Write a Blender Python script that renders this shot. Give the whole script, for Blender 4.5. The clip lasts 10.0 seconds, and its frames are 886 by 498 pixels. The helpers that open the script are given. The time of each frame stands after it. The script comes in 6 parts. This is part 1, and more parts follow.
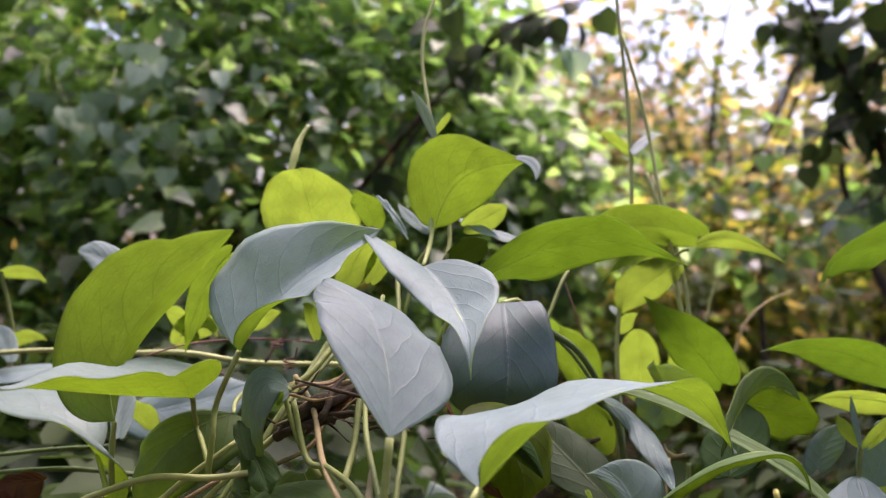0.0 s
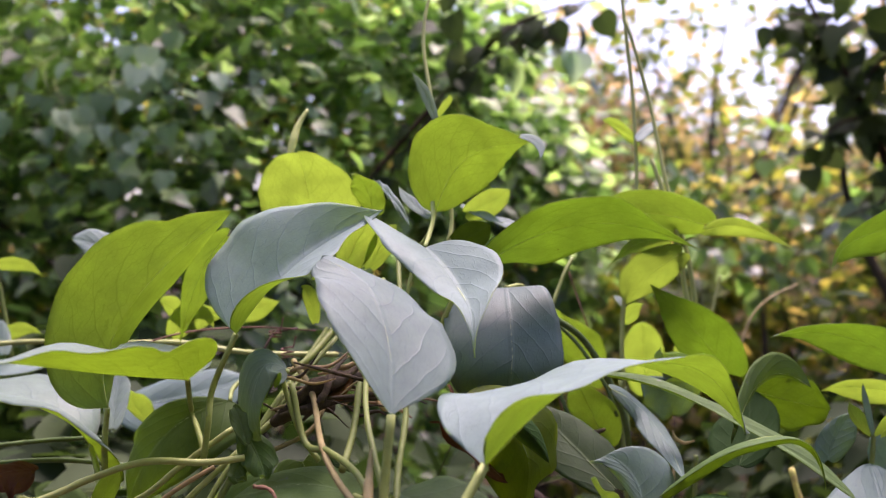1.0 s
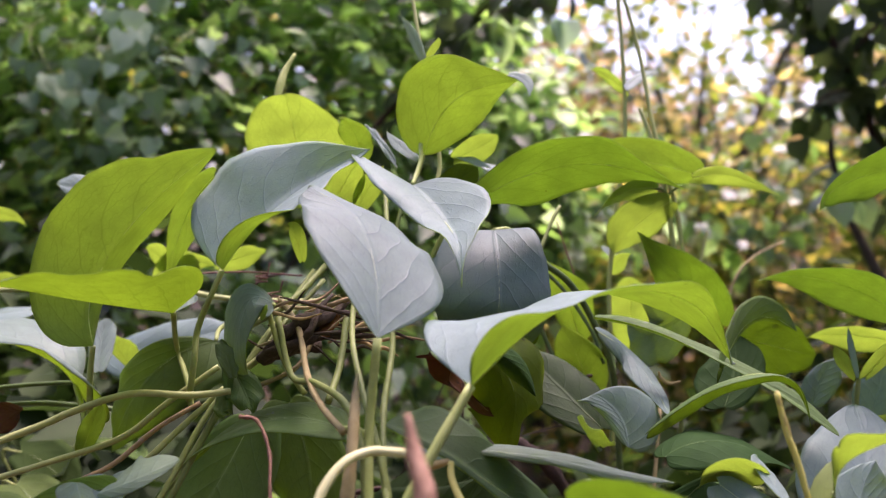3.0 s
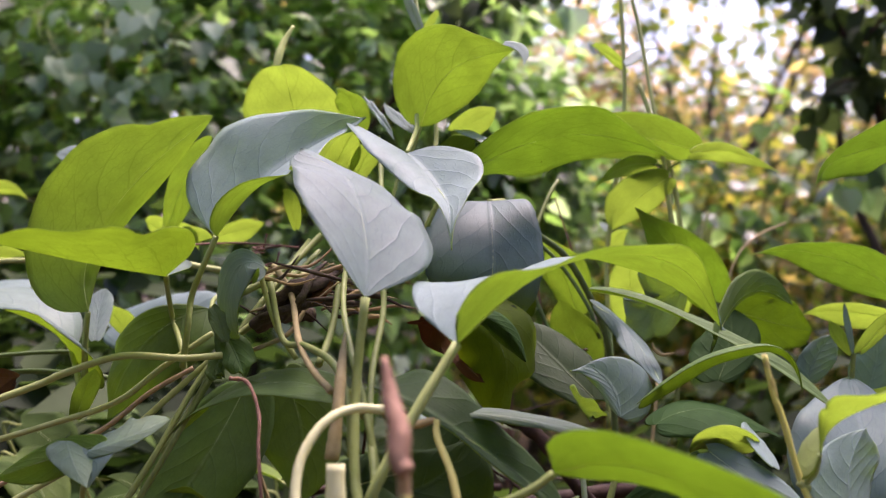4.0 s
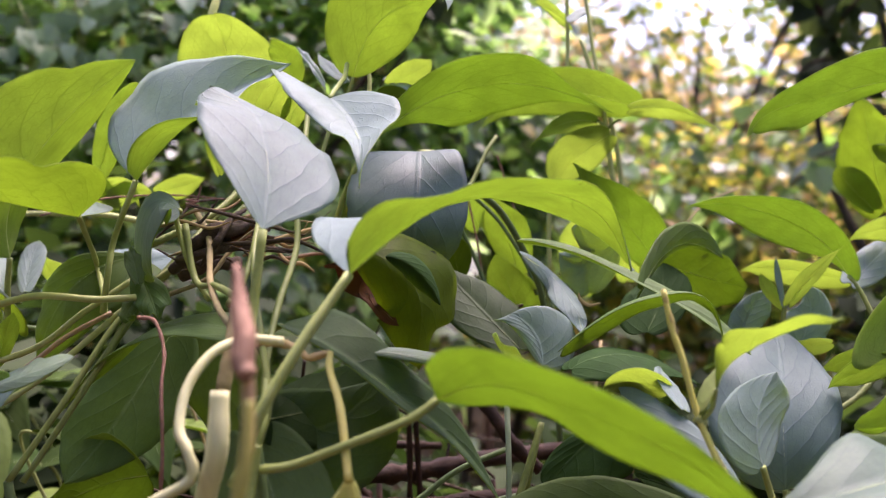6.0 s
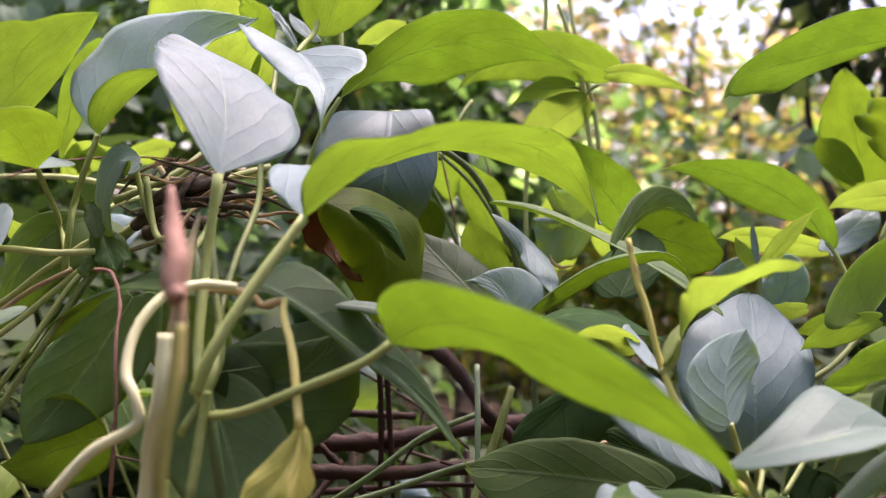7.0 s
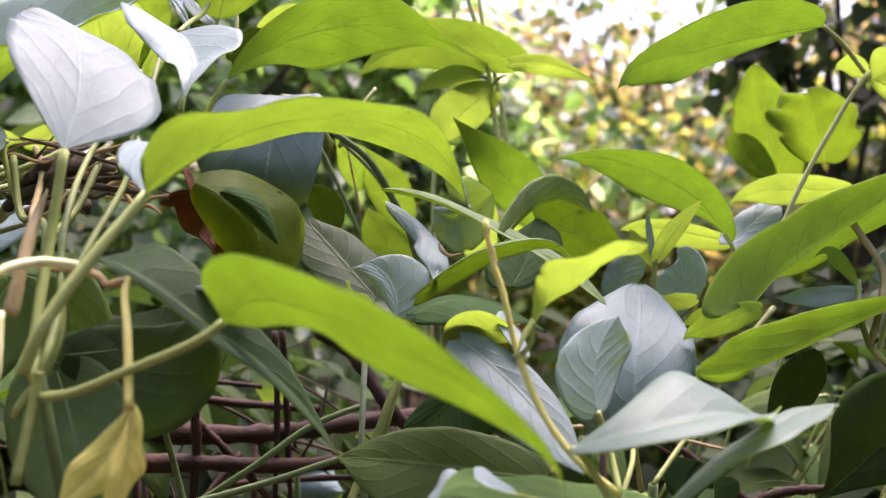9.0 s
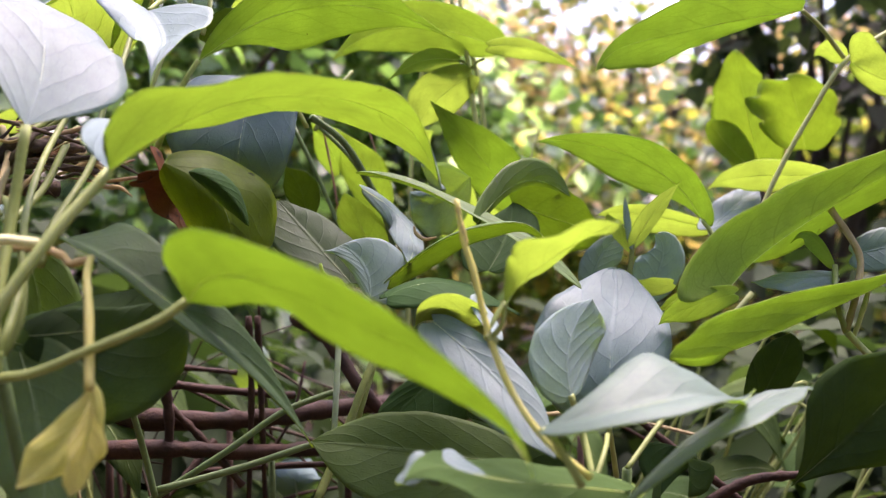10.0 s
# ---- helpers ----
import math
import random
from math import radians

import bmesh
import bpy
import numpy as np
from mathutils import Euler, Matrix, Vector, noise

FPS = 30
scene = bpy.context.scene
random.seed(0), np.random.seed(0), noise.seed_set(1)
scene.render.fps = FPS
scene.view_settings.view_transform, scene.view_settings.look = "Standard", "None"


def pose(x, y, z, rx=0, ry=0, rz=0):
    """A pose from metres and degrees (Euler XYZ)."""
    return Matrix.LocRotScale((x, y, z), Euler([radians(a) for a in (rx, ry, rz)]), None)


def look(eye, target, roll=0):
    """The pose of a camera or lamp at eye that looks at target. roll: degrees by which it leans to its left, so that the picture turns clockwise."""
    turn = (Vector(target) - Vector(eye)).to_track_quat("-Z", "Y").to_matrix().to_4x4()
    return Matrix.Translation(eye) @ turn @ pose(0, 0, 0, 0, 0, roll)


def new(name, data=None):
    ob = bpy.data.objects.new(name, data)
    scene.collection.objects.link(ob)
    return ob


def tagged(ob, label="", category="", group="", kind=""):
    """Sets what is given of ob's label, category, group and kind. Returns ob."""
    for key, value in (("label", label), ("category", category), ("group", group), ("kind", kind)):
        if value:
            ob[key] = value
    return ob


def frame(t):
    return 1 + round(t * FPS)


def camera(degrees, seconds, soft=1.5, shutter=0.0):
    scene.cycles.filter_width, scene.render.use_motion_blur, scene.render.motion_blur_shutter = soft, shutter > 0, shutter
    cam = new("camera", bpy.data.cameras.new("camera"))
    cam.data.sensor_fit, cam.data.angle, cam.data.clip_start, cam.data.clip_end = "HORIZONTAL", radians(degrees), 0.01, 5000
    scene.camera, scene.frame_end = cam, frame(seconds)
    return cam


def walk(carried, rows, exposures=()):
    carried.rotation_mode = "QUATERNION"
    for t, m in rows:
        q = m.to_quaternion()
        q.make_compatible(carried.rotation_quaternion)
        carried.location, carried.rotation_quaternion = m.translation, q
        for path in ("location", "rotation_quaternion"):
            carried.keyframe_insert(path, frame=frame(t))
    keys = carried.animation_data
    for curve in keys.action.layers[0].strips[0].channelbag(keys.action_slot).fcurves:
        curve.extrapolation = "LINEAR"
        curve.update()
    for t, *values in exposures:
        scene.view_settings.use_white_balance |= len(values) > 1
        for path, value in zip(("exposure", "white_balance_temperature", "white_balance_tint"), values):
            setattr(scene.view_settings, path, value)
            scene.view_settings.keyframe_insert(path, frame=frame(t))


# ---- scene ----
cam = camera(48.0, 10.0, soft=1.2)
PATH = [
    (0, (0.01704, -0.00234, 0.90684), (0.00176, 1.99758, 0.89829), -0.284),
    (0.5, (0.0173, 0.00121, 0.90036), (0.00132, 2.00114, 0.90302), -0.199),
    (1, (0.01497, 0.01273, 0.88797), (0.00177, 2.01261, 0.90483), -0.319),
    (1.5, (0.01434, 0.01357, 0.88243), (0.01685, 2.01356, 0.88995), -0.284),
    (2, (0.00954, 0.01578, 0.87432), (0.03084, 2.01566, 0.86894), -0.309),
    (2.5, (0.0126, 0.015, 0.86915), (0.03007, 2.01487, 0.85554), -0.208),
    (4, (0.02494, 0.01416, 0.8475), (0.01531, 2.01387, 0.81504), 0.481),
    (4.5, (0.03613, 0.01196, 0.84235), (0.01025, 2.01143, 0.80474), 0.469),
    (5, (0.04609, 0.00875, 0.83674), (0.02434, 2.00814, 0.79228), 0.625),
    (5.5, (0.05944, 0.01216, 0.83415), (0.05586, 2.0115, 0.78298), 0.726),
    (7, (0.08193, 0.02781, 0.80407), (0.09612, 2.02657, 0.73501), 1.327),
    (7.5, (0.09918, 0.03033, 0.80549), (0.14332, 2.0284, 0.72933), 1.447),
    (8, (0.10874, 0.03143, 0.80497), (0.17593, 2.02887, 0.72912), 1.530),
    (8.5, (0.11677, 0.03147, 0.80309), (0.19096, 2.02874, 0.72951), 1.806),
    (9, (0.12921, 0.03543, 0.79635), (0.20905, 2.03285, 0.73333), 2.001),
    (9.5, (0.13198, 0.03936, 0.79345), (0.22891, 2.03568, 0.72043), 2.144),
    (10, (0.13574, 0.04123, 0.79141), (0.24521, 2.03672, 0.71371), 2.206),
]
walk(cam, [(t, look(eye, aim, roll)) for t, eye, aim, roll in PATH],
     exposures=[(0, 1.45, 6560, 40.5), (2, 1.59, 6560, 40.5), (5, 1.59, 6540, 40.5), (5.6, 1.71, 6540, 40.5), (7, 1.87, 6510, 40.5), (8, 2.02, 6490, 41), (10, 2.09, 6490, 41)])
# ---- light ----
SUN_UP, SUN_TURN = 68.0, 25.0          # degrees above the horizon, and east of straight ahead
world = bpy.data.worlds.new("sky")
world.use_nodes = True
scene.world = world
wn = world.node_tree.nodes
sky = wn.new("ShaderNodeTexSky")
sky.sky_type, sky.sun_disc = "NISHITA", False
sky.sun_elevation, sky.sun_rotation = radians(SUN_UP), radians(SUN_TURN)
sky.air_density, sky.dust_density, sky.ozone_density = 1.0, 3.0, 1.0
wn["Background"].inputs["Strength"].default_value = 0.135
world.node_tree.links.new(sky.outputs["Color"], wn["Background"].inputs["Color"])
sun = new("sun", bpy.data.lights.new("sun", "SUN"))
sun.data.energy, sun.data.angle, sun.data.color = 2.5, radians(38), (1.0, 0.94, 0.86)
sun.matrix_world = look((0, 0, 0), (-math.sin(radians(SUN_TURN)) * math.cos(radians(SUN_UP)),
                                    -math.cos(radians(SUN_TURN)) * math.cos(radians(SUN_UP)), -math.sin(radians(SUN_UP))))
cam.data.dof.use_dof = True
cam.data.dof.focus_distance = 0.56
cam.data.dof.aperture_fstop = 8.5


# ---- materials ----
def nodes_of(name):
    m = bpy.data.materials.new(name)
    m.use_nodes = True
    t = m.node_tree
    t.nodes.clear()
    out = t.nodes.new("ShaderNodeOutputMaterial")
    return m, t, out


def math_node(t, op, a, b=None, c=None):
    n = t.nodes.new("ShaderNodeMath")
    n.operation = op
    for i, v in enumerate((a, b, c)):
        if v is None:
            continue
        if isinstance(v, (int, float)):
            n.inputs[i].default_value = v
        else:
            t.links.new(v, n.inputs[i])
    return n.outputs[0]


def ramp(t, fac, stops):
    n = t.nodes.new("ShaderNodeValToRGB")
    e = n.color_ramp.elements
    while len(e) < len(stops):
        e.new(0.5)
    for el, (p, c) in zip(e, stops):
        el.position, el.color = p, (*c, 1)
    t.links.new(fac, n.inputs[0])
    return n.outputs[0]


def mix_colour(t, fac, a, b, mode="MIX"):
    n = t.nodes.new("ShaderNodeMix")
    n.data_type, n.blend_type = "RGBA", mode
    for sock, v in ((n.inputs[0], fac), (n.inputs[6], a), (n.inputs[7], b)):
        if isinstance(v, (int, float)):
            sock.default_value = v
        elif isinstance(v, tuple):
            sock.default_value = (*v, 1)
        else:
            t.links.new(v, sock)
    return n.outputs[2]


def noise_tex(t, scale, detail=4, rough=0.55, vector=None):
    n = t.nodes.new("ShaderNodeTexNoise")
    n.inputs["Scale"].default_value, n.inputs["Detail"].default_value, n.inputs["Roughness"].default_value = scale, detail, rough
    if vector is not None:
        t.links.new(vector, n.inputs["Vector"])
    return n.outputs["Fac"]


def vein_masks(t):
    """Midrib, side veins and the quilted swell between them, from the blade's own across/along coordinates."""
    uv = t.nodes.new("ShaderNodeUVMap")
    uv.uv_map = "blade"
    sep = t.nodes.new("ShaderNodeSeparateXYZ")
    t.links.new(uv.outputs[0], sep.inputs[0])
    across = math_node(t, "ABSOLUTE", math_node(t, "SUBTRACT", math_node(t, "MULTIPLY", sep.outputs[0], 2.0), 1.0))
    along = sep.outputs[1]
    side = math_node(t, "SIGN", math_node(t, "SUBTRACT", sep.outputs[0], 0.5))
    bent = math_node(t, "MULTIPLY", math_node(t, "POWER", across, 1.2), 0.38)
    q = math_node(t, "SUBTRACT", along, bent)
    coord = t.nodes.new("ShaderNodeTexCoord").outputs["Object"]
    stray = math_node(t, "MULTIPLY_ADD", noise_tex(t, 45, 2, 0.5, coord), 0.62, -0.31)
    q = math_node(t, "ADD", math_node(t, "ADD", math_node(t, "MULTIPLY", q, 5.8), stray), math_node(t, "MULTIPLY", side, 0.16))
    saw = math_node(t, "ABSOLUTE", math_node(t, "SUBTRACT", math_node(t, "FRACT", math_node(t, "ADD", q, 20.0)), 0.5))
    n = t.nodes.new("ShaderNodeMapRange")
    n.interpolation_type = "SMOOTHSTEP"
    t.links.new(saw, n.inputs[0])
    n.inputs[1].default_value, n.inputs[2].default_value = 0.445, 0.5
    fade = math_node(t, "SUBTRACT", 1.0, math_node(t, "POWER", across, 3.0))
    lateral = math_node(t, "MULTIPLY", n.outputs[0], fade)
    r = t.nodes.new("ShaderNodeMapRange")
    r.interpolation_type = "SMOOTHSTEP"
    t.links.new(across, r.inputs[0])
    r.inputs[1].default_value, r.inputs[2].default_value, r.inputs[3].default_value, r.inputs[4].default_value = 0.012, 0.06, 1.0, 0.0
    swell = math_node(t, "SUBTRACT", 1.0, math_node(t, "POWER", math_node(t, "MULTIPLY", saw, 2.0), 3.0))
    net = t.nodes.new("ShaderNodeTexVoronoi")
    net.feature = "DISTANCE_TO_EDGE"
    net.inputs["Scale"].default_value = 420
    t.links.new(coord, net.inputs["Vector"])
    cells = t.nodes.new("ShaderNodeMapRange")
    cells.interpolation_type = "SMOOTHSTEP"
    t.links.new(net.outputs["Distance"], cells.inputs[0])
    cells.inputs[1].default_value, cells.inputs[2].default_value = 0.0, 0.22
    rung = math_node(t, "MULTIPLY_ADD", across, 7.0, math_node(t, "MULTIPLY_ADD", math_node(t, "FLOOR", math_node(t, "ADD", q, 20.5)), 0.37, math_node(t, "MULTIPLY", noise_tex(t, 120, 2, 0.5, coord), 1.6)))
    rung = math_node(t, "ABSOLUTE", math_node(t, "SUBTRACT", math_node(t, "FRACT", rung), 0.5))
    ladder = t.nodes.new("ShaderNodeMapRange")
    ladder.interpolation_type = "SMOOTHSTEP"
    t.links.new(rung, ladder.inputs[0])
    ladder.inputs[1].default_value, ladder.inputs[2].default_value = 0.40, 0.5
    return r.outputs[0], lateral, swell, cells.outputs[0], ladder.outputs[0]


def leaf_surface(name, colour, dark, vein, glow, through_share, rough, relief, spots=None, gloss=0.5, fuzz=0.0, groove_shade=0.0):
    m, t, out = nodes_of(name)
    rib, lateral, swell, cells, ladder = vein_masks(t)
    info = t.nodes.new("ShaderNodeObjectInfo")
    coord = t.nodes.new("ShaderNodeTexCoord").outputs["Object"]
    big = noise_tex(t, 22, 3, 0.5, coord)
    fine = noise_tex(t, 260, 4, 0.6, coord)
    base = mix_colour(t, math_node(t, "MULTIPLY_ADD", big, 1.3, -0.25), colour, dark)
    base = mix_colour(t, math_node(t, "MULTIPLY", fine, 0.35), base, dark)
    veins = math_node(t, "MAXIMUM", math_node(t, "MULTIPLY", lateral, 0.42), rib)
    dim = math_node(t, "MAXIMUM", math_node(t, "MULTIPLY", lateral, 0.5), math_node(t, "MULTIPLY", rib, -0.15))
    dim = math_node(t, "MAXIMUM", dim, math_node(t, "MULTIPLY_ADD", cells, -0.13, 0.13))
    dim = math_node(t, "MAXIMUM", dim, math_node(t, "MULTIPLY", ladder, 0.38))
    base = mix_colour(t, math_node(t, "MULTIPLY_ADD", cells, -0.09, 0.09), base, dark)
    base = mix_colour(t, math_node(t, "MULTIPLY", ladder, 0.09), base, tuple(0.6 * c for c in dark))
    base = mix_colour(t, math_node(t, "MULTIPLY", veins, 0.75 if not groove_shade else 0.4), base, vein)
    # Shade of the sunken side veins is put into the colour.
    if groove_shade:
        base = mix_colour(t, math_node(t, "MULTIPLY", lateral, groove_shade), base, tuple(0.55 * c for c in dark))
    mottle = noise_tex(t, 95, 4, 0.65, coord)
    base = mix_colour(t, math_node(t, "MULTIPLY_ADD", mottle, 1.6, -0.62), base, tuple(0.82 * c for c in dark))
    if spots:
        where = noise_tex(t, 55, 5, 0.62, coord)
        mask = t.nodes.new("ShaderNodeMapRange")
        t.links.new(where, mask.inputs[0])
        mask.inputs[1].default_value, mask.inputs[2].default_value = spots[1], spots[1] + 0.06
        base = mix_colour(t, mask.outputs[0], base, spots[0])
    hue = t.nodes.new("ShaderNodeHueSaturation")
    t.links.new(base, hue.inputs["Color"])
    t.links.new(math_node(t, "MULTIPLY_ADD", info.outputs["Random"], 0.03, 0.485), hue.inputs["Hue"])
    t.links.new(math_node(t, "MULTIPLY_ADD", info.outputs["Random"], 0.35, 0.82), hue.inputs["Value"])
    p = t.nodes.new("ShaderNodeBsdfPrincipled")
    t.links.new(hue.outputs[0], p.inputs["Base Color"])
    p.inputs["Specular IOR Level"].default_value = gloss
    p.inputs["Sheen Weight"].default_value = fuzz
    p.inputs["Sheen Roughness"].default_value = 0.5
    t.links.new(math_node(t, "MULTIPLY_ADD", fine, 0.22, rough - 0.11), p.inputs["Roughness"])
    h = math_node(t, "MULTIPLY_ADD", swell, 0.37, math_node(t, "MULTIPLY_ADD", fine, 0.12, math_node(t, "MULTIPLY", cells, 0.035)))
    h = math_node(t, "SUBTRACT", h, math_node(t, "MULTIPLY", rib, 0.5))
    h = math_node(t, "SUBTRACT", h, math_node(t, "MULTIPLY_ADD", lateral, 0.17, math_node(t, "MULTIPLY", ladder, 0.07)))
    b = t.nodes.new("ShaderNodeBump")
    b.inputs["Strength"].default_value, b.inputs["Distance"].default_value = relief, 0.0009
    t.links.new(h, b.inputs["Height"])
    t.links.new(b.outputs[0], p.inputs["Normal"])
    g = t.nodes.new("ShaderNodeBsdfTranslucent")
    gl = mix_colour(t, dim, glow, (0.5 * glow[0], 0.55 * glow[1], 0.4 * glow[2]))
    patch = noise_tex(t, 48, 3, 0.6, coord)
    gl = mix_colour(t, math_node(t, "MULTIPLY_ADD", patch, 2.0, -0.78), gl, tuple(0.70 * c for c in glow))
    if spots:
        gl = mix_colour(t, mask.outputs[0], gl, tuple(0.4 * c for c in spots[0]))
    t.links.new(gl, g.inputs["Color"])
    t.links.new(b.outputs[0], g.inputs["Normal"])
    s = t.nodes.new("ShaderNodeMixShader")
    s.inputs[0].default_value = through_share
    t.links.new(p.outputs[0], s.inputs[1])
    t.links.new(g.outputs[0], s.inputs[2])
    t.links.new(s.outputs[0], out.inputs[0])
    return m


def plain_surface(name, a, b, scale, rough, relief=0.3, stretch=(1, 1, 1), through_share=0.0, distance=0.001):
    m, t, out = nodes_of(name)
    tc = t.nodes.new("ShaderNodeTexCoord")
    mp = t.nodes.new("ShaderNodeMapping")
    mp.inputs["Scale"].default_value = stretch
    t.links.new(tc.outputs["Object"], mp.inputs[0])
    n1, n2 = noise_tex(t, scale, 5, 0.6, mp.outputs[0]), noise_tex(t, scale * 6, 3, 0.6, mp.outputs[0])
    f = math_node(t, "ADD", math_node(t, "MULTIPLY", n1, 0.7), math_node(t, "MULTIPLY", n2, 0.3))
    col = ramp(t, f, [(0.3, a), (0.7, b)])
    p = t.nodes.new("ShaderNodeBsdfPrincipled")
    t.links.new(col, p.inputs["Base Color"])
    p.inputs["Roughness"].default_value = rough
    p.inputs["Specular IOR Level"].default_value = 0.25
    bump = t.nodes.new("ShaderNodeBump")
    bump.inputs["Strength"].default_value, bump.inputs["Distance"].default_value = relief, distance
    t.links.new(f, bump.inputs["Height"])
    t.links.new(bump.outputs[0], p.inputs["Normal"])
    if through_share:
        g = t.nodes.new("ShaderNodeBsdfTranslucent")
        t.links.new(col, g.inputs["Color"])
        s = t.nodes.new("ShaderNodeMixShader")
        s.inputs[0].default_value = through_share
        t.links.new(p.outputs[0], s.inputs[1])
        t.links.new(g.outputs[0], s.inputs[2])
        t.links.new(s.outputs[0], out.inputs[0])
    else:
        t.links.new(p.outputs[0], out.inputs[0])
    return m


def crown_surface(name, stops, glow, through_share=0.5, rough=0.45, gloss=0.3):
    """Leaves of far shrubs: each leaf of the mesh has its own colour."""
    m, t, out = nodes_of(name)
    geo = t.nodes.new("ShaderNodeNewGeometry")
    info = t.nodes.new("ShaderNodeObjectInfo")
    r = math_node(t, "FRACT", math_node(t, "ADD", geo.outputs["Random Per Island"], info.outputs["Random"]))
    col = ramp(t, r, stops)
    n = noise_tex(t, 60, 2, 0.5, t.nodes.new("ShaderNodeTexCoord").outputs["Object"])
    col = mix_colour(t, math_node(t, "MULTIPLY", n, 0.5), col, (0.02, 0.035, 0.012))
    p = t.nodes.new("ShaderNodeBsdfPrincipled")
    t.links.new(col, p.inputs["Base Color"])
    p.inputs["Specular IOR Level"].default_value = gloss
    p.inputs["Roughness"].default_value = rough
    g = t.nodes.new("ShaderNodeBsdfTranslucent")
    # Glow above 1 lights the leaves beyond what passes through them.
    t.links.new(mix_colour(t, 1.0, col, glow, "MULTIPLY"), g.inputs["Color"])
    s = t.nodes.new("ShaderNodeMixShader")
    s.inputs[0].default_value = through_share
    t.links.new(p.outputs[0], s.inputs[1])
    t.links.new(g.outputs[0], s.inputs[2])
    t.links.new(s.outputs[0], out.inputs[0])
    return m


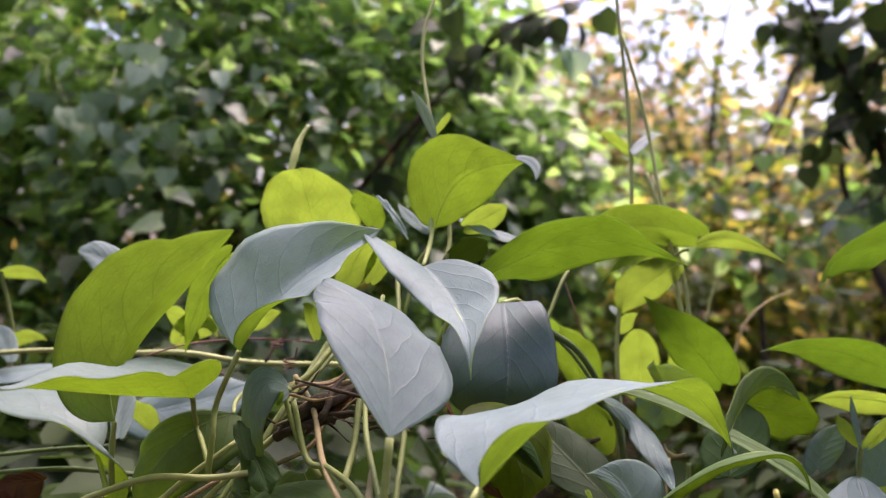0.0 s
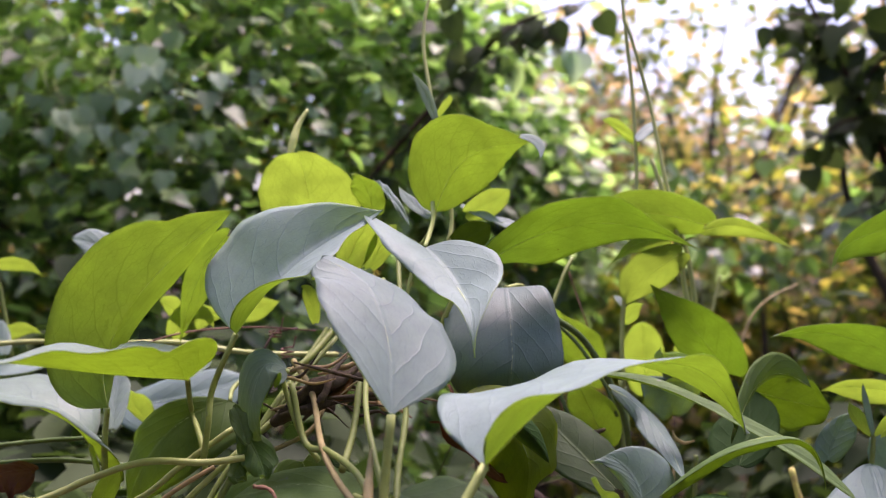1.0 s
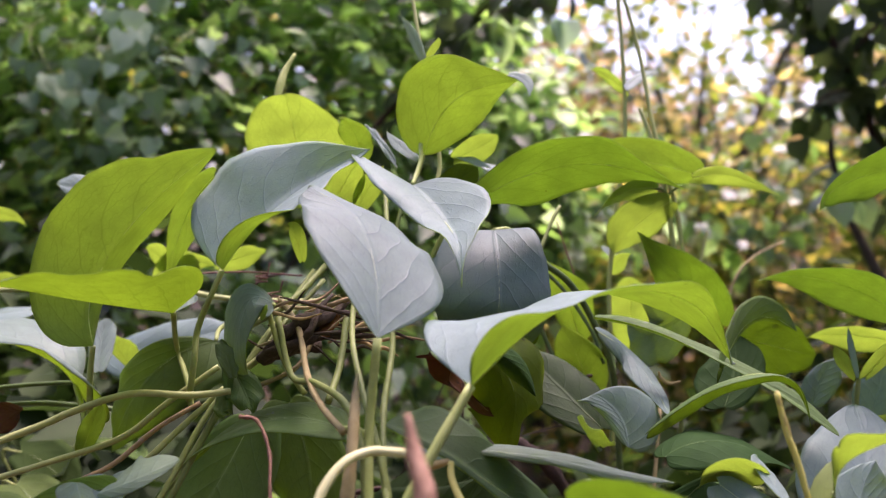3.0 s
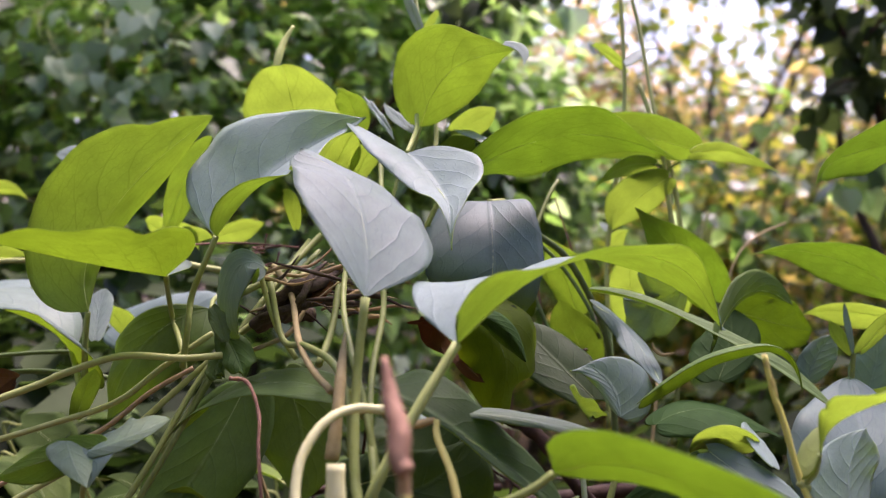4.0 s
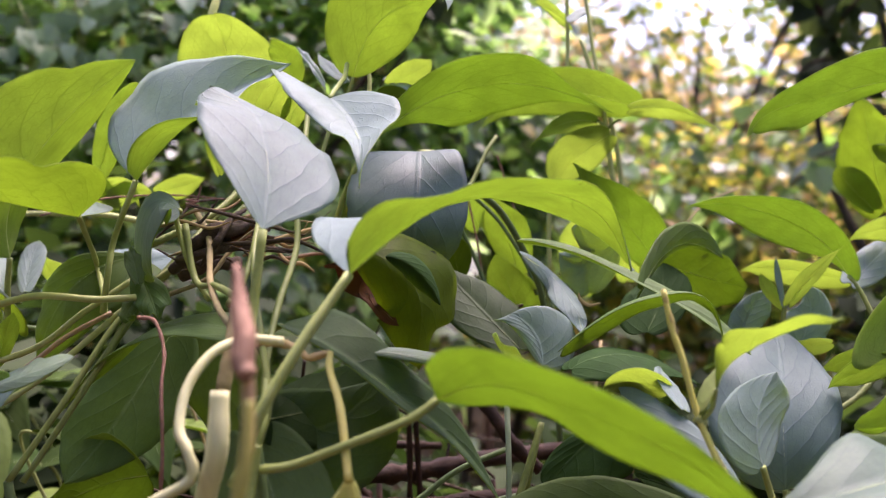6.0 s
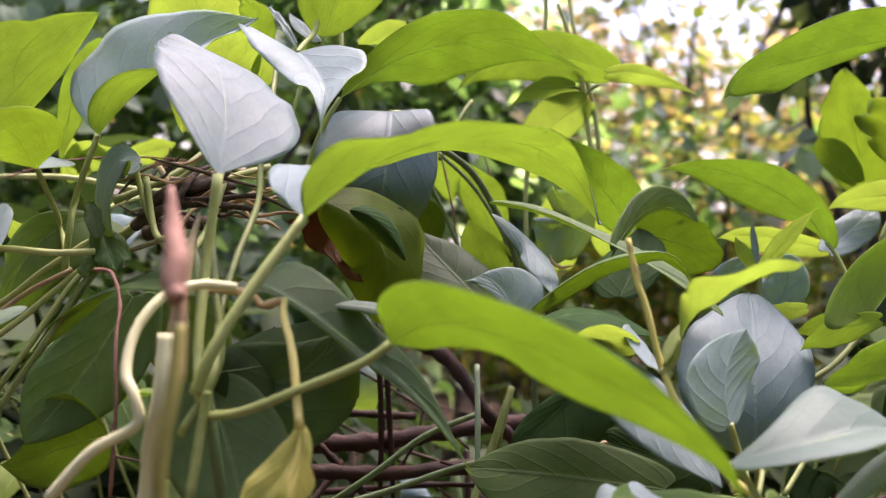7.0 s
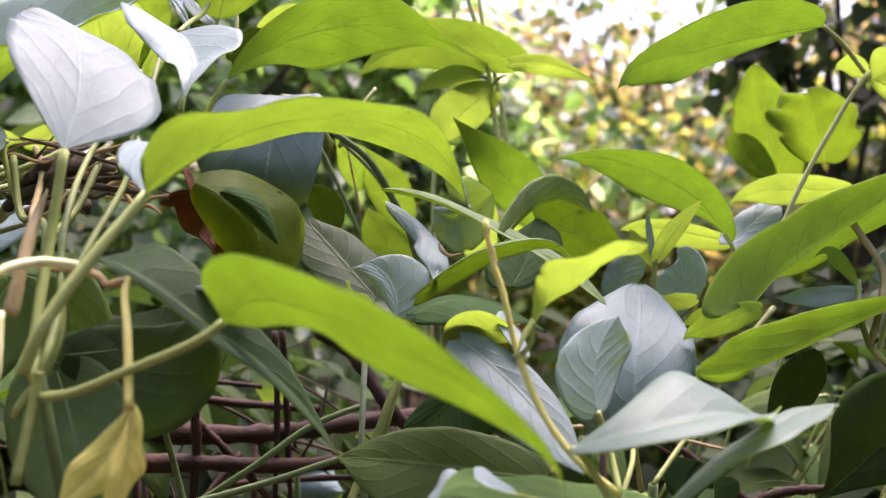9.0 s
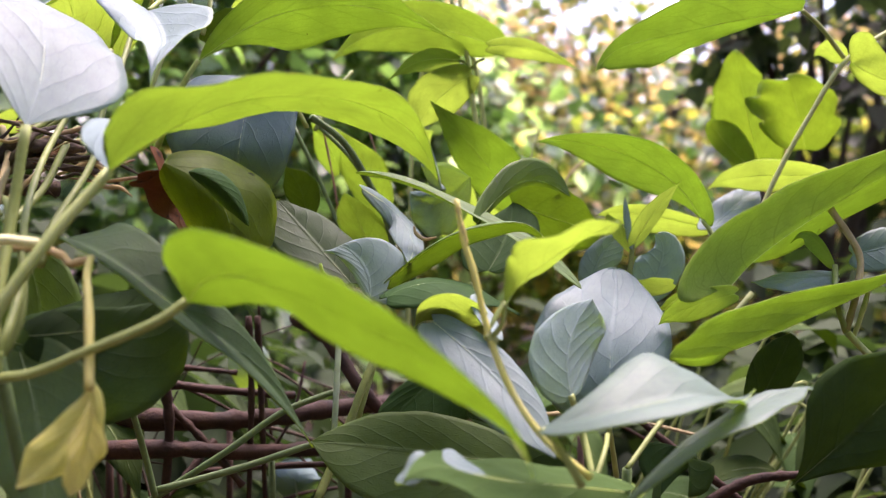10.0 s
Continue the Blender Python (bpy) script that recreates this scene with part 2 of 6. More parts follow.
BLADES = {
    "fresh": (leaf_surface("leaf_upper", (0.196, 0.275, 0.268), (0.150, 0.216, 0.209), (0.305, 0.39, 0.375), (0.64, 0.86, 0.16), 0.28, 0.58, 0.5, gloss=0.25, fuzz=0.08, groove_shade=0.12),
              leaf_surface("leaf_underside", (0.26, 0.34, 0.085), (0.20, 0.28, 0.06), (0.36, 0.42, 0.15), (0.72, 0.91, 0.23), 0.63, 0.6, 0.35, gloss=0.25, spots=((0.20, 0.14, 0.04), 0.71))),
    "white": (leaf_surface("white_leaf_upper", (0.188, 0.262, 0.268), (0.147, 0.209, 0.213), (0.272, 0.352, 0.358), (0.64, 0.86, 0.16), 0.28, 0.58, 0.55, gloss=0.25, fuzz=0.08, groove_shade=0.13),
              leaf_surface("white_leaf_underside", (0.23, 0.31, 0.055), (0.17, 0.25, 0.04), (0.32, 0.38, 0.10), (0.67, 0.88, 0.18), 0.62, 0.6, 0.35, gloss=0.25)),
    "pale": (leaf_surface("pale_green_leaf_upper", (0.185, 0.26, 0.23), (0.14, 0.205, 0.175), (0.25, 0.33, 0.29), (0.64, 0.84, 0.14), 0.3, 0.55, 0.5, gloss=0.3, fuzz=0.1, groove_shade=0.12),
             leaf_surface("pale_green_leaf_underside", (0.20, 0.30, 0.06), (0.15, 0.24, 0.04), (0.30, 0.38, 0.10), (0.68, 0.86, 0.18), 0.6, 0.6, 0.35, gloss=0.25)),
    # Lightened copy of the pale leaf, standing in for light it lacks.
    "lit_pale": (leaf_surface("lit_pale_leaf_upper", (0.29, 0.38, 0.29), (0.23, 0.31, 0.225), (0.38, 0.46, 0.37), (0.66, 0.86, 0.18), 0.32, 0.56, 0.45, gloss=0.2, fuzz=0.08, groove_shade=0.10),
               leaf_surface("lit_pale_underside", (0.22, 0.32, 0.07), (0.17, 0.26, 0.05), (0.32, 0.40, 0.12), (0.68, 0.88, 0.15), 0.6, 0.6, 0.35, gloss=0.25)),
    # Dimmer copy of the pale leaf; shade from leaves above is in its colour.
    "shaded_slate": (leaf_surface("shaded_slate_leaf_upper", (0.108, 0.166, 0.158), (0.077, 0.124, 0.116), (0.15, 0.205, 0.19), (0.30, 0.48, 0.08), 0.14, 0.55, 0.6, gloss=0.2, groove_shade=0.13),
              leaf_surface("slate_leaf_underside", (0.18, 0.27, 0.06), (0.13, 0.21, 0.04), (0.26, 0.33, 0.10), (0.62, 0.80, 0.12), 0.55, 0.6, 0.4, gloss=0.25)),
    "young": (leaf_surface("young_leaf_upper", (0.29, 0.35, 0.16), (0.23, 0.29, 0.12), (0.36, 0.41, 0.22), (0.70, 0.84, 0.25), 0.5, 0.5, 0.3),
              leaf_surface("young_leaf_underside", (0.26, 0.34, 0.09), (0.21, 0.29, 0.07), (0.35, 0.41, 0.16), (0.68, 0.84, 0.23), 0.6, 0.6, 0.3, gloss=0.25)),
    # Darker copy of the leaf: older green, with low-down shade put into it.
    "shaded_mature": (leaf_surface("shaded_mature_leaf_upper", (0.036, 0.068, 0.024), (0.020, 0.042, 0.014), (0.058, 0.092, 0.036), (0.34, 0.52, 0.05), 0.16, 0.6, 0.6, gloss=0.02),
               leaf_surface("shaded_mature_leaf_underside", (0.065, 0.11, 0.035), (0.042, 0.076, 0.022), (0.10, 0.145, 0.05), (0.40, 0.56, 0.07), 0.3, 0.6, 0.5, gloss=0.02)),
    "lush": (leaf_surface("lush_leaf_upper", (0.206, 0.275, 0.262), (0.158, 0.219, 0.206), (0.30, 0.365, 0.346), (0.48, 0.72, 0.10), 0.28, 0.55, 0.5, gloss=0.3, fuzz=0.1, groove_shade=0.12),
             leaf_surface("lush_leaf_underside", (0.23, 0.315, 0.08), (0.17, 0.26, 0.055), (0.33, 0.40, 0.14), (0.67, 0.88, 0.20), 0.61, 0.55, 0.45, gloss=0.3, spots=((0.17, 0.12, 0.04), 0.70))),
    "grey": (leaf_surface("blue_grey_leaf_upper", (0.150, 0.232, 0.228), (0.114, 0.182, 0.178), (0.213, 0.298, 0.292), (0.50, 0.72, 0.12), 0.25, 0.55, 0.5, gloss=0.3, fuzz=0.08, groove_shade=0.13),
             leaf_surface("blue_grey_leaf_underside", (0.18, 0.27, 0.06), (0.13, 0.21, 0.04), (0.26, 0.33, 0.10), (0.56, 0.78, 0.12), 0.55, 0.6, 0.4, gloss=0.25)),
    "sage": (leaf_surface("sage_leaf_upper", (0.115, 0.175, 0.145), (0.085, 0.135, 0.105), (0.18, 0.245, 0.20), (0.58, 0.80, 0.13), 0.3, 0.55, 0.5, gloss=0.3, fuzz=0.08, groove_shade=0.12),
             leaf_surface("sage_leaf_underside", (0.20, 0.30, 0.06), (0.15, 0.24, 0.04), (0.30, 0.38, 0.10), (0.62, 0.82, 0.13), 0.58, 0.6, 0.35, gloss=0.25)),
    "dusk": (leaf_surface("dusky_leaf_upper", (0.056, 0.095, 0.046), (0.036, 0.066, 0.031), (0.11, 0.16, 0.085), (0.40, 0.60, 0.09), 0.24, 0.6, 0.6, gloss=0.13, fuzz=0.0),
             leaf_surface("dusky_leaf_underside", (0.20, 0.29, 0.06), (0.15, 0.23, 0.04), (0.28, 0.35, 0.10), (0.66, 0.84, 0.12), 0.58, 0.6, 0.4, gloss=0.25)),
    "mid": (leaf_surface("mid_green_leaf_upper", (0.128, 0.200, 0.078), (0.086, 0.144, 0.052), (0.19, 0.265, 0.125), (0.42, 0.60, 0.08), 0.32, 0.55, 0.5, gloss=0.09, spots=((0.24, 0.29, 0.19), 0.66)),
            leaf_surface("mid_green_leaf_underside", (0.14, 0.20, 0.06), (0.10, 0.15, 0.04), (0.2, 0.26, 0.1), (0.52, 0.70, 0.09), 0.45, 0.58, 0.5, gloss=0.1)),
    "olive": (leaf_surface("blotched_leaf_upper", (0.12, 0.19, 0.03), (0.05, 0.085, 0.013), (0.13, 0.20, 0.035), (0.56, 0.70, 0.05), 0.55, 0.5, 0.4, gloss=0.12, spots=((0.03, 0.045, 0.012), 0.66)),
              leaf_surface("blotched_leaf_underside", (0.14, 0.19, 0.035), (0.07, 0.11, 0.02), (0.2, 0.23, 0.055), (0.6, 0.72, 0.06), 0.6, 0.5, 0.6, gloss=0.12, spots=((0.04, 0.045, 0.012), 0.68))),
    "dead": (leaf_surface("dead_leaf_upper", (0.22, 0.085, 0.03), (0.09, 0.035, 0.014), (0.2, 0.09, 0.04), (0.42, 0.13, 0.035), 0.25, 0.7, 0.9, gloss=0.2, spots=((0.05, 0.03, 0.02), 0.6)),) * 2,
    "wilt": (leaf_surface("wilted_leaf", (0.82, 0.78, 0.32), (0.70, 0.66, 0.20), (0.84, 0.80, 0.45), (0.97, 0.94, 0.46), 0.68, 0.5, 1.0, spots=((0.40, 0.27, 0.13), 0.66)),) * 2,
}
STEMS = {
    "stem": plain_surface("green_stem", (0.15, 0.19, 0.05), (0.26, 0.31, 0.10), 90, 0.5, 0.3),
    "petiole": plain_surface("leaf_stalk", (0.25, 0.31, 0.08), (0.37, 0.42, 0.15), 90, 0.5, 0.3),
    "pale": plain_surface("pale_stem", (0.32, 0.36, 0.12), (0.46, 0.49, 0.20), 90, 0.5, 0.3),
    "pale_green": plain_surface("grey_green_stem", (0.25, 0.33, 0.2), (0.36, 0.44, 0.3), 90, 0.5, 0.3),
    "mature_stem": plain_surface("dark_green_stem", (0.07, 0.12, 0.04), (0.13, 0.19, 0.07), 90, 0.5, 0.3),
    "rib": plain_surface("midrib_green", (0.80, 0.88, 0.40), (0.88, 0.94, 0.50), 90, 0.5, 0.2, through_share=0.8),
    "young": plain_surface("bud_green", (0.44, 0.50, 0.14), (0.56, 0.62, 0.24), 120, 0.5, 0.3),
    "cream": plain_surface("peeled_cream_stem", (0.52, 0.52, 0.24), (0.70, 0.69, 0.40), 70, 0.6, 0.5, (1, 1, 0.2)),
    "dry": plain_surface("dry_tan_stem", (0.26, 0.20, 0.09), (0.42, 0.34, 0.17), 120, 0.7, 0.7),
    "dead": plain_surface("dry_brown_tendril", (0.40, 0.27, 0.11), (0.58, 0.43, 0.21), 160, 0.7, 0.9),
    "reddish": plain_surface("reddish_twig", (0.20, 0.10, 0.07), (0.34, 0.18, 0.13), 300, 0.7, 1.0),
    "pinkbud": plain_surface("pinkish_dry_bud", (0.17, 0.085, 0.052), (0.47, 0.28, 0.195), 320, 0.75, 1.0, (1, 1, 0.25)),
    "tan": plain_surface("pinkish_tan_stem", (0.32, 0.20, 0.11), (0.46, 0.31, 0.18), 90, 0.6, 0.4),
    "yellow": plain_surface("yellow_green_stem", (0.60, 0.55, 0.12), (0.74, 0.68, 0.22), 90, 0.5, 0.3),
    "olive_stem": plain_surface("olive_brown_stem", (0.22, 0.20, 0.05), (0.36, 0.33, 0.09), 90, 0.5, 0.3),
    "ochre": plain_surface("dry_ochre_stem", (0.46, 0.37, 0.11), (0.62, 0.52, 0.20), 140, 0.6, 0.6),
    "wilt": plain_surface("wilted_stalk", (0.52, 0.46, 0.11), (0.66, 0.58, 0.20), 90, 0.6, 0.5),
    "bark": plain_surface("dark_bark", (0.028, 0.021, 0.016), (0.125, 0.088, 0.060), 150, 0.85, 1.0, distance=0.002),
    "branch": plain_surface("reddish_brown_branch", (0.012, 0.007, 0.004), (0.060, 0.027, 0.015), 70, 0.75, 1.0, distance=0.002),
    "trunk": plain_surface("grey_brown_bark", (0.03, 0.024, 0.018), (0.10, 0.08, 0.06), 25, 0.9, 1.0, distance=0.01),
}
CROWNS = {
    # Blue raised in these stops holds sky reflected by the leaves.
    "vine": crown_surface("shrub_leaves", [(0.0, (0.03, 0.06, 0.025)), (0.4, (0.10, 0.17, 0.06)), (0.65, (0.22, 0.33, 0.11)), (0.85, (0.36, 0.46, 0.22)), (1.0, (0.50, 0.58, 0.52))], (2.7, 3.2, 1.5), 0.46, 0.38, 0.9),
    "strand": crown_surface("hanging_leaf", [(0.0, (0.07, 0.15, 0.06)), (0.5, (0.19, 0.33, 0.14)), (1.0, (0.42, 0.57, 0.40))], (1.3, 1.4, 0.8), 0.3, 0.5, 0.4),
    # Colour lowered further to put the shade of deep gaps into the leaves.
    "dark": crown_surface("deep_shade_leaves", [(0.0, (0.010, 0.019, 0.007)), (0.6, (0.026, 0.045, 0.016)), (1.0, (0.065, 0.095, 0.033))], (2.0, 2.4, 1.0), 0.25, 0.6, 0.08),
    # Shaded look of the dark trees is held in these leaf colours.
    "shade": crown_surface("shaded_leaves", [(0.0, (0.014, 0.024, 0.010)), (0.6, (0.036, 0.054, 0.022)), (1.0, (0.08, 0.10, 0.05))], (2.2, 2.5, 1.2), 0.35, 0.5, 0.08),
    # Warm sunlight is mixed into the dry yellow and russet leaf tones.
    "sunny": crown_surface("sunlit_leaves", [(0.0, (0.03, 0.05, 0.016)), (0.28, (0.12, 0.16, 0.04)), (0.45, (0.40, 0.34, 0.11)), (0.72, (0.60, 0.42, 0.21)), (1.0, (0.72, 0.48, 0.35))], (1.6, 1.6, 1.1), 0.5, 0.6),
    "litter": crown_surface("fallen_leaves", [(0.0, (0.05, 0.03, 0.015)), (0.5, (0.14, 0.085, 0.04)), (1.0, (0.28, 0.20, 0.11))], (1.0, 0.9, 0.7), 0.15, 0.7),
    "bank": crown_surface("bank_leaves", [(0.0, (0.05, 0.085, 0.02)), (0.4, (0.13, 0.17, 0.035)), (0.65, (0.34, 0.30, 0.10)), (1.0, (0.60, 0.40, 0.26))], (1.6, 1.6, 1.0), 0.5, 0.6),
    "thin": crown_surface("thin_tree_leaves", [(0.0, (0.035, 0.06, 0.016)), (0.45, (0.11, 0.16, 0.04)), (0.75, (0.26, 0.28, 0.07)), (1.0, (0.50, 0.36, 0.17))], (2.0, 2.3, 0.9), 0.4, 0.5),
    "thicket": crown_surface("thicket_leaves", [(0.0, (0.035, 0.06, 0.02)), (0.4, (0.10, 0.145, 0.04)), (0.66, (0.22, 0.25, 0.07)), (0.82, (0.36, 0.31, 0.11)), (0.93, (0.46, 0.31, 0.17)), (1.0, (0.56, 0.44, 0.36))], (2.8, 3.0, 1.1), 0.5, 0.6),
}
SOIL = plain_surface("leaf_litter_soil", (0.02, 0.015, 0.009), (0.085, 0.06, 0.038), 9, 0.95, 1.0, distance=0.03)


# ---- builders ----
def mesh_of(name, verts, faces, mats, smooth=True):
    me = bpy.data.meshes.new(name)
    me.from_pydata([tuple(v) for v in verts], [], faces)
    for m in mats:
        me.materials.append(m)
    if smooth:
        me.polygons.foreach_set("use_smooth", [True] * len(me.polygons))
    me.update()
    return me


def thing(name, root, label, category, group="", kind=""):
    ob = new(name)
    ob.empty_display_size = 0.05
    ob.location = root
    return tagged(ob, label, category, group, kind)


def origin_of(ob):
    return Vector(ob.location) if ob.parent is None else origin_of(ob.parent) + Vector(ob.location)


def under(ob, parent, place):
    ob.parent = parent
    ob.location = Vector(place) - origin_of(parent)
    return ob


def smooth_line(points, steps=6):
    """A Catmull-Rom line through the points."""
    p = [np.array(q, float) for q in points]
    p = [2 * p[0] - p[1]] + p + [2 * p[-1] - p[-2]]
    line = []
    for i in range(1, len(p) - 2):
        for j in range(steps):
            u = j / steps
            line.append(0.5 * (2 * p[i] + (p[i + 1] - p[i - 1]) * u + (2 * p[i - 1] - 5 * p[i] + 4 * p[i + 1] - p[i + 2]) * u * u
                               + (3 * p[i] - p[i - 1] - 3 * p[i + 1] + p[i + 2]) * u ** 3))
    line.append(p[-2])
    return np.array(line)


def tube(name, points, r0, r1, mat, sides=8, steps=6, knots=0.0, seed=0):
    line = smooth_line(points, steps)
    rng = np.random.default_rng(seed)
    tan = np.gradient(line, axis=0)
    tan /= np.linalg.norm(tan, axis=1)[:, None] + 1e-12
    ref = np.array([0.3, -0.9, 0.2])
    verts, faces = [], []
    for i, (c, d) in enumerate(zip(line, tan)):
        a = np.cross(d, ref)
        a /= np.linalg.norm(a) + 1e-12
        b = np.cross(d, a)
        at = i / (len(line) - 1)
        r = (np.interp(at, np.linspace(0, 1, len(r0)), r0) if isinstance(r0, tuple) else r0 + (r1 - r0) * at) * (1 + knots * rng.uniform(-1, 1))
        for k in range(sides):
            w = 2 * math.pi * k / sides
            verts.append(c + r * (math.cos(w) * a + math.sin(w) * b))
    for i in range(len(line) - 1):
        for k in range(sides):
            q = (k + 1) % sides
            faces.append((i * sides + k, i * sides + q, (i + 1) * sides + q, (i + 1) * sides + k))
    n = len(line)
    faces.append(tuple(range(sides))[::-1])
    faces.append(tuple((n - 1) * sides + k for k in range(sides)))
    return mesh_of(name, np.array(verts) - np.array(points[0]), faces, [mat])


def stem(plant, name, points, r0, r1, mat, label=""):
    knots = {"bark": 0.16, "branch": 0.2, "reddish": 0.2, "dry": 0.1, "dead": 0.14, "pinkbud": 0.06}.get(mat, 0.05)
    ob = new(name, tube(name, points, r0, r1, STEMS[mat], 8, 7, knots, int(abs(points[0][0]) * 1e4)))
    return tagged(under(ob, plant, points[0]), label)


def outline(s, widest, acum, blunt=0.46):
    if s < widest:
        return math.sin(math.pi / 2 * s / widest) ** blunt
    c = max(math.cos(math.pi / 2 * (s - widest) / (1 - widest)), 0.0)
    return c ** (0.62 + 0.75 * acum)


def leaf(plant, base, mid, tip, half_a, half_b, look_of="fresh", widest=0.38, acum=1.0, cup=(0.25, 0.25), wave=0.028, cord=(0.12, 0.12), lift=((0, 0), (0, 0)),
         stalk=None, stalk_r=0.0016, label="", blunt=0.46, along=30, across=8, hook=(0, 0, 0), nicks=()):
    """A leaf whose midrib runs from base over mid to tip, bulging by hook in its outer part; the halves of its blade reach half_a and half_b out from mid."""
    p0, pm, p2 = (np.array(v, float) for v in (base, mid, tip))
    w = widest
    p1 = (pm - (1 - w) ** 2 * p0 - w * w * p2) / (2 * w * (1 - w))
    bulge = np.array(hook, float)
    rib = lambda s: (1 - s) ** 2 * p0 + 2 * s * (1 - s) * p1 + s * s * p2 + bulge * (6.75 * max(0.0, (s - 0.4) / 0.6) ** 2 * (1 - s) / 0.6)  # noqa: E731
    way = lambda s: Vector(rib(min(1.0, s + 0.01)) - rib(max(0.0, s - 0.01))).normalized()  # noqa: E731
    ha, hb = Vector(half_a), Vector(half_b)
    tm = way(w)
    cross = (ha - hb)
    cross = (cross - tm * cross.dot(tm)).normalized()
    length = float(np.linalg.norm(p2 - p0))
    rng = random.Random(round(1e5 * (abs(base[0]) + base[1] * 3 + base[2] * 7)))
    ph_a, ph_b, f_a, f_b = rng.uniform(0, 6), rng.uniform(0, 6), rng.uniform(2.2, 3.6), rng.uniform(2.2, 3.6)
    verts, uvs = [], []
    for i in range(along + 1):
        s = i / along - 0.11 * math.sin(2 * math.pi * i / along)
        turn = tm.rotation_difference(way(s))
        t = way(s)
        up = t.cross(turn @ cross).normalized()
        size = outline(s, w, acum, blunt)
        c = Vector(rib(s))
        for j in range(-across, across + 1):
            u = abs(j) / across
            h = ha if j < 0 else hb
            wide = h.length
            d = turn @ h
            tilt = lift[j > 0][0] * max(0.0, 1 - s / w) if s < w else lift[j > 0][1] * (s - w) / (1 - w)
            d = d * math.cos(radians(tilt)) + up * (wide * math.sin(radians(tilt)))
            ph, fr = (ph_a, f_a) if j < 0 else (ph_b, f_b)
            ripple = wave * wide * math.sin(2 * math.pi * fr * s + ph) * u * u * min(1, 4 * s)
            edge = 1 + (0.010 * math.sin(2 * math.pi * 5.3 * s + ph) + 0.005 * math.sin(2 * math.pi * 11.3 * s + 2 * ph)) * u
            for half, at, deep, broad in nicks:
                if half == (j > 0):
                    edge -= deep * math.exp(-((s - at) / broad) ** 2) * u ** 3
            p = c + d * (u * size * edge) + up * (cup[j > 0] * wide * size * (u - u * u) + ripple)
            p -= t * (2.0 * cord[j > 0] * length * (s / w) ** 0.35 * max(0.0, 1 - s / w) ** 2 * u ** 1.5)
            verts.append(p)
            uvs.append((0.5 + 0.5 * j / across, s))
    cols = 2 * across + 1
    count = len(verts)
    grid = [(i * cols + j, i * cols + j + 1, (i + 1) * cols + j + 1, (i + 1) * cols + j) for i in range(along) for j in range(cols - 1)]
    thick = 0.00035
    all_v = [v - p_ for v, p_ in zip(verts, [Vector(base)] * count)]
    g = np.array([tuple(v) for v in all_v]).reshape(along + 1, cols, 3)
    nrm = np.cross(np.gradient(g, axis=0), -np.gradient(g, axis=1))
    size_n = np.linalg.norm(nrm, axis=2, keepdims=True)
    nrm = np.where(size_n > 1e-12, nrm / np.maximum(size_n, 1e-12), 0)
    nrm[0], nrm[-1] = nrm[1], nrm[-2]
    all_v += [Vector(q) for q in (g - nrm * thick).reshape(-1, 3)]
    faces = [tuple(reversed(f)) for f in grid] + [tuple(k + count for k in f) for f in grid]
    rim = [j for j in range(cols)] + [i * cols + cols - 1 for i in range(1, along + 1)] + [along * cols + j for j in range(cols - 2, -1, -1)] + [i * cols for i in range(along - 1, 0, -1)]
    faces += [(a, b, b + count, a + count) for a, b in zip(rim, rim[1:] + rim[:1])]
    me = mesh_of("leaf", all_v, faces, BLADES[look_of])
    me.polygons.foreach_set("material_index", [0] * len(grid) + [1] * (len(faces) - len(grid)))
    layer = me.uv_layers.new(name="blade")
    uv_all = uvs + uvs
    for loop in me.loops:
        layer.data[loop.index].uv = uv_all[loop.vertex_index]
    ob = under(new("leaf", me), plant, base)
    tagged(ob, label)
    low = [Vector(rib(s)) - way(s).cross(tm.rotation_difference(way(s)) @ cross).normalized() * 0.0002 for s in (0.0, 0.2, 0.4, 0.6, 0.8, 0.97)]
    rib_mat = STEMS["dead"] if look_of == "dead" else STEMS["rib"]
    under(new("midrib", tube("midrib", low, min(0.00028, 0.004 * length), 0.0001, rib_mat, 6, 4)), ob, low[0])
    if stalk:
        under(new("petiole", tube("petiole", stalk, stalk_r * 0.85, stalk_r, STEMS["petiole"], 8, 6, 0.04)), ob, stalk[0])
    return ob


# ---- ground ----
def ground_sheet():
    xs = np.unique(np.concatenate([np.linspace(-400, -6, 14), np.linspace(-6, 6, 61), np.linspace(6, 400, 14)]))
    verts, faces = [], []
    for y in xs:
        for x in xs:
            far = max(abs(x), abs(y))
            z = 0.03 * noise.noise((x * 1.3, y * 1.3, 0)) - 0.03 + (0.01 * noise.noise((x * 6, y * 6, 3)) if far < 6 else 0)
            verts.append((x, y, z))
    n = len(xs)
    for i in range(n - 1):
        for j in range(n - 1):
            faces.append((i * n + j, i * n + j + 1, (i + 1) * n + j + 1, (i + 1) * n + j))
    return tagged(new("ground", mesh_of("ground", verts, faces, [SOIL])), "brown soil with dry leaf litter", "ground", kind="structure")


ground_sheet()


# ---- shrubs and trees behind ----
HEART = np.array([(0, 0, 0), (-0.34, -0.08, 0.05), (-0.46, 0.22, 0.09), (-0.30, 0.58, 0.05), (0, 1.0, -0.10), (0.30, 0.58, 0.05), (0.46, 0.22, 0.09), (0.34, -0.08, 0.05), (0, 0.4, 0.0)])
HEART_FACES = [(0, 8, 2, 1), (8, 4, 3, 2), (0, 7, 6, 8), (8, 6, 5, 4)]


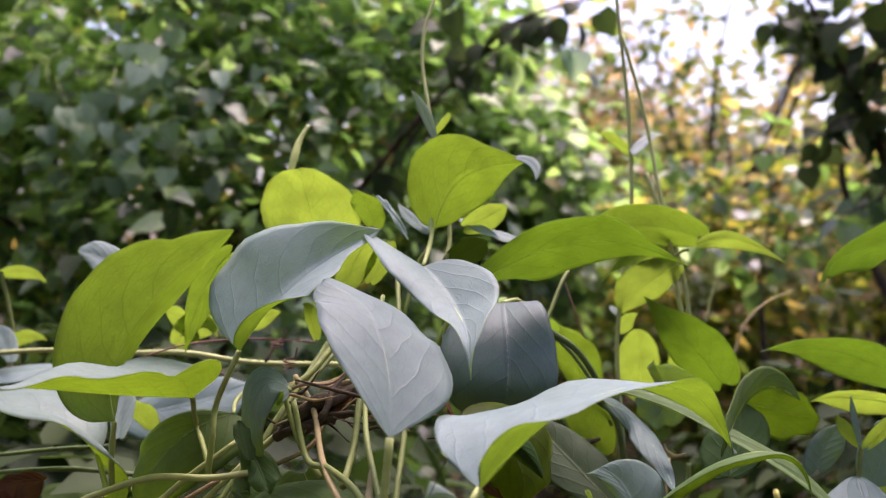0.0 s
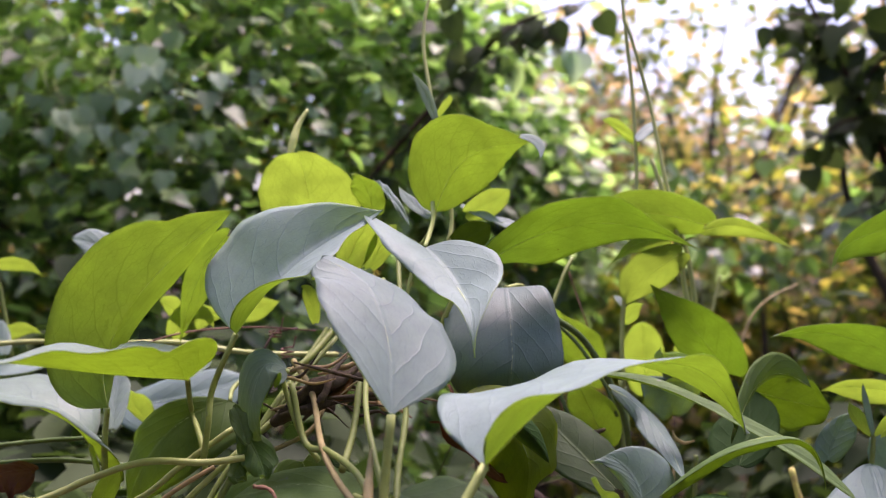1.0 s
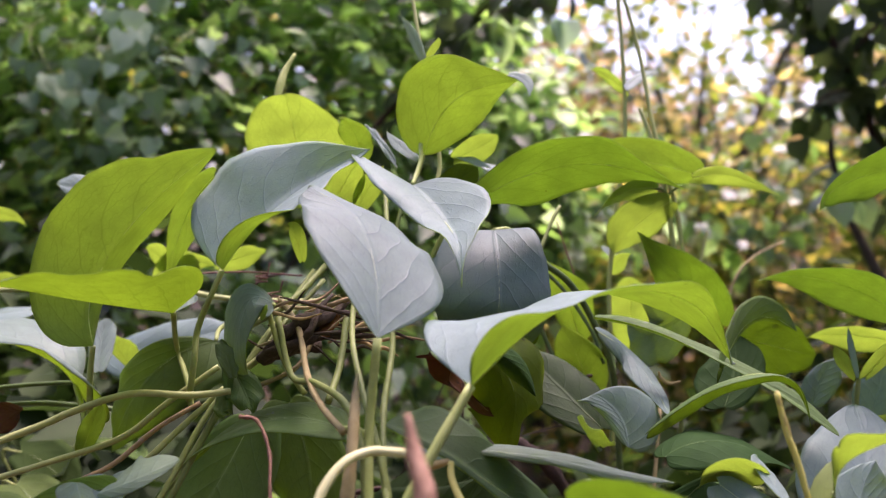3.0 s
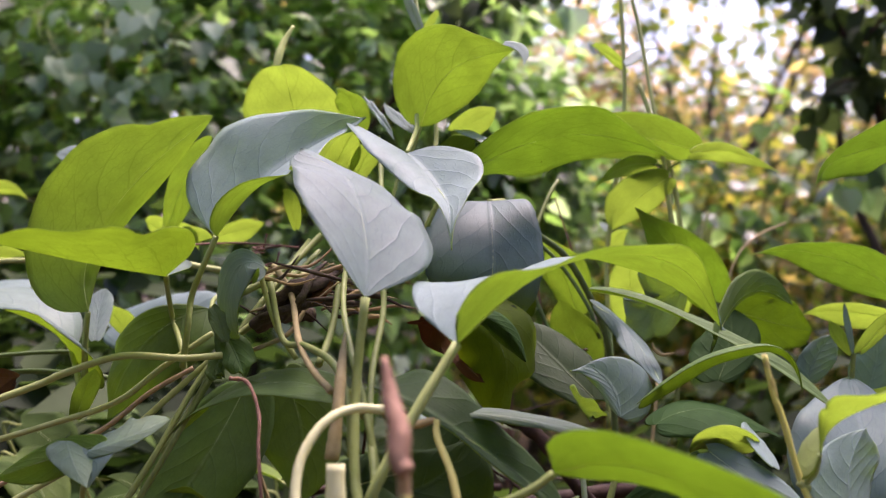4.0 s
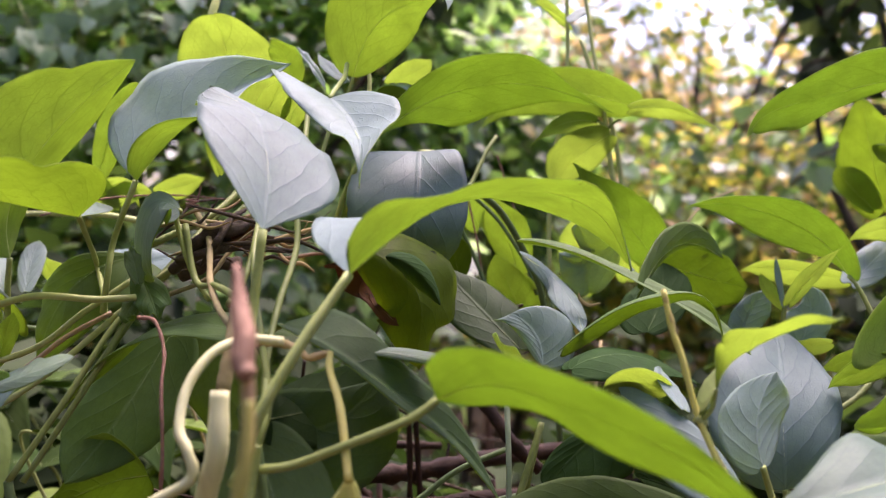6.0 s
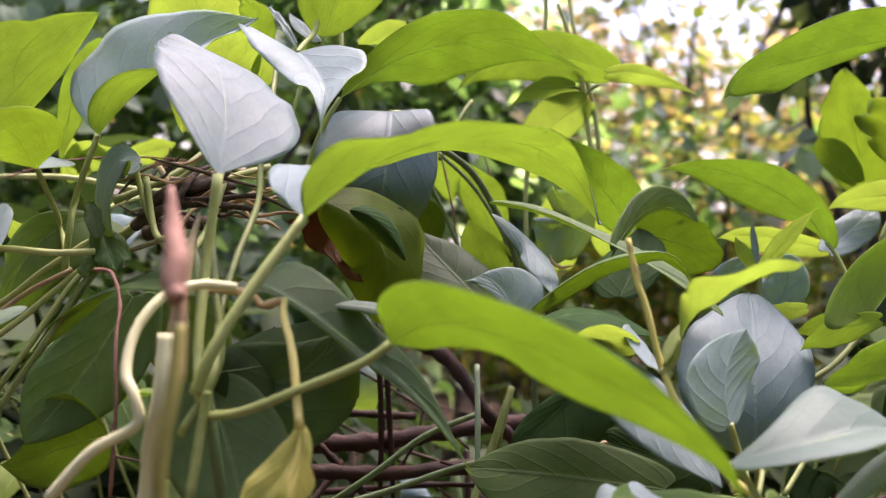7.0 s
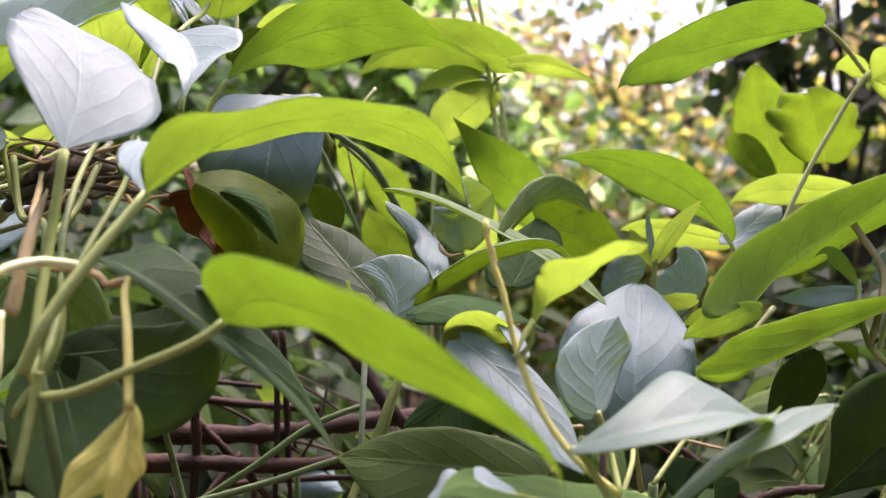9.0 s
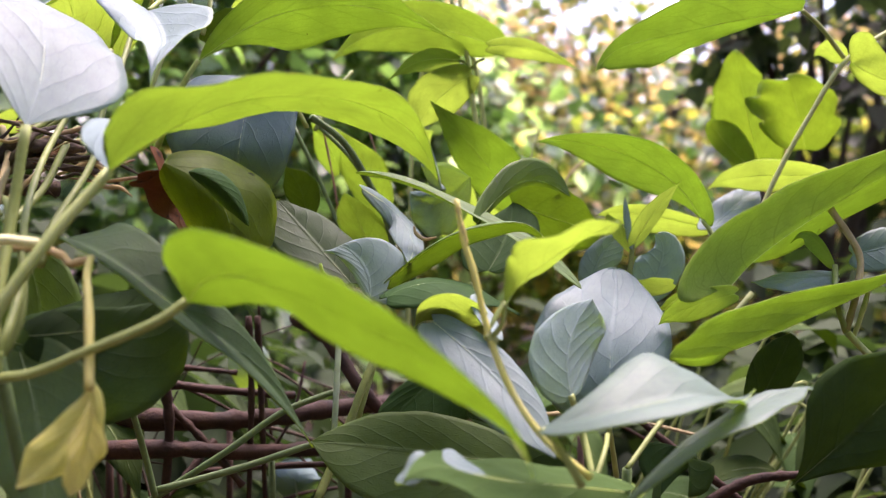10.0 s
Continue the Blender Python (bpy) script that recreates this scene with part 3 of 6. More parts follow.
def leaf_cloud(centres, sizes, outward, seed, droop=0.5, slim=0.8):
    """Vertices and faces of many small folded leaves."""
    rng = np.random.default_rng(seed)
    n = len(centres)
    up = outward * 0.5 + np.array([0, 0, 0.75]) + rng.normal(0, 0.45, (n, 3))
    up /= np.linalg.norm(up, axis=1)[:, None]
    ahead = outward + rng.normal(0, 0.7, (n, 3)) - np.array([0, 0, droop])
    ahead -= up * (ahead * up).sum(1)[:, None]
    ahead /= np.linalg.norm(ahead, axis=1)[:, None] + 1e-9
    side = np.cross(ahead, up)
    v = (HEART[None, :, 0:1] * slim * side[:, None] + HEART[None, :, 1:2] * ahead[:, None] + HEART[None, :, 2:3] * up[:, None]) * sizes[:, None, None] + centres[:, None]
    f = (np.array(HEART_FACES)[None] + 9 * np.arange(n)[:, None, None]).reshape(-1, 4)
    return v.reshape(-1, 3), f.tolist()


def bush(name, root, boxes, count, size, crown, label, category, seed, trunk_r=0.03, limbs=7, clumps=60, spread=0.16, slim=0.8, group="", sparse=0.0):
    """A woody plant: trunk, limbs and a crown of leaf clumps. boxes: (centre, half sizes) of the rounded masses of its crown."""
    rng = np.random.default_rng(seed)
    ob = thing(name, root, label, category, group)
    pts, outs, heads = [], [], []
    total = sum(np.prod(b[1]) ** 0.67 for b in boxes)
    each = max(1, count // (clumps * len(boxes)))
    for c, h in boxes:
        c, h = np.array(c, float), np.array(h, float)
        for _ in range(max(3, round(clumps * len(boxes) * np.prod(h) ** 0.67 / total))):
            d = rng.normal(0, 1, 3)
            d /= np.linalg.norm(d)
            head = c + d * h * rng.uniform(0.35, 1.0) ** 0.6
            head[2] = max(head[2], 0.05)
            heads.append(head)
            o = (head - c) / h
            o /= np.linalg.norm(o) + 1e-9
            k = rng.normal(0, 1, (each, 3)) * spread * rng.uniform(0.6, 1.3)
            pts.append(head + k)
            outs.append(np.repeat(o[None], each, 0))
    pts, outs = np.concatenate(pts), np.concatenate(outs)
    keep = pts[:, 2] > 0.02
    pts, outs = pts[keep], outs[keep]
    sizes = size * rng.uniform(0.6, 1.25, len(pts))
    v, f = leaf_cloud(pts, sizes, outs, seed + 1, slim=slim)
    under(tagged(new("crown", mesh_of("crown", v - np.array(root), f, [CROWNS[crown]])), kind="stuff"), ob, root)
    top = np.mean([np.array(c) for c, _ in boxes], axis=0)
    r = np.array(root, float)
    fork = r + (top - r) * 0.45
    under(new("trunk", tube("trunk", [r - [0, 0, 0.08], r + (fork - r) * 0.5 + rng.normal(0, 0.02, 3), fork], trunk_r, trunk_r * 0.7, STEMS["trunk"], 9, 6, 0.08, seed)), ob, r - [0, 0, 0.08])
    for i in range(limbs):
        head = heads[rng.integers(len(heads))]
        bend = (fork + head) / 2 + rng.normal(0, 0.08, 3)
        under(new("limb", tube("limb", [fork, bend, head], trunk_r * 0.55, trunk_r * 0.15, STEMS["trunk"], 6, 5, 0.08, seed + i)), ob, fork)
    return ob


rng_g = np.random.default_rng(77)
spots = np.stack([rng_g.uniform(-4, 4, 9000), rng_g.uniform(-4, 6, 9000), np.zeros(9000)], 1)
spots[:, 2] = [0.03 * noise.noise((x * 1.3, y * 1.3, 0)) - 0.015 for x, y, _ in spots]
lv, lf = leaf_cloud(spots, rng_g.uniform(0.04, 0.09, 9000), np.tile([0.0, 0.0, 0.4], (9000, 1)), 78, droop=0.1)
tagged(new("leaf_litter", mesh_of("leaf_litter", lv, lf, [CROWNS["litter"]])), "fallen brown and tan leaves scattered over the soil", "leaf litter", kind="stuff")
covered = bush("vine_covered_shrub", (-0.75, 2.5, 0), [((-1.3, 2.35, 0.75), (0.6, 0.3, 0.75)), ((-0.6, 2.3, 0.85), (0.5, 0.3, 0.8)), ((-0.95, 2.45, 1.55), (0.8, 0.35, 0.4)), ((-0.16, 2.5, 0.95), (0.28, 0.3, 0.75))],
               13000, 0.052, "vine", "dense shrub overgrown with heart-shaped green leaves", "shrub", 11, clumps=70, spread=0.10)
bush("shrub", (-0.6, 3.2, 0), [((-0.2, 3.1, 1.3), (0.3, 0.4, 0.8)), ((-1.0, 3.3, 1.5), (0.9, 0.4, 1.0)), ((-2.2, 3.2, 1.3), (0.9, 0.5, 1.3))], 8000, 0.065, "thicket", "dark green leafy shrub", "shrub", 12, clumps=70, spread=0.13)
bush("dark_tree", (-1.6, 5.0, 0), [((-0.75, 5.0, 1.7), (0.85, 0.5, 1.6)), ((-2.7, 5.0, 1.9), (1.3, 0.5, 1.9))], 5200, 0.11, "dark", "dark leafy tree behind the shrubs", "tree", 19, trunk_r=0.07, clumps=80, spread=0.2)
small_tree = bush("small_tree", (1.12, 2.25, 0), [((1.02, 2.15, 1.42), (0.24, 0.2, 0.34)), ((1.2, 2.2, 1.08), (0.22, 0.2, 0.3))], 520, 0.066, "shade", "small tree with leaves darkened as in shade and a leaning trunk", "tree", 13, trunk_r=0.028, limbs=12, clumps=55, spread=0.075)
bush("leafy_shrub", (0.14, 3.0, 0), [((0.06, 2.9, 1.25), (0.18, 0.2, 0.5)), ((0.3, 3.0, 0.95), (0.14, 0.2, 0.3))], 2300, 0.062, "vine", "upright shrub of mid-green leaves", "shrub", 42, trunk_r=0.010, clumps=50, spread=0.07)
bush("thicket", (1.2, 3.6, 0), [((0.6, 3.5, 0.6), (0.6, 0.3, 0.56)), ((1.35, 3.6, 0.7), (0.6, 0.3, 0.62)), ((2.2, 3.6, 0.8), (0.6, 0.3, 0.8))], 8200, 0.058, "thicket", "low thicket of small green leaves", "shrub", 14, clumps=70, spread=0.11)
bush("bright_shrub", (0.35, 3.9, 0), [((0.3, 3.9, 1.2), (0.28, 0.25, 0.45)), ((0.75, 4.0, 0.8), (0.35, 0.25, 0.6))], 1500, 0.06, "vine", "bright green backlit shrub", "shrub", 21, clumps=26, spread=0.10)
bush("sunlit_bush", (1.0, 5.2, 0), [((0.45, 5.2, 1.1), (0.6, 0.4, 0.95)), ((0.8, 5.2, 1.4), (0.4, 0.4, 0.5)), ((1.5, 5.3, 0.95), (0.8, 0.4, 0.75)), ((2.7, 5.2, 1.1), (0.8, 0.4, 0.8))], 5600, 0.085, "sunny", "sunlit bush with yellow and russet leaves", "shrub", 15, clumps=70, spread=0.15)
bush("hedge_bank", (1.2, 6.6, 0), [((0.3, 6.5, 0.95), (1.0, 0.4, 1.05)), ((2.4, 6.7, 0.75), (1.3, 0.4, 0.72)), ((4.6, 6.7, 0.9), (1.2, 0.4, 0.9))], 5200, 0.12, "bank", "bank of yellow-green bushes in the sun", "shrub", 22, clumps=80, spread=0.2)
bush("slender_tree", (2.2, 7.4, 0), [((1.9, 7.4, 2.3), (1.1, 0.5, 0.75)), ((3.2, 7.5, 2.2), (0.8, 0.5, 0.9))], 900, 0.10, "sunny", "slender tree with thin yellowing leaves against the sky", "tree", 20, trunk_r=0.04, limbs=14, clumps=34, spread=0.13)
bush("thin_tree", (1.15, 4.5, 0), [((0.95, 4.5, 1.55), (0.35, 0.3, 0.4)), ((1.45, 4.6, 1.45), (0.35, 0.3, 0.35)), ((1.2, 4.4, 1.95), (0.5, 0.3, 0.3)), ((1.75, 4.5, 1.8), (0.3, 0.3, 0.4))], 520, 0.06, "thin", "thin tree with loose mid-green leaves against the sky", "tree", 51, trunk_r=0.025, limbs=16, clumps=26, spread=0.11)
bush("tree", (1.6, 9.5, 0), [((0.6, 9.4, 2.0), (1.0, 0.6, 1.2)), ((2.8, 9.6, 1.6), (1.6, 0.6, 0.8)), ((5.2, 9.5, 2.4), (1.2, 0.6, 1.6))], 4500, 0.12, "thicket", "far tree with thin green leaves", "tree", 16, trunk_r=0.08, clumps=46, spread=0.2)


def hanging_leaf(seed, look_of="strand"):
    """A broad heart-shaped leaf, folded along its midrib, tip along +y, 1 long."""
    rng = random.Random(seed)
    verts, faces, n, k = [], [], 9, 4
    for i in range(n + 1):
        t = i / n
        wide = 0.47 * outline(t, 0.3, 0.9)
        for j in range(-k, k + 1):
            u = j / k
            verts.append((wide * u, t - 0.22 * max(0, 1 - t / 0.3) ** 2 * (t / 0.3) ** 0.35 * abs(u) ** 1.5 * 2, 0.05 * abs(u) * wide * 4 - 0.22 * t * t + 0.02 * math.sin(7 * t + seed) * abs(u)))
    c = 2 * k + 1
    for i in range(n):
        for j in range(2 * k):
            faces.append((i * c + j, i * c + j + 1, (i + 1) * c + j + 1, (i + 1) * c + j))
    return mesh_of("leaf", verts, faces, [CROWNS[look_of]])


def spray(owner, line, r, count, size, meshes, seed, hang=0.5):
    """A leafy branch: a limb along the line and single leaves on both sides of it."""
    rng = random.Random(seed)
    under(new("limb", tube("limb", line, r, r * 0.4, STEMS["branch"], 6, 5, 0.1, seed)), owner, line[0])
    way = smooth_line(line, 12)
    for i in range(count):
        q = way[min(len(way) - 1, int((i + rng.random()) / count * len(way)))]
        ob = new("leaf", rng.choice(meshes))
        ahead = Vector((rng.uniform(-1, 1), rng.uniform(-0.7, 0.3), rng.uniform(-1, 0.5) - hang)).normalized()
        face = Vector((rng.uniform(-0.6, 0.6), rng.uniform(-0.9, 0.1), rng.uniform(0.2, 1)))
        face = (face - ahead * face.dot(ahead)).normalized()
        under(ob, owner, Vector(q) + ahead * rng.uniform(0.006, 0.045))
        ob.rotation_euler = Matrix((ahead.cross(face), ahead, face)).transposed().to_euler()
        ob.scale = [size * rng.uniform(0.7, 1.15)] * 3


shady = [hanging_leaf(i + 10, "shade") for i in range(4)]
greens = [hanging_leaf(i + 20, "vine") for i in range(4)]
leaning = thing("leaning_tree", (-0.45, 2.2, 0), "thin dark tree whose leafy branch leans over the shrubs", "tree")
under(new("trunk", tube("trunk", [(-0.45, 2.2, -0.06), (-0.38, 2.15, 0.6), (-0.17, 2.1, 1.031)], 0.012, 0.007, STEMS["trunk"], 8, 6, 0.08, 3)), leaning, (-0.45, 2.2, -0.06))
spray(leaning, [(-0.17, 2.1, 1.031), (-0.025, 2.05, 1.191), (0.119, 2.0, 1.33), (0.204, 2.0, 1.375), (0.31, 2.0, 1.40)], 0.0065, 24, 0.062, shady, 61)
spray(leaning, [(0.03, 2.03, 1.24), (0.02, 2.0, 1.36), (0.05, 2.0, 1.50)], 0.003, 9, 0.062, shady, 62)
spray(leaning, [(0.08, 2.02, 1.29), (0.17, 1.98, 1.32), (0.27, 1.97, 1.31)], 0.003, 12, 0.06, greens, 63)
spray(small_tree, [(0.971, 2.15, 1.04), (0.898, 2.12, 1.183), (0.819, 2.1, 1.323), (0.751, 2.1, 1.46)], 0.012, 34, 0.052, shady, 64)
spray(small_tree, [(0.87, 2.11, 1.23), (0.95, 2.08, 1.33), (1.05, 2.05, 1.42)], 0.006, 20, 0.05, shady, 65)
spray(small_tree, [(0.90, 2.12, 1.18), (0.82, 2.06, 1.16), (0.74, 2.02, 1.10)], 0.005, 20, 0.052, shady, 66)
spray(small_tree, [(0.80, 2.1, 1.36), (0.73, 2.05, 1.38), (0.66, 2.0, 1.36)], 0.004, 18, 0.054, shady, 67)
spray(small_tree, [(0.96, 2.14, 1.06), (0.90, 2.05, 1.0), (0.80, 2.0, 0.96)], 0.004, 18, 0.06, greens, 68)
sapling = thing("sapling", (0.225, 3.2, 0), "slender sapling with a thin reddish trunk", "tree")
under(new("trunk", tube("trunk", [(0.225, 3.2, -0.06), (0.225, 3.2, 0.9), (0.218, 3.2, 1.24), (0.214, 3.2, 1.56)], 0.014, 0.008, STEMS["reddish"], 8, 6, 0.06, 5)), sapling, (0.225, 3.2, -0.06))
spray(sapling, [(0.216, 3.2, 1.45), (0.25, 3.15, 1.53), (0.34, 3.1, 1.62)], 0.004, 16, 0.07, greens, 69)
spray(sapling, [(0.217, 3.2, 1.30), (0.30, 3.1, 1.34), (0.42, 3.05, 1.33)], 0.004, 20, 0.065, greens, 70)
spray(sapling, [(0.22, 3.2, 1.15), (0.12, 3.1, 1.25), (0.02, 3.05, 1.28)], 0.004, 20, 0.065, greens, 71)
spray(sapling, [(0.22, 3.2, 1.05), (0.33, 3.1, 1.10), (0.46, 3.0, 1.10)], 0.004, 20, 0.065, greens, 72)
thorn = thing("straggling_bush", (0.95, 2.9, 0), "straggling bush with thin dark twigs and round green leaves", "shrub")
under(new("trunk", tube("trunk", [(0.95, 2.9, -0.06), (0.93, 2.88, 0.4), (0.9, 2.85, 0.8)], 0.012, 0.008, STEMS["trunk"], 8, 6, 0.08, 7)), thorn, (0.95, 2.9, -0.06))
for k, (a, m, z) in enumerate([((0.9, 2.85, 0.8), (0.75, 2.8, 1.02), (0.58, 2.75, 1.17)), ((0.9, 2.85, 0.8), (0.92, 2.8, 1.05), (0.86, 2.75, 1.28)), ((0.9, 2.85, 0.8), (1.08, 2.8, 0.98), (1.22, 2.75, 1.14)),
                               ((0.82, 2.83, 0.9), (0.70, 2.75, 0.92), (0.52, 2.7, 1.0)), ((0.95, 2.85, 0.86), (1.05, 2.8, 1.15), (1.16, 2.75, 1.32))]):
    spray(thorn, [a, m, z], 0.004, 24, 0.055, greens, 80 + k, 0.2)
hung = [hanging_leaf(i) for i in range(4)]
rng_v = random.Random(5)
for _ in range(10):
    x, z = rng_v.uniform(-0.80, -0.46), rng_v.uniform(1.20, 1.36)
    y = 1.90 + 0.1 * rng_v.random()
    dx = rng_v.uniform(-0.5, 0.5)
    line = [(x, y, z), (x + dx * 0.1, y - 0.05, z - 0.05), (x + dx * 0.2, y - 0.03, z - 0.12), (x + dx * 0.25, y, z - 0.20)]
    under(new("strand", tube("strand", line, 0.0022, 0.0014, STEMS["stem"], 5, 4)), covered, line[0])
    for q in smooth_line(line, 2)[1:]:
        ob = new("leaf", rng_v.choice(hung))
        spot = Vector(q) + Vector((rng_v.uniform(-0.05, 0.05), rng_v.uniform(-0.05, 0.01), rng_v.uniform(-0.03, 0.03)))
        under(ob, covered, spot)
        ahead = Vector((rng_v.uniform(-0.5, 0.5), rng_v.uniform(-0.6, -0.2), rng_v.uniform(-1.0, -0.6))).normalized()
        face = Vector((rng_v.uniform(-0.5, 0.5), rng_v.uniform(-0.8, -0.3), rng_v.uniform(0.5, 1.2)))
        face = (face - ahead * face.dot(ahead)).normalized()
        ob.rotation_euler = Matrix((ahead.cross(face), ahead, face)).transposed().to_euler()
        ob.scale = [rng_v.uniform(0.032, 0.052)] * 3

# Unseen leaf walls added all round to cut the low sky light.
for side, (cx, cy) in enumerate([(-2.6, -0.4), (2.9, -0.2), (-1.2, -2.4), (1.3, -2.5), (-3.1, 1.9), (3.3, 2.2), (-3.0, -2.2), (3.1, -2.3)]):
    bush("sky_block_hedge", (cx, cy, 0), [((cx, cy, 1.1), (1.1, 0.7, 1.2)), ((cx * 0.97, cy - 0.2, 2.35), (1.1, 0.7, 0.8))], 4800, 0.15, "thicket", "unseen tall wall of green leaves added to block low sky light", "shrub", 30 + side, clumps=60, spread=0.17, group="hedges round the clearing")
bush("vine_mat", (0.2, 1.1, 0), [((-0.4, 1.08, 0.42), (0.45, 0.14, 0.26)), ((0.15, 1.12, 0.26), (0.40, 0.14, 0.18)), ((0.85, 1.08, 0.42), (0.4, 0.14, 0.26))], 2600, 0.07, "dark", "low mat of vine leaves with shade in their colour", "vine", 18, clumps=50, spread=0.06, trunk_r=0.008)
bush("low_undergrowth", (0.2, 1.5, 0), [((-0.6, 1.5, 0.36), (0.6, 0.3, 0.36)), ((0.15, 1.5, 0.2), (0.45, 0.3, 0.2)), ((0.9, 1.6, 0.38), (0.5, 0.3, 0.36))], 5600, 0.062, "dark", "low undergrowth with shade in its colour", "shrub", 17, clumps=45, spread=0.09, trunk_r=0.012)


# ---- the vines in front ----

plant = thing("vine_shoot", (-0.008, 0.645, 0.0), "tall leafy vine shoot with pale grey upper leaf sides", "vine", "vine shoots")
stem(plant, "main_stem", [(-0.008, 0.645, -0.06), (0.0130, 0.5395, 0.3855), (-0.0061, 0.4140, 0.7311)], 0.0045, 0.0024, "mature_stem")
leaf(plant, (-0.0111, 0.4504, 0.8189), (-0.0139, 0.4776, 0.8492), (-0.0495, 0.5131, 0.8885), (-0.0295, -0.0065, 0.0143), (0.0313, 0.0159, -0.0064), look_of="white", widest=0.295, acum=-0.34, blunt=0.60, cup=(0.12, 0.12), cord=(-0.003, -0.060), lift=((11, -6), (7, -27)), hook=(0.0040, 0.0023, -0.0030), stalk=[(-0.0111, 0.4504, 0.8189), (-0.0145, 0.4459, 0.7804), (-0.0134, 0.4299, 0.7477), (-0.0090, 0.4174, 0.7293)], stalk_r=0.0024, label="pale grey-white leaf seen from its upper side")
leaf(plant, (0.0005, 0.5965, 0.8940), (0.0142, 0.5663, 0.8792), (0.0267, 0.4951, 0.8393), (0.0265, -0.0034, 0.0114), (-0.0380, 0.0133, 0.0177), widest=0.275, acum=1.54, blunt=0.29, cup=(0.12, 0.12), cord=(0.022, 0.353), lift=((-11, -1), (3, -6)), hook=(-0.0011, -0.0032, 0.0075), stalk=[(0.0005, 0.5965, 0.8940), (0.0031, 0.6143, 0.9032), (0.0048, 0.6372, 0.9123), (0.0042, 0.6600, 0.9236)], label="pale grey hanging leaf with a long drawn-out tip")
leaf(plant, (-0.1091, 0.5889, 0.8442), (-0.0892, 0.6032, 0.8729), (-0.0254, 0.6169, 0.9174), (-0.0347, 0.0208, 0.0247), (0.0255, -0.0434, 0.0046), widest=0.325, acum=0.71, blunt=0.49, cup=(0.25, 0.1), cord=(-0.034, 0.070), lift=((6, 22), (46, -3)), hook=(-0.0014, 0.0023, -0.0019), stalk=[(-0.1091, 0.5889, 0.8442), (-0.1267, 0.6060, 0.8110), (-0.1275, 0.5979, 0.7919), (-0.1312, 0.6000, 0.7668)], stalk_r=0.002)
leaf(plant, (-0.0839, 0.7430, 0.8995), (-0.0852, 0.7267, 0.9294), (-0.0883, 0.6889, 0.9603), (0.0360, 0.0024, -0.0000), (-0.0371, 0.0036, -0.0016), look_of="young", widest=0.489, acum=0.02, blunt=0.46, cord=(0.120, 0.120), lift=((0, 3), (-1, 3)), hook=(-0.0007, 0.0002, 0.0026), stalk=[(-0.0839, 0.7430, 0.8995), (-0.0706, 0.6890, 0.8807), (-0.0587, 0.6700, 0.8588)])
leaf(plant, (0.0059, 0.6830, 0.9185), (0.0184, 0.6643, 0.9446), (0.0638, 0.6155, 0.9579), (0.0240, 0.0041, -0.0074), (-0.0236, -0.0032, 0.0252), widest=0.341, acum=0.66, blunt=0.51, cup=(0.2, 0.2), cord=(0.009, 0.054), lift=((2, -0), (-1, 0)), hook=(-0.0001, 0.0001, -0.0013), stalk=[(0.0059, 0.6830, 0.9185), (0.0016, 0.6827, 0.9051), (-0.0067, 0.6813, 0.8911), (-0.0147, 0.6700, 0.8586)], stalk_r=0.0013)
leaf(plant, (0.0576, 0.6025, 0.9593), (0.0653, 0.6000, 0.9563), (0.0678, 0.5896, 0.9440), (0.0042, 0.0012, 0.0014), (-0.0028, -0.0006, -0.0007), acum=0.8)
leaf(plant, (0.0227, 0.6246, 0.8721), (0.0847, 0.6248, 0.9056), (0.1699, 0.6285, 0.8917), (-0.0021, 0.0196, -0.0203), (0.0101, -0.0155, 0.0183), look_of="lush", widest=0.450, acum=1.23, blunt=0.61, cup=(0.2, 0.2), cord=(-0.158, -0.017), lift=((7, 2), (8, -0)), hook=(-0.0031, 0.0056, 0.0020), stalk=[(0.0227, 0.6246, 0.8721), (0.0159, 0.6230, 0.8601), (0.0090, 0.6215, 0.8435), (0.0002, 0.6200, 0.8162)], stalk_r=0.0018)
leaf(plant, (0.0291, 0.4257, 0.8015), (0.0825, 0.4591, 0.8358), (0.1595, 0.4994, 0.8011), (-0.0461, 0.0405, -0.0157), (-0.0119, -0.0400, 0.0000), widest=0.393, acum=0.01, blunt=0.26, cup=(0.1, 0.1), cord=(-0.126, -0.156), lift=((36, 8), (39, -8)), hook=(0.0065, 0.0114, 0.0052), stalk=[(0.0291, 0.4257, 0.8015), (0.0129, 0.4111, 0.7762), (-0.0010, 0.4016, 0.7513), (-0.0075, 0.4010, 0.7344)], stalk_r=0.0025)
leaf(plant, (0.0661, 0.3919, 0.7563), (0.1128, 0.3361, 0.7628), (0.1837, 0.3476, 0.7084), (0.0108, 0.0112, -0.0165), (0.0136, -0.0237, 0.0052), look_of="lush", widest=0.528, acum=2.03, blunt=0.17, cup=(0.1, 0.2), wave=0.02, cord=(0.030, -0.080), lift=((18, -1), (6, -20)), hook=(0.0128, -0.0063, -0.0006), stalk=[(0.0661, 0.3919, 0.7563), (0.0545, 0.3928, 0.7480), (0.0292, 0.3992, 0.7361), (0.0100, 0.4063, 0.7272), (-0.0038, 0.4105, 0.7240)], stalk_r=0.0019)
stem(plant, "stem", [(-0.0055, 0.4120, 0.7336), (-0.0063, 0.4100, 0.7232), (-0.0090, 0.4000, 0.6936)], 0.0019, 0.0022, "stem")
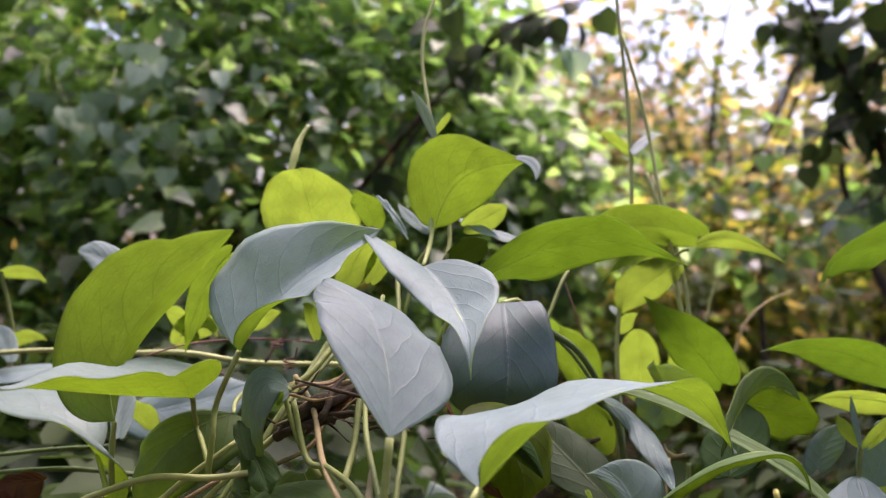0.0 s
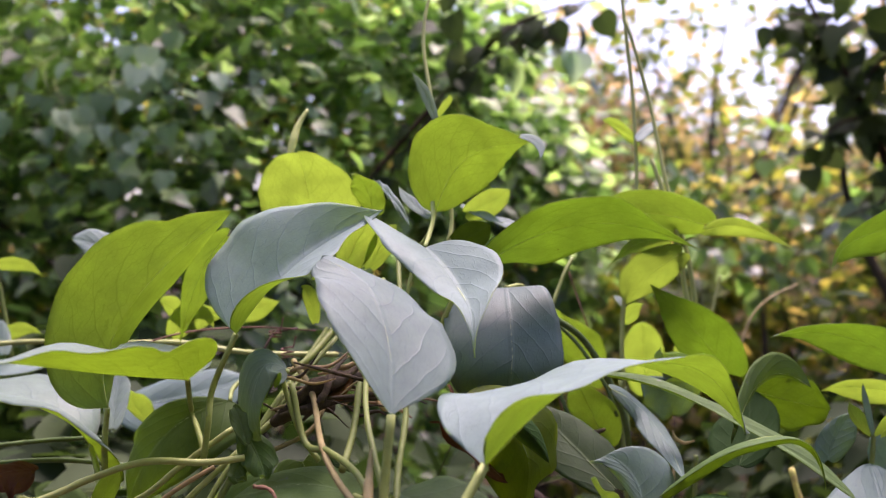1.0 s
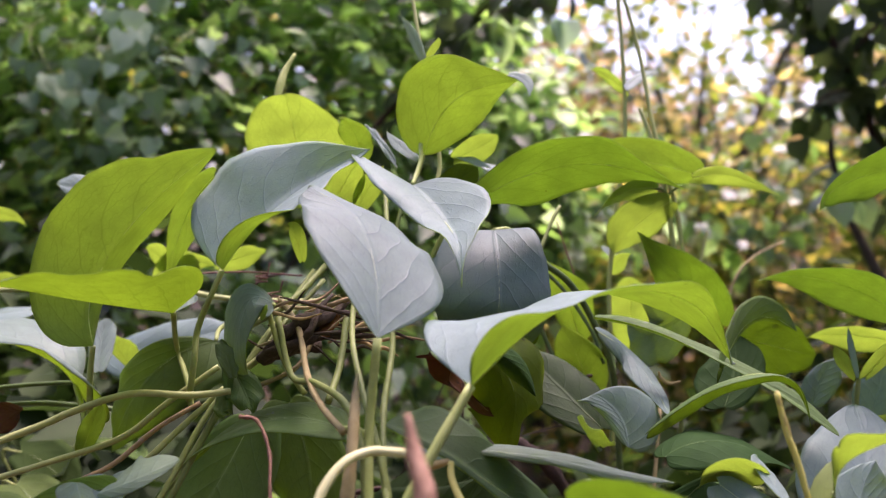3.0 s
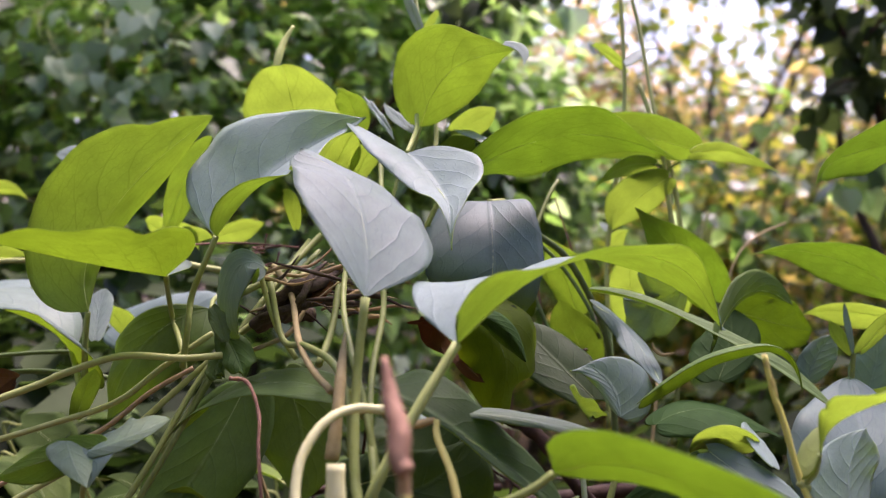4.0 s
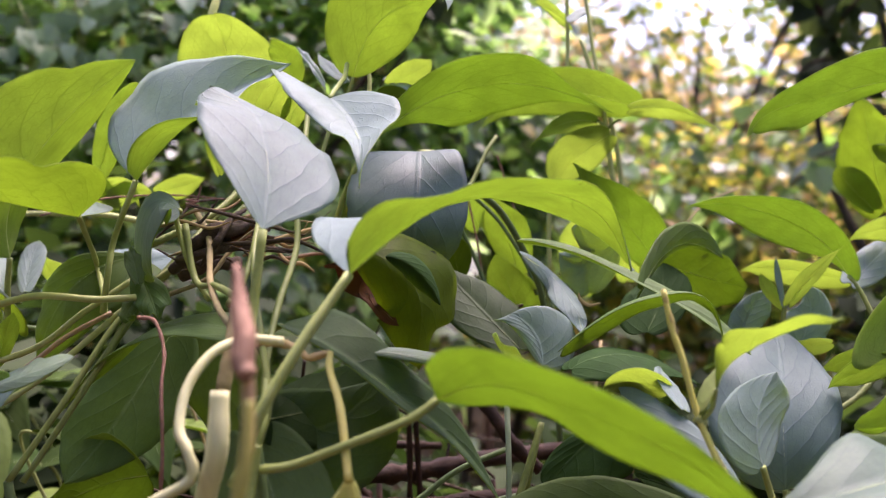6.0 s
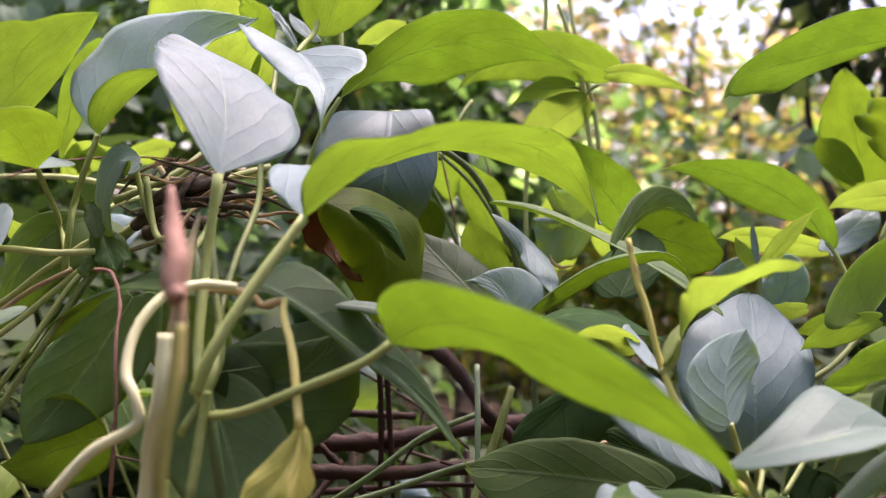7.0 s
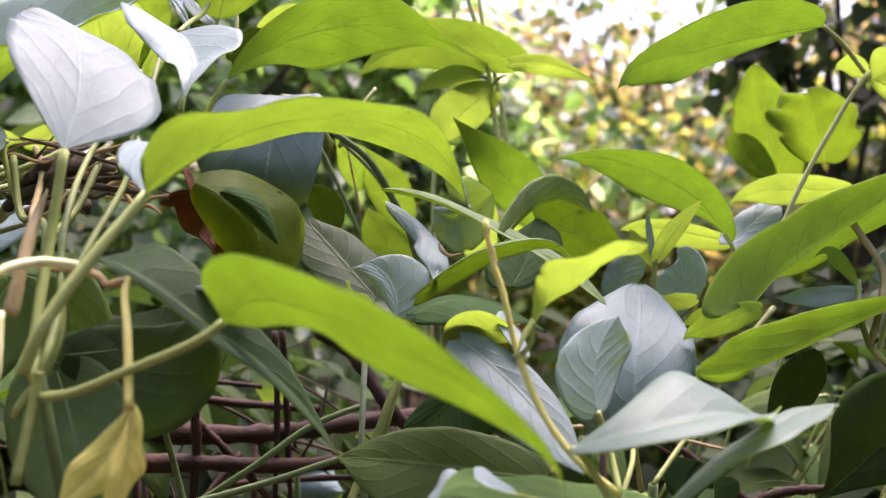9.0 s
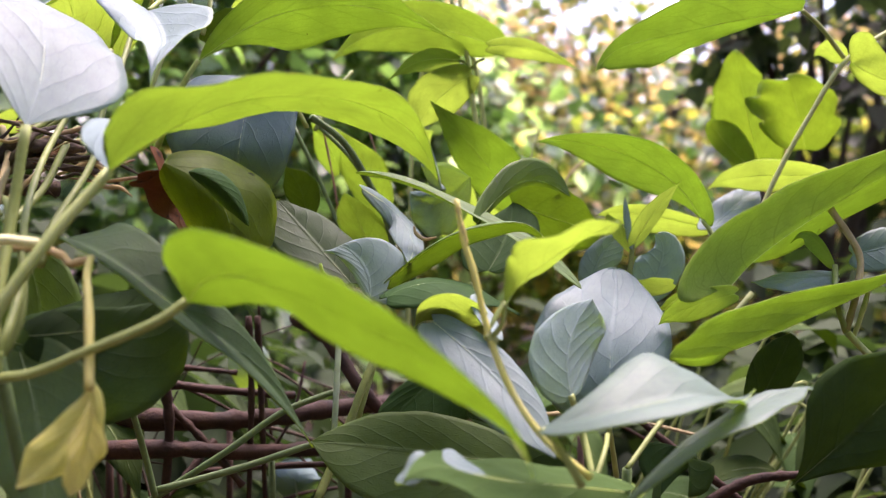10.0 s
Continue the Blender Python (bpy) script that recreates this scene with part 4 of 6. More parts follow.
stem(plant, "stem", [(-0.0061, 0.4140, 0.7311), (-0.0042, 0.4200, 0.7433), (-0.0086, 0.4500, 0.7623), (-0.0106, 0.4900, 0.7818), (-0.0081, 0.5300, 0.8082), (-0.0121, 0.5600, 0.8352), (-0.0144, 0.6000, 0.8631), (-0.0177, 0.6400, 0.8945)], 0.0018, 0.0016, "stem")
stem(plant, "stem", [(-0.0179, 0.4200, 0.7142), (-0.0048, 0.4300, 0.7417), (-0.0113, 0.4500, 0.7717), (-0.0196, 0.4800, 0.7896), (-0.0291, 0.5300, 0.8132), (-0.0296, 0.5800, 0.8451), (-0.0254, 0.6200, 0.8748)], 0.0018, 0.0015, "stem")
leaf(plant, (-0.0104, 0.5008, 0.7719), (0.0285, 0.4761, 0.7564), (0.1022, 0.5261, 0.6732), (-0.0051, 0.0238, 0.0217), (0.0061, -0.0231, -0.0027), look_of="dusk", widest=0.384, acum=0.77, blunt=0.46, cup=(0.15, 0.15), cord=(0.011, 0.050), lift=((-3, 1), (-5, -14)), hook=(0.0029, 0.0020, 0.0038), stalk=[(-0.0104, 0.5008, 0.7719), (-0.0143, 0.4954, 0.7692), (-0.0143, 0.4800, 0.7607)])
leaf(plant, (0.0228, 0.5444, 0.8097), (0.0540, 0.5436, 0.7874), (0.0542, 0.5574, 0.7442), (0.0211, 0.0332, 0.0044), (-0.0205, 0.0154, -0.0179), look_of="olive", widest=0.455, acum=0.14, blunt=0.47, cup=(0.2, 1.0), wave=0.08, cord=(0.125, 0.117), lift=((1, 1), (0, 1)), hook=(-0.0031, -0.0030, 0.0002))
# Extra dark strip stands where the blotched leaf's fold lies in shadow.
leaf(plant, (0.0377, 0.5300, 0.8053), (0.0537, 0.5280, 0.7985), (0.0666, 0.5360, 0.7800), (0.0043, 0.0080, 0.0031), (-0.0046, 0.0120, -0.0058), look_of="shaded_mature", widest=0.5, acum=0.1, blunt=0.3, cup=(0.9, 0.9), cord=(0.0, 0.0), label="dark strip added for the shaded fold of the blotched leaf")
leaf(plant, (0.0202, 0.5459, 0.8059), (0.0232, 0.5642, 0.7945), (0.0449, 0.5397, 0.7690), (-0.0047, 0.0204, 0.0085), (-0.0183, -0.0075, 0.0033), look_of="dead", widest=0.389, acum=0.61, blunt=0.45, wave=0.12, cord=(0.121, 0.120), lift=((1, -0), (-0, 0)), hook=(-0.0017, -0.0000, -0.0007))
leaf(plant, (0.0513, 0.6574, 0.8683), (0.0519, 0.6089, 0.8382), (0.0496, 0.6316, 0.7937), (0.0299, -0.0060, -0.0029), (-0.0414, -0.0046, 0.0003), look_of="shaded_slate", widest=0.342, acum=-0.08, blunt=0.10, cup=(0.1, 0.1), cord=(0.035, -0.007), lift=((6, 2), (-2, 0)), hook=(-0.0015, -0.0009, -0.0005), stalk=[(0.0513, 0.6574, 0.8683), (0.0654, 0.6812, 0.8669), (0.0806, 0.6900, 0.8410)])
leaf(plant, (0.0273, 0.7252, 0.9198), (0.0436, 0.7200, 0.9270), (0.0576, 0.7137, 0.9357), (0.0027, 0.0069, -0.0098), (-0.0050, -0.0052, 0.0072), look_of="young", acum=0.5)
leaf(plant, (0.0014, 0.6815, 0.9152), (-0.0102, 0.6900, 0.9248), (-0.0201, 0.7009, 0.9375), (-0.0039, -0.0014, -0.0016), (0.0047, 0.0014, 0.0016), acum=1.2)
leaf(plant, (0.0245, 0.7323, 0.9249), (0.0387, 0.7200, 0.9184), (0.0524, 0.7077, 0.9121), (0.0010, 0.0057, 0.0030), (-0.0010, -0.0057, -0.0029))
leaf(plant, (0.0476, 0.7383, 0.9165), (0.0597, 0.7300, 0.9122), (0.0714, 0.7201, 0.9071), (0.0011, 0.0050, 0.0025), (-0.0045, -0.0066, -0.0033))
leaf(plant, (-0.0133, 0.6875, 0.9142), (-0.0237, 0.7000, 0.9283), (-0.0386, 0.7125, 0.9430), (0.0023, -0.0064, -0.0073), (-0.0024, 0.0064, 0.0075), acum=0.8, wave=0.1)
leaf(plant, (-0.0385, 0.7097, 0.9206), (-0.0416, 0.7000, 0.9344), (-0.0520, 0.6925, 0.9448), (0.0118, 0.0019, -0.0028), (-0.0112, 0.0000, 0.0001), wave=0.1)
leaf(plant, (0.0141, 0.6868, 0.8925), (0.0296, 0.6800, 0.9023), (0.0419, 0.6746, 0.9099), (0.0079, 0.0046, -0.0067), (-0.0058, -0.0054, 0.0078), look_of="shaded_mature")
leaf(plant, (-0.0604, 0.6860, 0.8733), (-0.0470, 0.6700, 0.8970), (-0.0365, 0.6593, 0.9121), (0.0120, 0.0027, -0.0039), (-0.0094, -0.0013, 0.0020), look_of="young")
leaf(plant, (-0.0384, 0.6807, 0.8813), (-0.0298, 0.6700, 0.8969), (-0.0196, 0.6607, 0.9102), (0.0087, 0.0013, -0.0020), (-0.0075, -0.0013, 0.0020), look_of="young")
leaf(plant, (-0.0659, 0.6095, 0.8493), (-0.0679, 0.6000, 0.8639), (-0.0723, 0.5952, 0.8711), (0.0053, -0.0012, 0.0018), (-0.0036, 0.0012, -0.0018), look_of="young")
stem(plant, "stem", [(0.0141, 0.6800, 0.8965), (0.0162, 0.6900, 0.9200), (0.0057, 0.7000, 0.9820), (-0.0026, 0.7200, 1.0354), (-0.0010, 0.7300, 1.0663), (0.0073, 0.7400, 1.0936)], 0.0016, 0.0012, "pale")
leaf(plant, (0.0058, 0.6955, 0.9823), (-0.0006, 0.7000, 0.9980), (-0.0115, 0.7060, 1.0189), (-0.0028, -0.0004, -0.0012), (0.0032, 0.0012, 0.0041), acum=1.2)
leaf(plant, (0.0056, 0.7061, 0.9847), (0.0125, 0.7000, 0.9927), (0.0154, 0.6944, 0.9999), (0.0036, -0.0008, 0.0011), (-0.0028, -0.0008, 0.0011), look_of="young")
stem(plant, "bud", [(-0.0991, 0.7200, 0.9597), (-0.0965, 0.7250, 0.9729), (-0.0939, 0.7300, 0.9837), (-0.0879, 0.7350, 0.9959)], (0.0022, 0.003, 0.0022, 0.0012), 0, "young")
stem(plant, "stem", [(-0.0985, 0.7700, 0.9209), (-0.0987, 0.7600, 0.9499), (-0.0999, 0.7350, 0.9622)], 0.0016, 0.0014, "stem")

plant = thing("vine_shoot", (-0.167, 0.667, 0.0), "leafy vine shoot with broad translucent green leaves", "vine", "vine shoots")
stem(plant, "main_stem", [(-0.167, 0.667, -0.06), (-0.1393, 0.6035, 0.3640), (-0.1517, 0.5200, 0.6879)], 0.0045, 0.0024, "mature_stem")
leaf(plant, (-0.1934, 0.6170, 0.7975), (-0.1836, 0.6259, 0.8561), (-0.1170, 0.6119, 0.9163), (0.0198, 0.0213, 0.0137), (-0.0282, -0.0137, 0.0283), widest=0.538, acum=0.40, blunt=0.34, cup=(0.2, 0.2), cord=(-0.022, -0.000), lift=((4, 2), (3, 1)), hook=(-0.0008, 0.0008, 0.0010), stalk=[(-0.1934, 0.6170, 0.7975), (-0.1973, 0.6230, 0.7775), (-0.1998, 0.6300, 0.7470)], stalk_r=0.002, nicks=((1, 0.85, 0.16, 0.035),))
leaf(plant, (-0.1267, 0.6464, 0.9022), (-0.1449, 0.6600, 0.8825), (-0.1702, 0.6941, 0.8298), (-0.0093, -0.0021, 0.0031), (0.0104, 0.0039, -0.0059), widest=0.4, acum=0.8)
leaf(plant, (-0.2188, 0.7404, 0.8841), (-0.2411, 0.7500, 0.8946), (-0.2684, 0.7577, 0.9032), (0.0030, -0.0153, -0.0165), (-0.0042, 0.0126, 0.0142), acum=0.4)
leaf(plant, (-0.1260, 0.5462, 0.8232), (-0.1430, 0.5194, 0.8281), (-0.1833, 0.4303, 0.8458), (0.0285, -0.0549, 0.0173), (-0.0297, 0.0874, 0.0081), look_of="pale", widest=0.307, acum=0.97, blunt=0.40, cup=(0.1, 0.1), cord=(0.174, 0.203), lift=((23, 1), (5, 4)), hook=(-0.0030, 0.0030, 0.0004), stalk=[(-0.1260, 0.5462, 0.8232), (-0.1463, 0.6308, 0.7961), (-0.1345, 0.6104, 0.7765), (-0.1298, 0.6000, 0.7634)], stalk_r=0.0018)
leaf(plant, (-0.2180, 0.6555, 0.7681), (-0.2500, 0.6555, 0.7919), (-0.3525, 0.6889, 0.8036), (0.0294, -0.0459, 0.0027), (-0.0105, 0.0696, 0.0118), look_of="pale", widest=0.441, acum=0.68, blunt=0.44, cup=(0.3, 0.3), cord=(0.122, 0.102), lift=((8, -18), (1, 0)), hook=(-0.0000, -0.0005, 0.0004), stalk=[(-0.2180, 0.6555, 0.7681), (-0.2037, 0.6277, 0.7576), (-0.1957, 0.6100, 0.7485)], stalk_r=0.002)
leaf(plant, (-0.2186, 0.6998, 0.7714), (-0.2232, 0.7200, 0.7901), (-0.2217, 0.7347, 0.8045), (-0.0089, 0.0018, 0.0018), (0.0097, 0.0018, 0.0017), acum=0.4)
leaf(plant, (-0.2394, 0.7918, 0.7717), (-0.1948, 0.8000, 0.7792), (-0.1475, 0.8151, 0.7939), (0.0002, 0.0176, 0.0173), (0.0113, -0.0266, -0.0245), look_of="grey", acum=0.6)
leaf(plant, (-0.3310, 0.8597, 0.8022), (-0.3564, 0.8500, 0.7986), (-0.3979, 0.8452, 0.7970), (0.0076, -0.0174, -0.0064), (-0.0050, 0.0116, 0.0044))
leaf(plant, (-0.1240, 0.6394, 0.7984), (-0.1645, 0.6362, 0.7762), (-0.2029, 0.6808, 0.7199), (0.0289, -0.0195, -0.0145), (-0.0262, 0.0242, -0.0049), look_of="mid", widest=0.499, acum=0.24, blunt=0.46, cord=(0.120, 0.011), lift=((0, 0), (6, 5)), hook=(-0.0004, 0.0015, 0.0002), stalk=[(-0.1240, 0.6394, 0.7984), (-0.1266, 0.6647, 0.8040), (-0.1193, 0.7000, 0.8108)])
leaf(plant, (-0.0725, 0.5480, 0.8276), (-0.0870, 0.5514, 0.8275), (-0.0874, 0.5469, 0.7921), (0.0138, -0.0167, 0.0006), (-0.0158, 0.0183, -0.0218), look_of="sage", widest=0.467, acum=0.18, blunt=0.51, cup=(0.1, 0.1), cord=(0.113, 0.083), lift=((1, -1), (-3, 4)), hook=(-0.0020, -0.0008, -0.0026), stalk=[(-0.0725, 0.5480, 0.8276), (-0.0754, 0.5507, 0.8222), (-0.0666, 0.5473, 0.7962), (-0.0549, 0.5400, 0.7804)])
leaf(plant, (-0.0351, 0.5300, 0.7646), (-0.0800, 0.5550, 0.7636), (-0.1540, 0.5800, 0.7040), (0.0013, -0.0250, -0.0020), (-0.0052, 0.0350, 0.0005), look_of="mid", widest=0.36, acum=0.8, stalk=[(-0.0351, 0.5300, 0.7646), (-0.0203, 0.4800, 0.7722), (-0.0132, 0.4600, 0.7691)])
leaf(plant, (-0.0998, 0.6266, 0.7502), (-0.1192, 0.6100, 0.7111), (-0.1496, 0.5906, 0.6680), (0.0315, -0.0028, -0.0059), (-0.0312, 0.0014, 0.0027), look_of="mid", widest=0.4, acum=0.4)
leaf(plant, (-0.0785, 0.6407, 0.7594), (-0.0653, 0.6300, 0.7254), (-0.0656, 0.6160, 0.6828), (0.0247, 0.0000, 0.0003), (-0.0317, 0.0000, -0.0004), look_of="mid", widest=0.4, acum=0.4)
leaf(plant, (-0.1465, 0.5050, 0.7449), (-0.1445, 0.4900, 0.7402), (-0.1415, 0.4750, 0.7268), (0.0133, 0.0000, 0.0060), (-0.0153, 0.0100, 0.0032), widest=0.4)
leaf(plant, (-0.1465, 0.4880, 0.7414), (-0.1261, 0.4880, 0.7488), (-0.1095, 0.4960, 0.7560), (-0.0121, 0.0420, 0.0007), (-0.0018, -0.0040, -0.0053), look_of="lit_pale", widest=0.6, acum=-0.1, blunt=0.5, cord=(0.0, 0.0), stalk=[(-0.1472, 0.4885, 0.7251), (-0.1577, 0.5117, 0.7156), (-0.1610, 0.5200, 0.6884)])
leaf(plant, (-0.1598, 0.4960, 0.7447), (-0.1545, 0.4860, 0.7408), (-0.1392, 0.4680, 0.7284), (0.0095, 0.0080, -0.0006), (-0.0154, 0.0100, -0.0013), look_of="lit_pale", widest=0.25, acum=0.9, blunt=0.3, cup=(0.15, 0.15), cord=(0.0, 0.0))
leaf(plant, (-0.1426, 0.4920, 0.7434), (-0.1646, 0.4960, 0.7368), (-0.2009, 0.5100, 0.7225), (-0.0009, 0.0040, 0.0077), (-0.0060, 0.0040, -0.0133), look_of="lush", widest=0.45, acum=0.4, blunt=0.5, label="underside of a drooping green leaf")
leaf(plant, (-0.0145, 0.4700, 0.7315), (0.0085, 0.5000, 0.7322), (0.0352, 0.5200, 0.7444), (-0.0066, 0.0200, 0.0132), (0.0040, -0.0100, -0.0171), look_of="shaded_mature", acum=0.3)
leaf(plant, (-0.0179, 0.4680, 0.7245), (-0.0049, 0.4520, 0.7002), (0.0111, 0.4150, 0.6669), (0.0244, 0.0100, 0.0044), (-0.0317, 0.0100, -0.0068), look_of="mid", widest=0.4, acum=0.5, label="broad green leaf with pale dust on it")
leaf(plant, (-0.0286, 0.4913, 0.7253), (0.0026, 0.4900, 0.7223), (0.0358, 0.4977, 0.7461), (-0.0045, 0.0067, 0.0199), (0.0193, -0.0100, -0.0286), look_of="dusk", acum=0.1)
leaf(plant, (-0.3835, 0.8810, 0.8829), (-0.3639, 0.8800, 0.8843), (-0.3442, 0.8873, 0.8734), (-0.0019, 0.0042, -0.0062), (0.0029, -0.0042, 0.0061), look_of="young")
leaf(plant, (-0.3839, 0.8842, 0.8186), (-0.3643, 0.8800, 0.8249), (-0.3420, 0.8810, 0.8232), (-0.0029, 0.0042, -0.0065), (0.0025, -0.0056, 0.0085), look_of="young")
leaf(plant, (-0.3578, 0.8424, 0.8092), (-0.3729, 0.8600, 0.8269), (-0.3942, 0.8688, 0.8361), (-0.0123, 0.0000, 0.0001), (0.0080, 0.0044, 0.0045))
stem(plant, "stem", [(-0.3830, 0.8800, 0.8854), (-0.3767, 0.8800, 0.8552), (-0.3670, 0.8800, 0.7998)], 0.0018, 0.0018, "stem")
leaf(plant, (-0.2091, 0.8111, 0.8262), (-0.1899, 0.8000, 0.8432), (-0.1735, 0.8080, 0.8310), (0.0004, 0.0073, -0.0112), (-0.0051, -0.0064, 0.0096), look_of="young")
leaf(plant, (-0.1901, 0.8095, 0.8309), (-0.2013, 0.8000, 0.8455), (-0.2131, 0.7936, 0.8551), (0.0042, -0.0070, 0.0105), (-0.0055, 0.0032, -0.0048), look_of="young")
leaf(plant, (-0.2089, 0.7474, 0.7685), (-0.2151, 0.7400, 0.7805), (-0.2185, 0.7312, 0.7945), (0.0115, -0.0029, 0.0047), (-0.0076, 0.0000, 0.0000), look_of="young")
leaf(plant, (-0.1987, 0.8057, 0.8336), (-0.1813, 0.8000, 0.8418), (-0.1591, 0.8010, 0.8408), (0.0004, 0.0064, -0.0089), (-0.0003, -0.0064, 0.0088), look_of="young")
leaf(plant, (-0.1598, 0.8032, 0.8430), (-0.1410, 0.8000, 0.8477), (-0.1185, 0.7952, 0.8545), (0.0005, 0.0070, -0.0098), (0.0016, -0.0064, 0.0088), look_of="young")
leaf(plant, (-0.1986, 0.6119, 0.7337), (-0.1885, 0.6000, 0.7526), (-0.1795, 0.5905, 0.7672), (0.0077, 0.0000, 0.0001), (-0.0082, 0.0012, -0.0020))
stem(plant, "stem", [(-0.2540, 0.5151, 0.7427), (-0.1937, 0.5338, 0.7644), (-0.1766, 0.5354, 0.7718), (-0.1461, 0.5357, 0.7813), (-0.1159, 0.5410, 0.7798), (-0.0963, 0.5494, 0.7805)], 0.002, 0.0018, "pale")
stem(plant, "stem", [(-0.1517, 0.5200, 0.6879), (-0.1302, 0.5450, 0.7286), (-0.1138, 0.5700, 0.7639), (-0.0932, 0.6000, 0.7941), (-0.0649, 0.6600, 0.8421)], 0.0018, 0.0016, "stem")
stem(plant, "stem", [(-0.1484, 0.5300, 0.6851), (-0.1245, 0.5550, 0.7314), (-0.1072, 0.5800, 0.7693), (-0.0914, 0.6200, 0.7963), (-0.0611, 0.6800, 0.8349)], 0.0017, 0.0016, "stem")
stem(plant, "stem", [(-0.1308, 0.5600, 0.7242), (-0.1072, 0.5800, 0.7677), (-0.0924, 0.6100, 0.7969), (-0.0665, 0.6500, 0.8347), (-0.0423, 0.6800, 0.8579)], 0.0022, 0.002, "stem")
stem(plant, "stem", [(-0.2598, 0.5518, 0.6832), (-0.1898, 0.5623, 0.7249), (-0.1657, 0.5686, 0.7369), (-0.1433, 0.5754, 0.7555), (-0.1203, 0.5828, 0.7689)], 0.0015, 0.0014, "tan")
stem(plant, "stem", [(-0.2909, 0.6000, 0.7075), (-0.2103, 0.6000, 0.7321), (-0.1700, 0.6000, 0.7461), (-0.1432, 0.6000, 0.7666), (-0.1147, 0.6050, 0.7867)], 0.0018, 0.0018, "pale")
stem(plant, "stem", [(-0.2432, 0.5400, 0.6811), (-0.1873, 0.5500, 0.7130), (-0.1668, 0.5600, 0.7237), (-0.1487, 0.5700, 0.7379), (-0.1298, 0.5800, 0.7560), (-0.1071, 0.5850, 0.7769)], 0.0018, 0.0018, "pale")
stem(plant, "stem", [(-0.1033, 0.6000, 0.8074), (-0.0743, 0.6200, 0.8242), (-0.0558, 0.6500, 0.8457), (-0.0348, 0.6800, 0.8655)], 0.0022, 0.002, "stem")
stem(plant, "stem", [(-0.0976, 0.5800, 0.7856), (-0.0698, 0.6000, 0.8078), (-0.0467, 0.6200, 0.8211), (-0.0230, 0.6500, 0.8316)], 0.002, 0.002, "pale")
stem(plant, "stem", [(-0.0853, 0.5700, 0.7802), (-0.0653, 0.5800, 0.7893), (-0.0564, 0.6000, 0.8046), (-0.0414, 0.6300, 0.8174)], 0.0014, 0.0014, "dry")
stem(plant, "stem", [(-0.0774, 0.6000, 0.8275), (-0.0626, 0.5700, 0.8128), (-0.0523, 0.5300, 0.7918), (-0.0417, 0.5000, 0.7812), (-0.0272, 0.4600, 0.7761)], 0.0018, 0.0017, "dry")
stem(plant, "stem", [(-0.0713, 0.5530, 0.8199), (-0.0622, 0.5400, 0.7906), (-0.0473, 0.5200, 0.7894), (-0.0283, 0.4800, 0.7854), (-0.0180, 0.4500, 0.7708), (-0.0157, 0.4400, 0.7507)], 0.0018, 0.0018, "stem")
stem(plant, "stem", [(-0.0404, 0.5200, 0.7797), (-0.0373, 0.5500, 0.7950), (-0.0364, 0.5800, 0.8187)], 0.002, 0.002, "stem")
stem(plant, "twig", [(-0.0840, 0.5131, 0.7734), (-0.0740, 0.5073, 0.7721), (-0.0664, 0.4967, 0.7586), (-0.0639, 0.4832, 0.7425), (-0.0602, 0.4728, 0.7133), (-0.0634, 0.4764, 0.6728)], 0.001, 0.0009, "reddish", "thin scaly reddish-brown twig")
stem(plant, "twig", [(-0.2168, 0.7200, 0.8230), (-0.1755, 0.7200, 0.8352), (-0.1261, 0.7200, 0.8391), (-0.0808, 0.7200, 0.8364)], 0.0007, 0.0006, "reddish")
stem(plant, "stem", [(-0.2254, 0.7600, 0.8249), (-0.1862, 0.7600, 0.8247), (-0.1341, 0.7600, 0.8171), (-0.0690, 0.7600, 0.8155)], 0.0022, 0.002, "pale")
stem(plant, "stem", [(-0.3527, 0.8000, 0.8210), (-0.3068, 0.8000, 0.8231), (-0.2254, 0.7600, 0.8249)], 0.002, 0.002, "pale")
stem(plant, "stem", [(-0.3122, 0.7200, 0.7554), (-0.2709, 0.7200, 0.7594), (-0.2296, 0.7200, 0.7613)], 0.0016, 0.0016, "mature_stem")
stem(plant, "stem", [(-0.3032, 0.7000, 0.7471), (-0.2550, 0.7000, 0.7494), (-0.2068, 0.7000, 0.7452)], 0.0018, 0.0018, "mature_stem")
stem(plant, "knotted_stem", [(-0.0869, 0.5850, 0.7932), (-0.0754, 0.5800, 0.8017), (-0.0621, 0.5800, 0.8096), (-0.0499, 0.5900, 0.8174), (-0.0365, 0.6100, 0.8178)], (0.003, 0.005, 0.0065, 0.005, 0.002), 0, "bark", "gnarled dark brown dry stem knot")
stem(plant, "knotted_stem", [(-0.0738, 0.5700, 0.8058), (-0.0610, 0.5720, 0.8162), (-0.0494, 0.5800, 0.8172), (-0.0373, 0.6000, 0.8254)], (0.002, 0.0042, 0.0034, 0.0014), 0, "bark")
stem(plant, "knotted_stem", [(-0.0804, 0.5700, 0.7993), (-0.0605, 0.5680, 0.8051), (-0.0488, 0.5800, 0.8073), (-0.0209, 0.6100, 0.8045)], (0.0015, 0.0034, 0.0026, 0.0012), 0, "bark")
stem(plant, "knotted_stem", [(-0.0681, 0.5750, 0.7967), (-0.0555, 0.5600, 0.8107), (-0.0515, 0.5750, 0.8229), (-0.0468, 0.6000, 0.8295)], (0.001, 0.0024, 0.0018, 0.001), 0, "bark")
leaf(plant, (-0.0616, 0.5761, 0.8080), (-0.0521, 0.5800, 0.8116), (-0.0411, 0.5865, 0.8179), (-0.0023, 0.0059, 0.0057), (0.0038, -0.0047, -0.0045), look_of="dead", widest=0.4, acum=0.5, cup=(0.6, 0.6), wave=0.25)
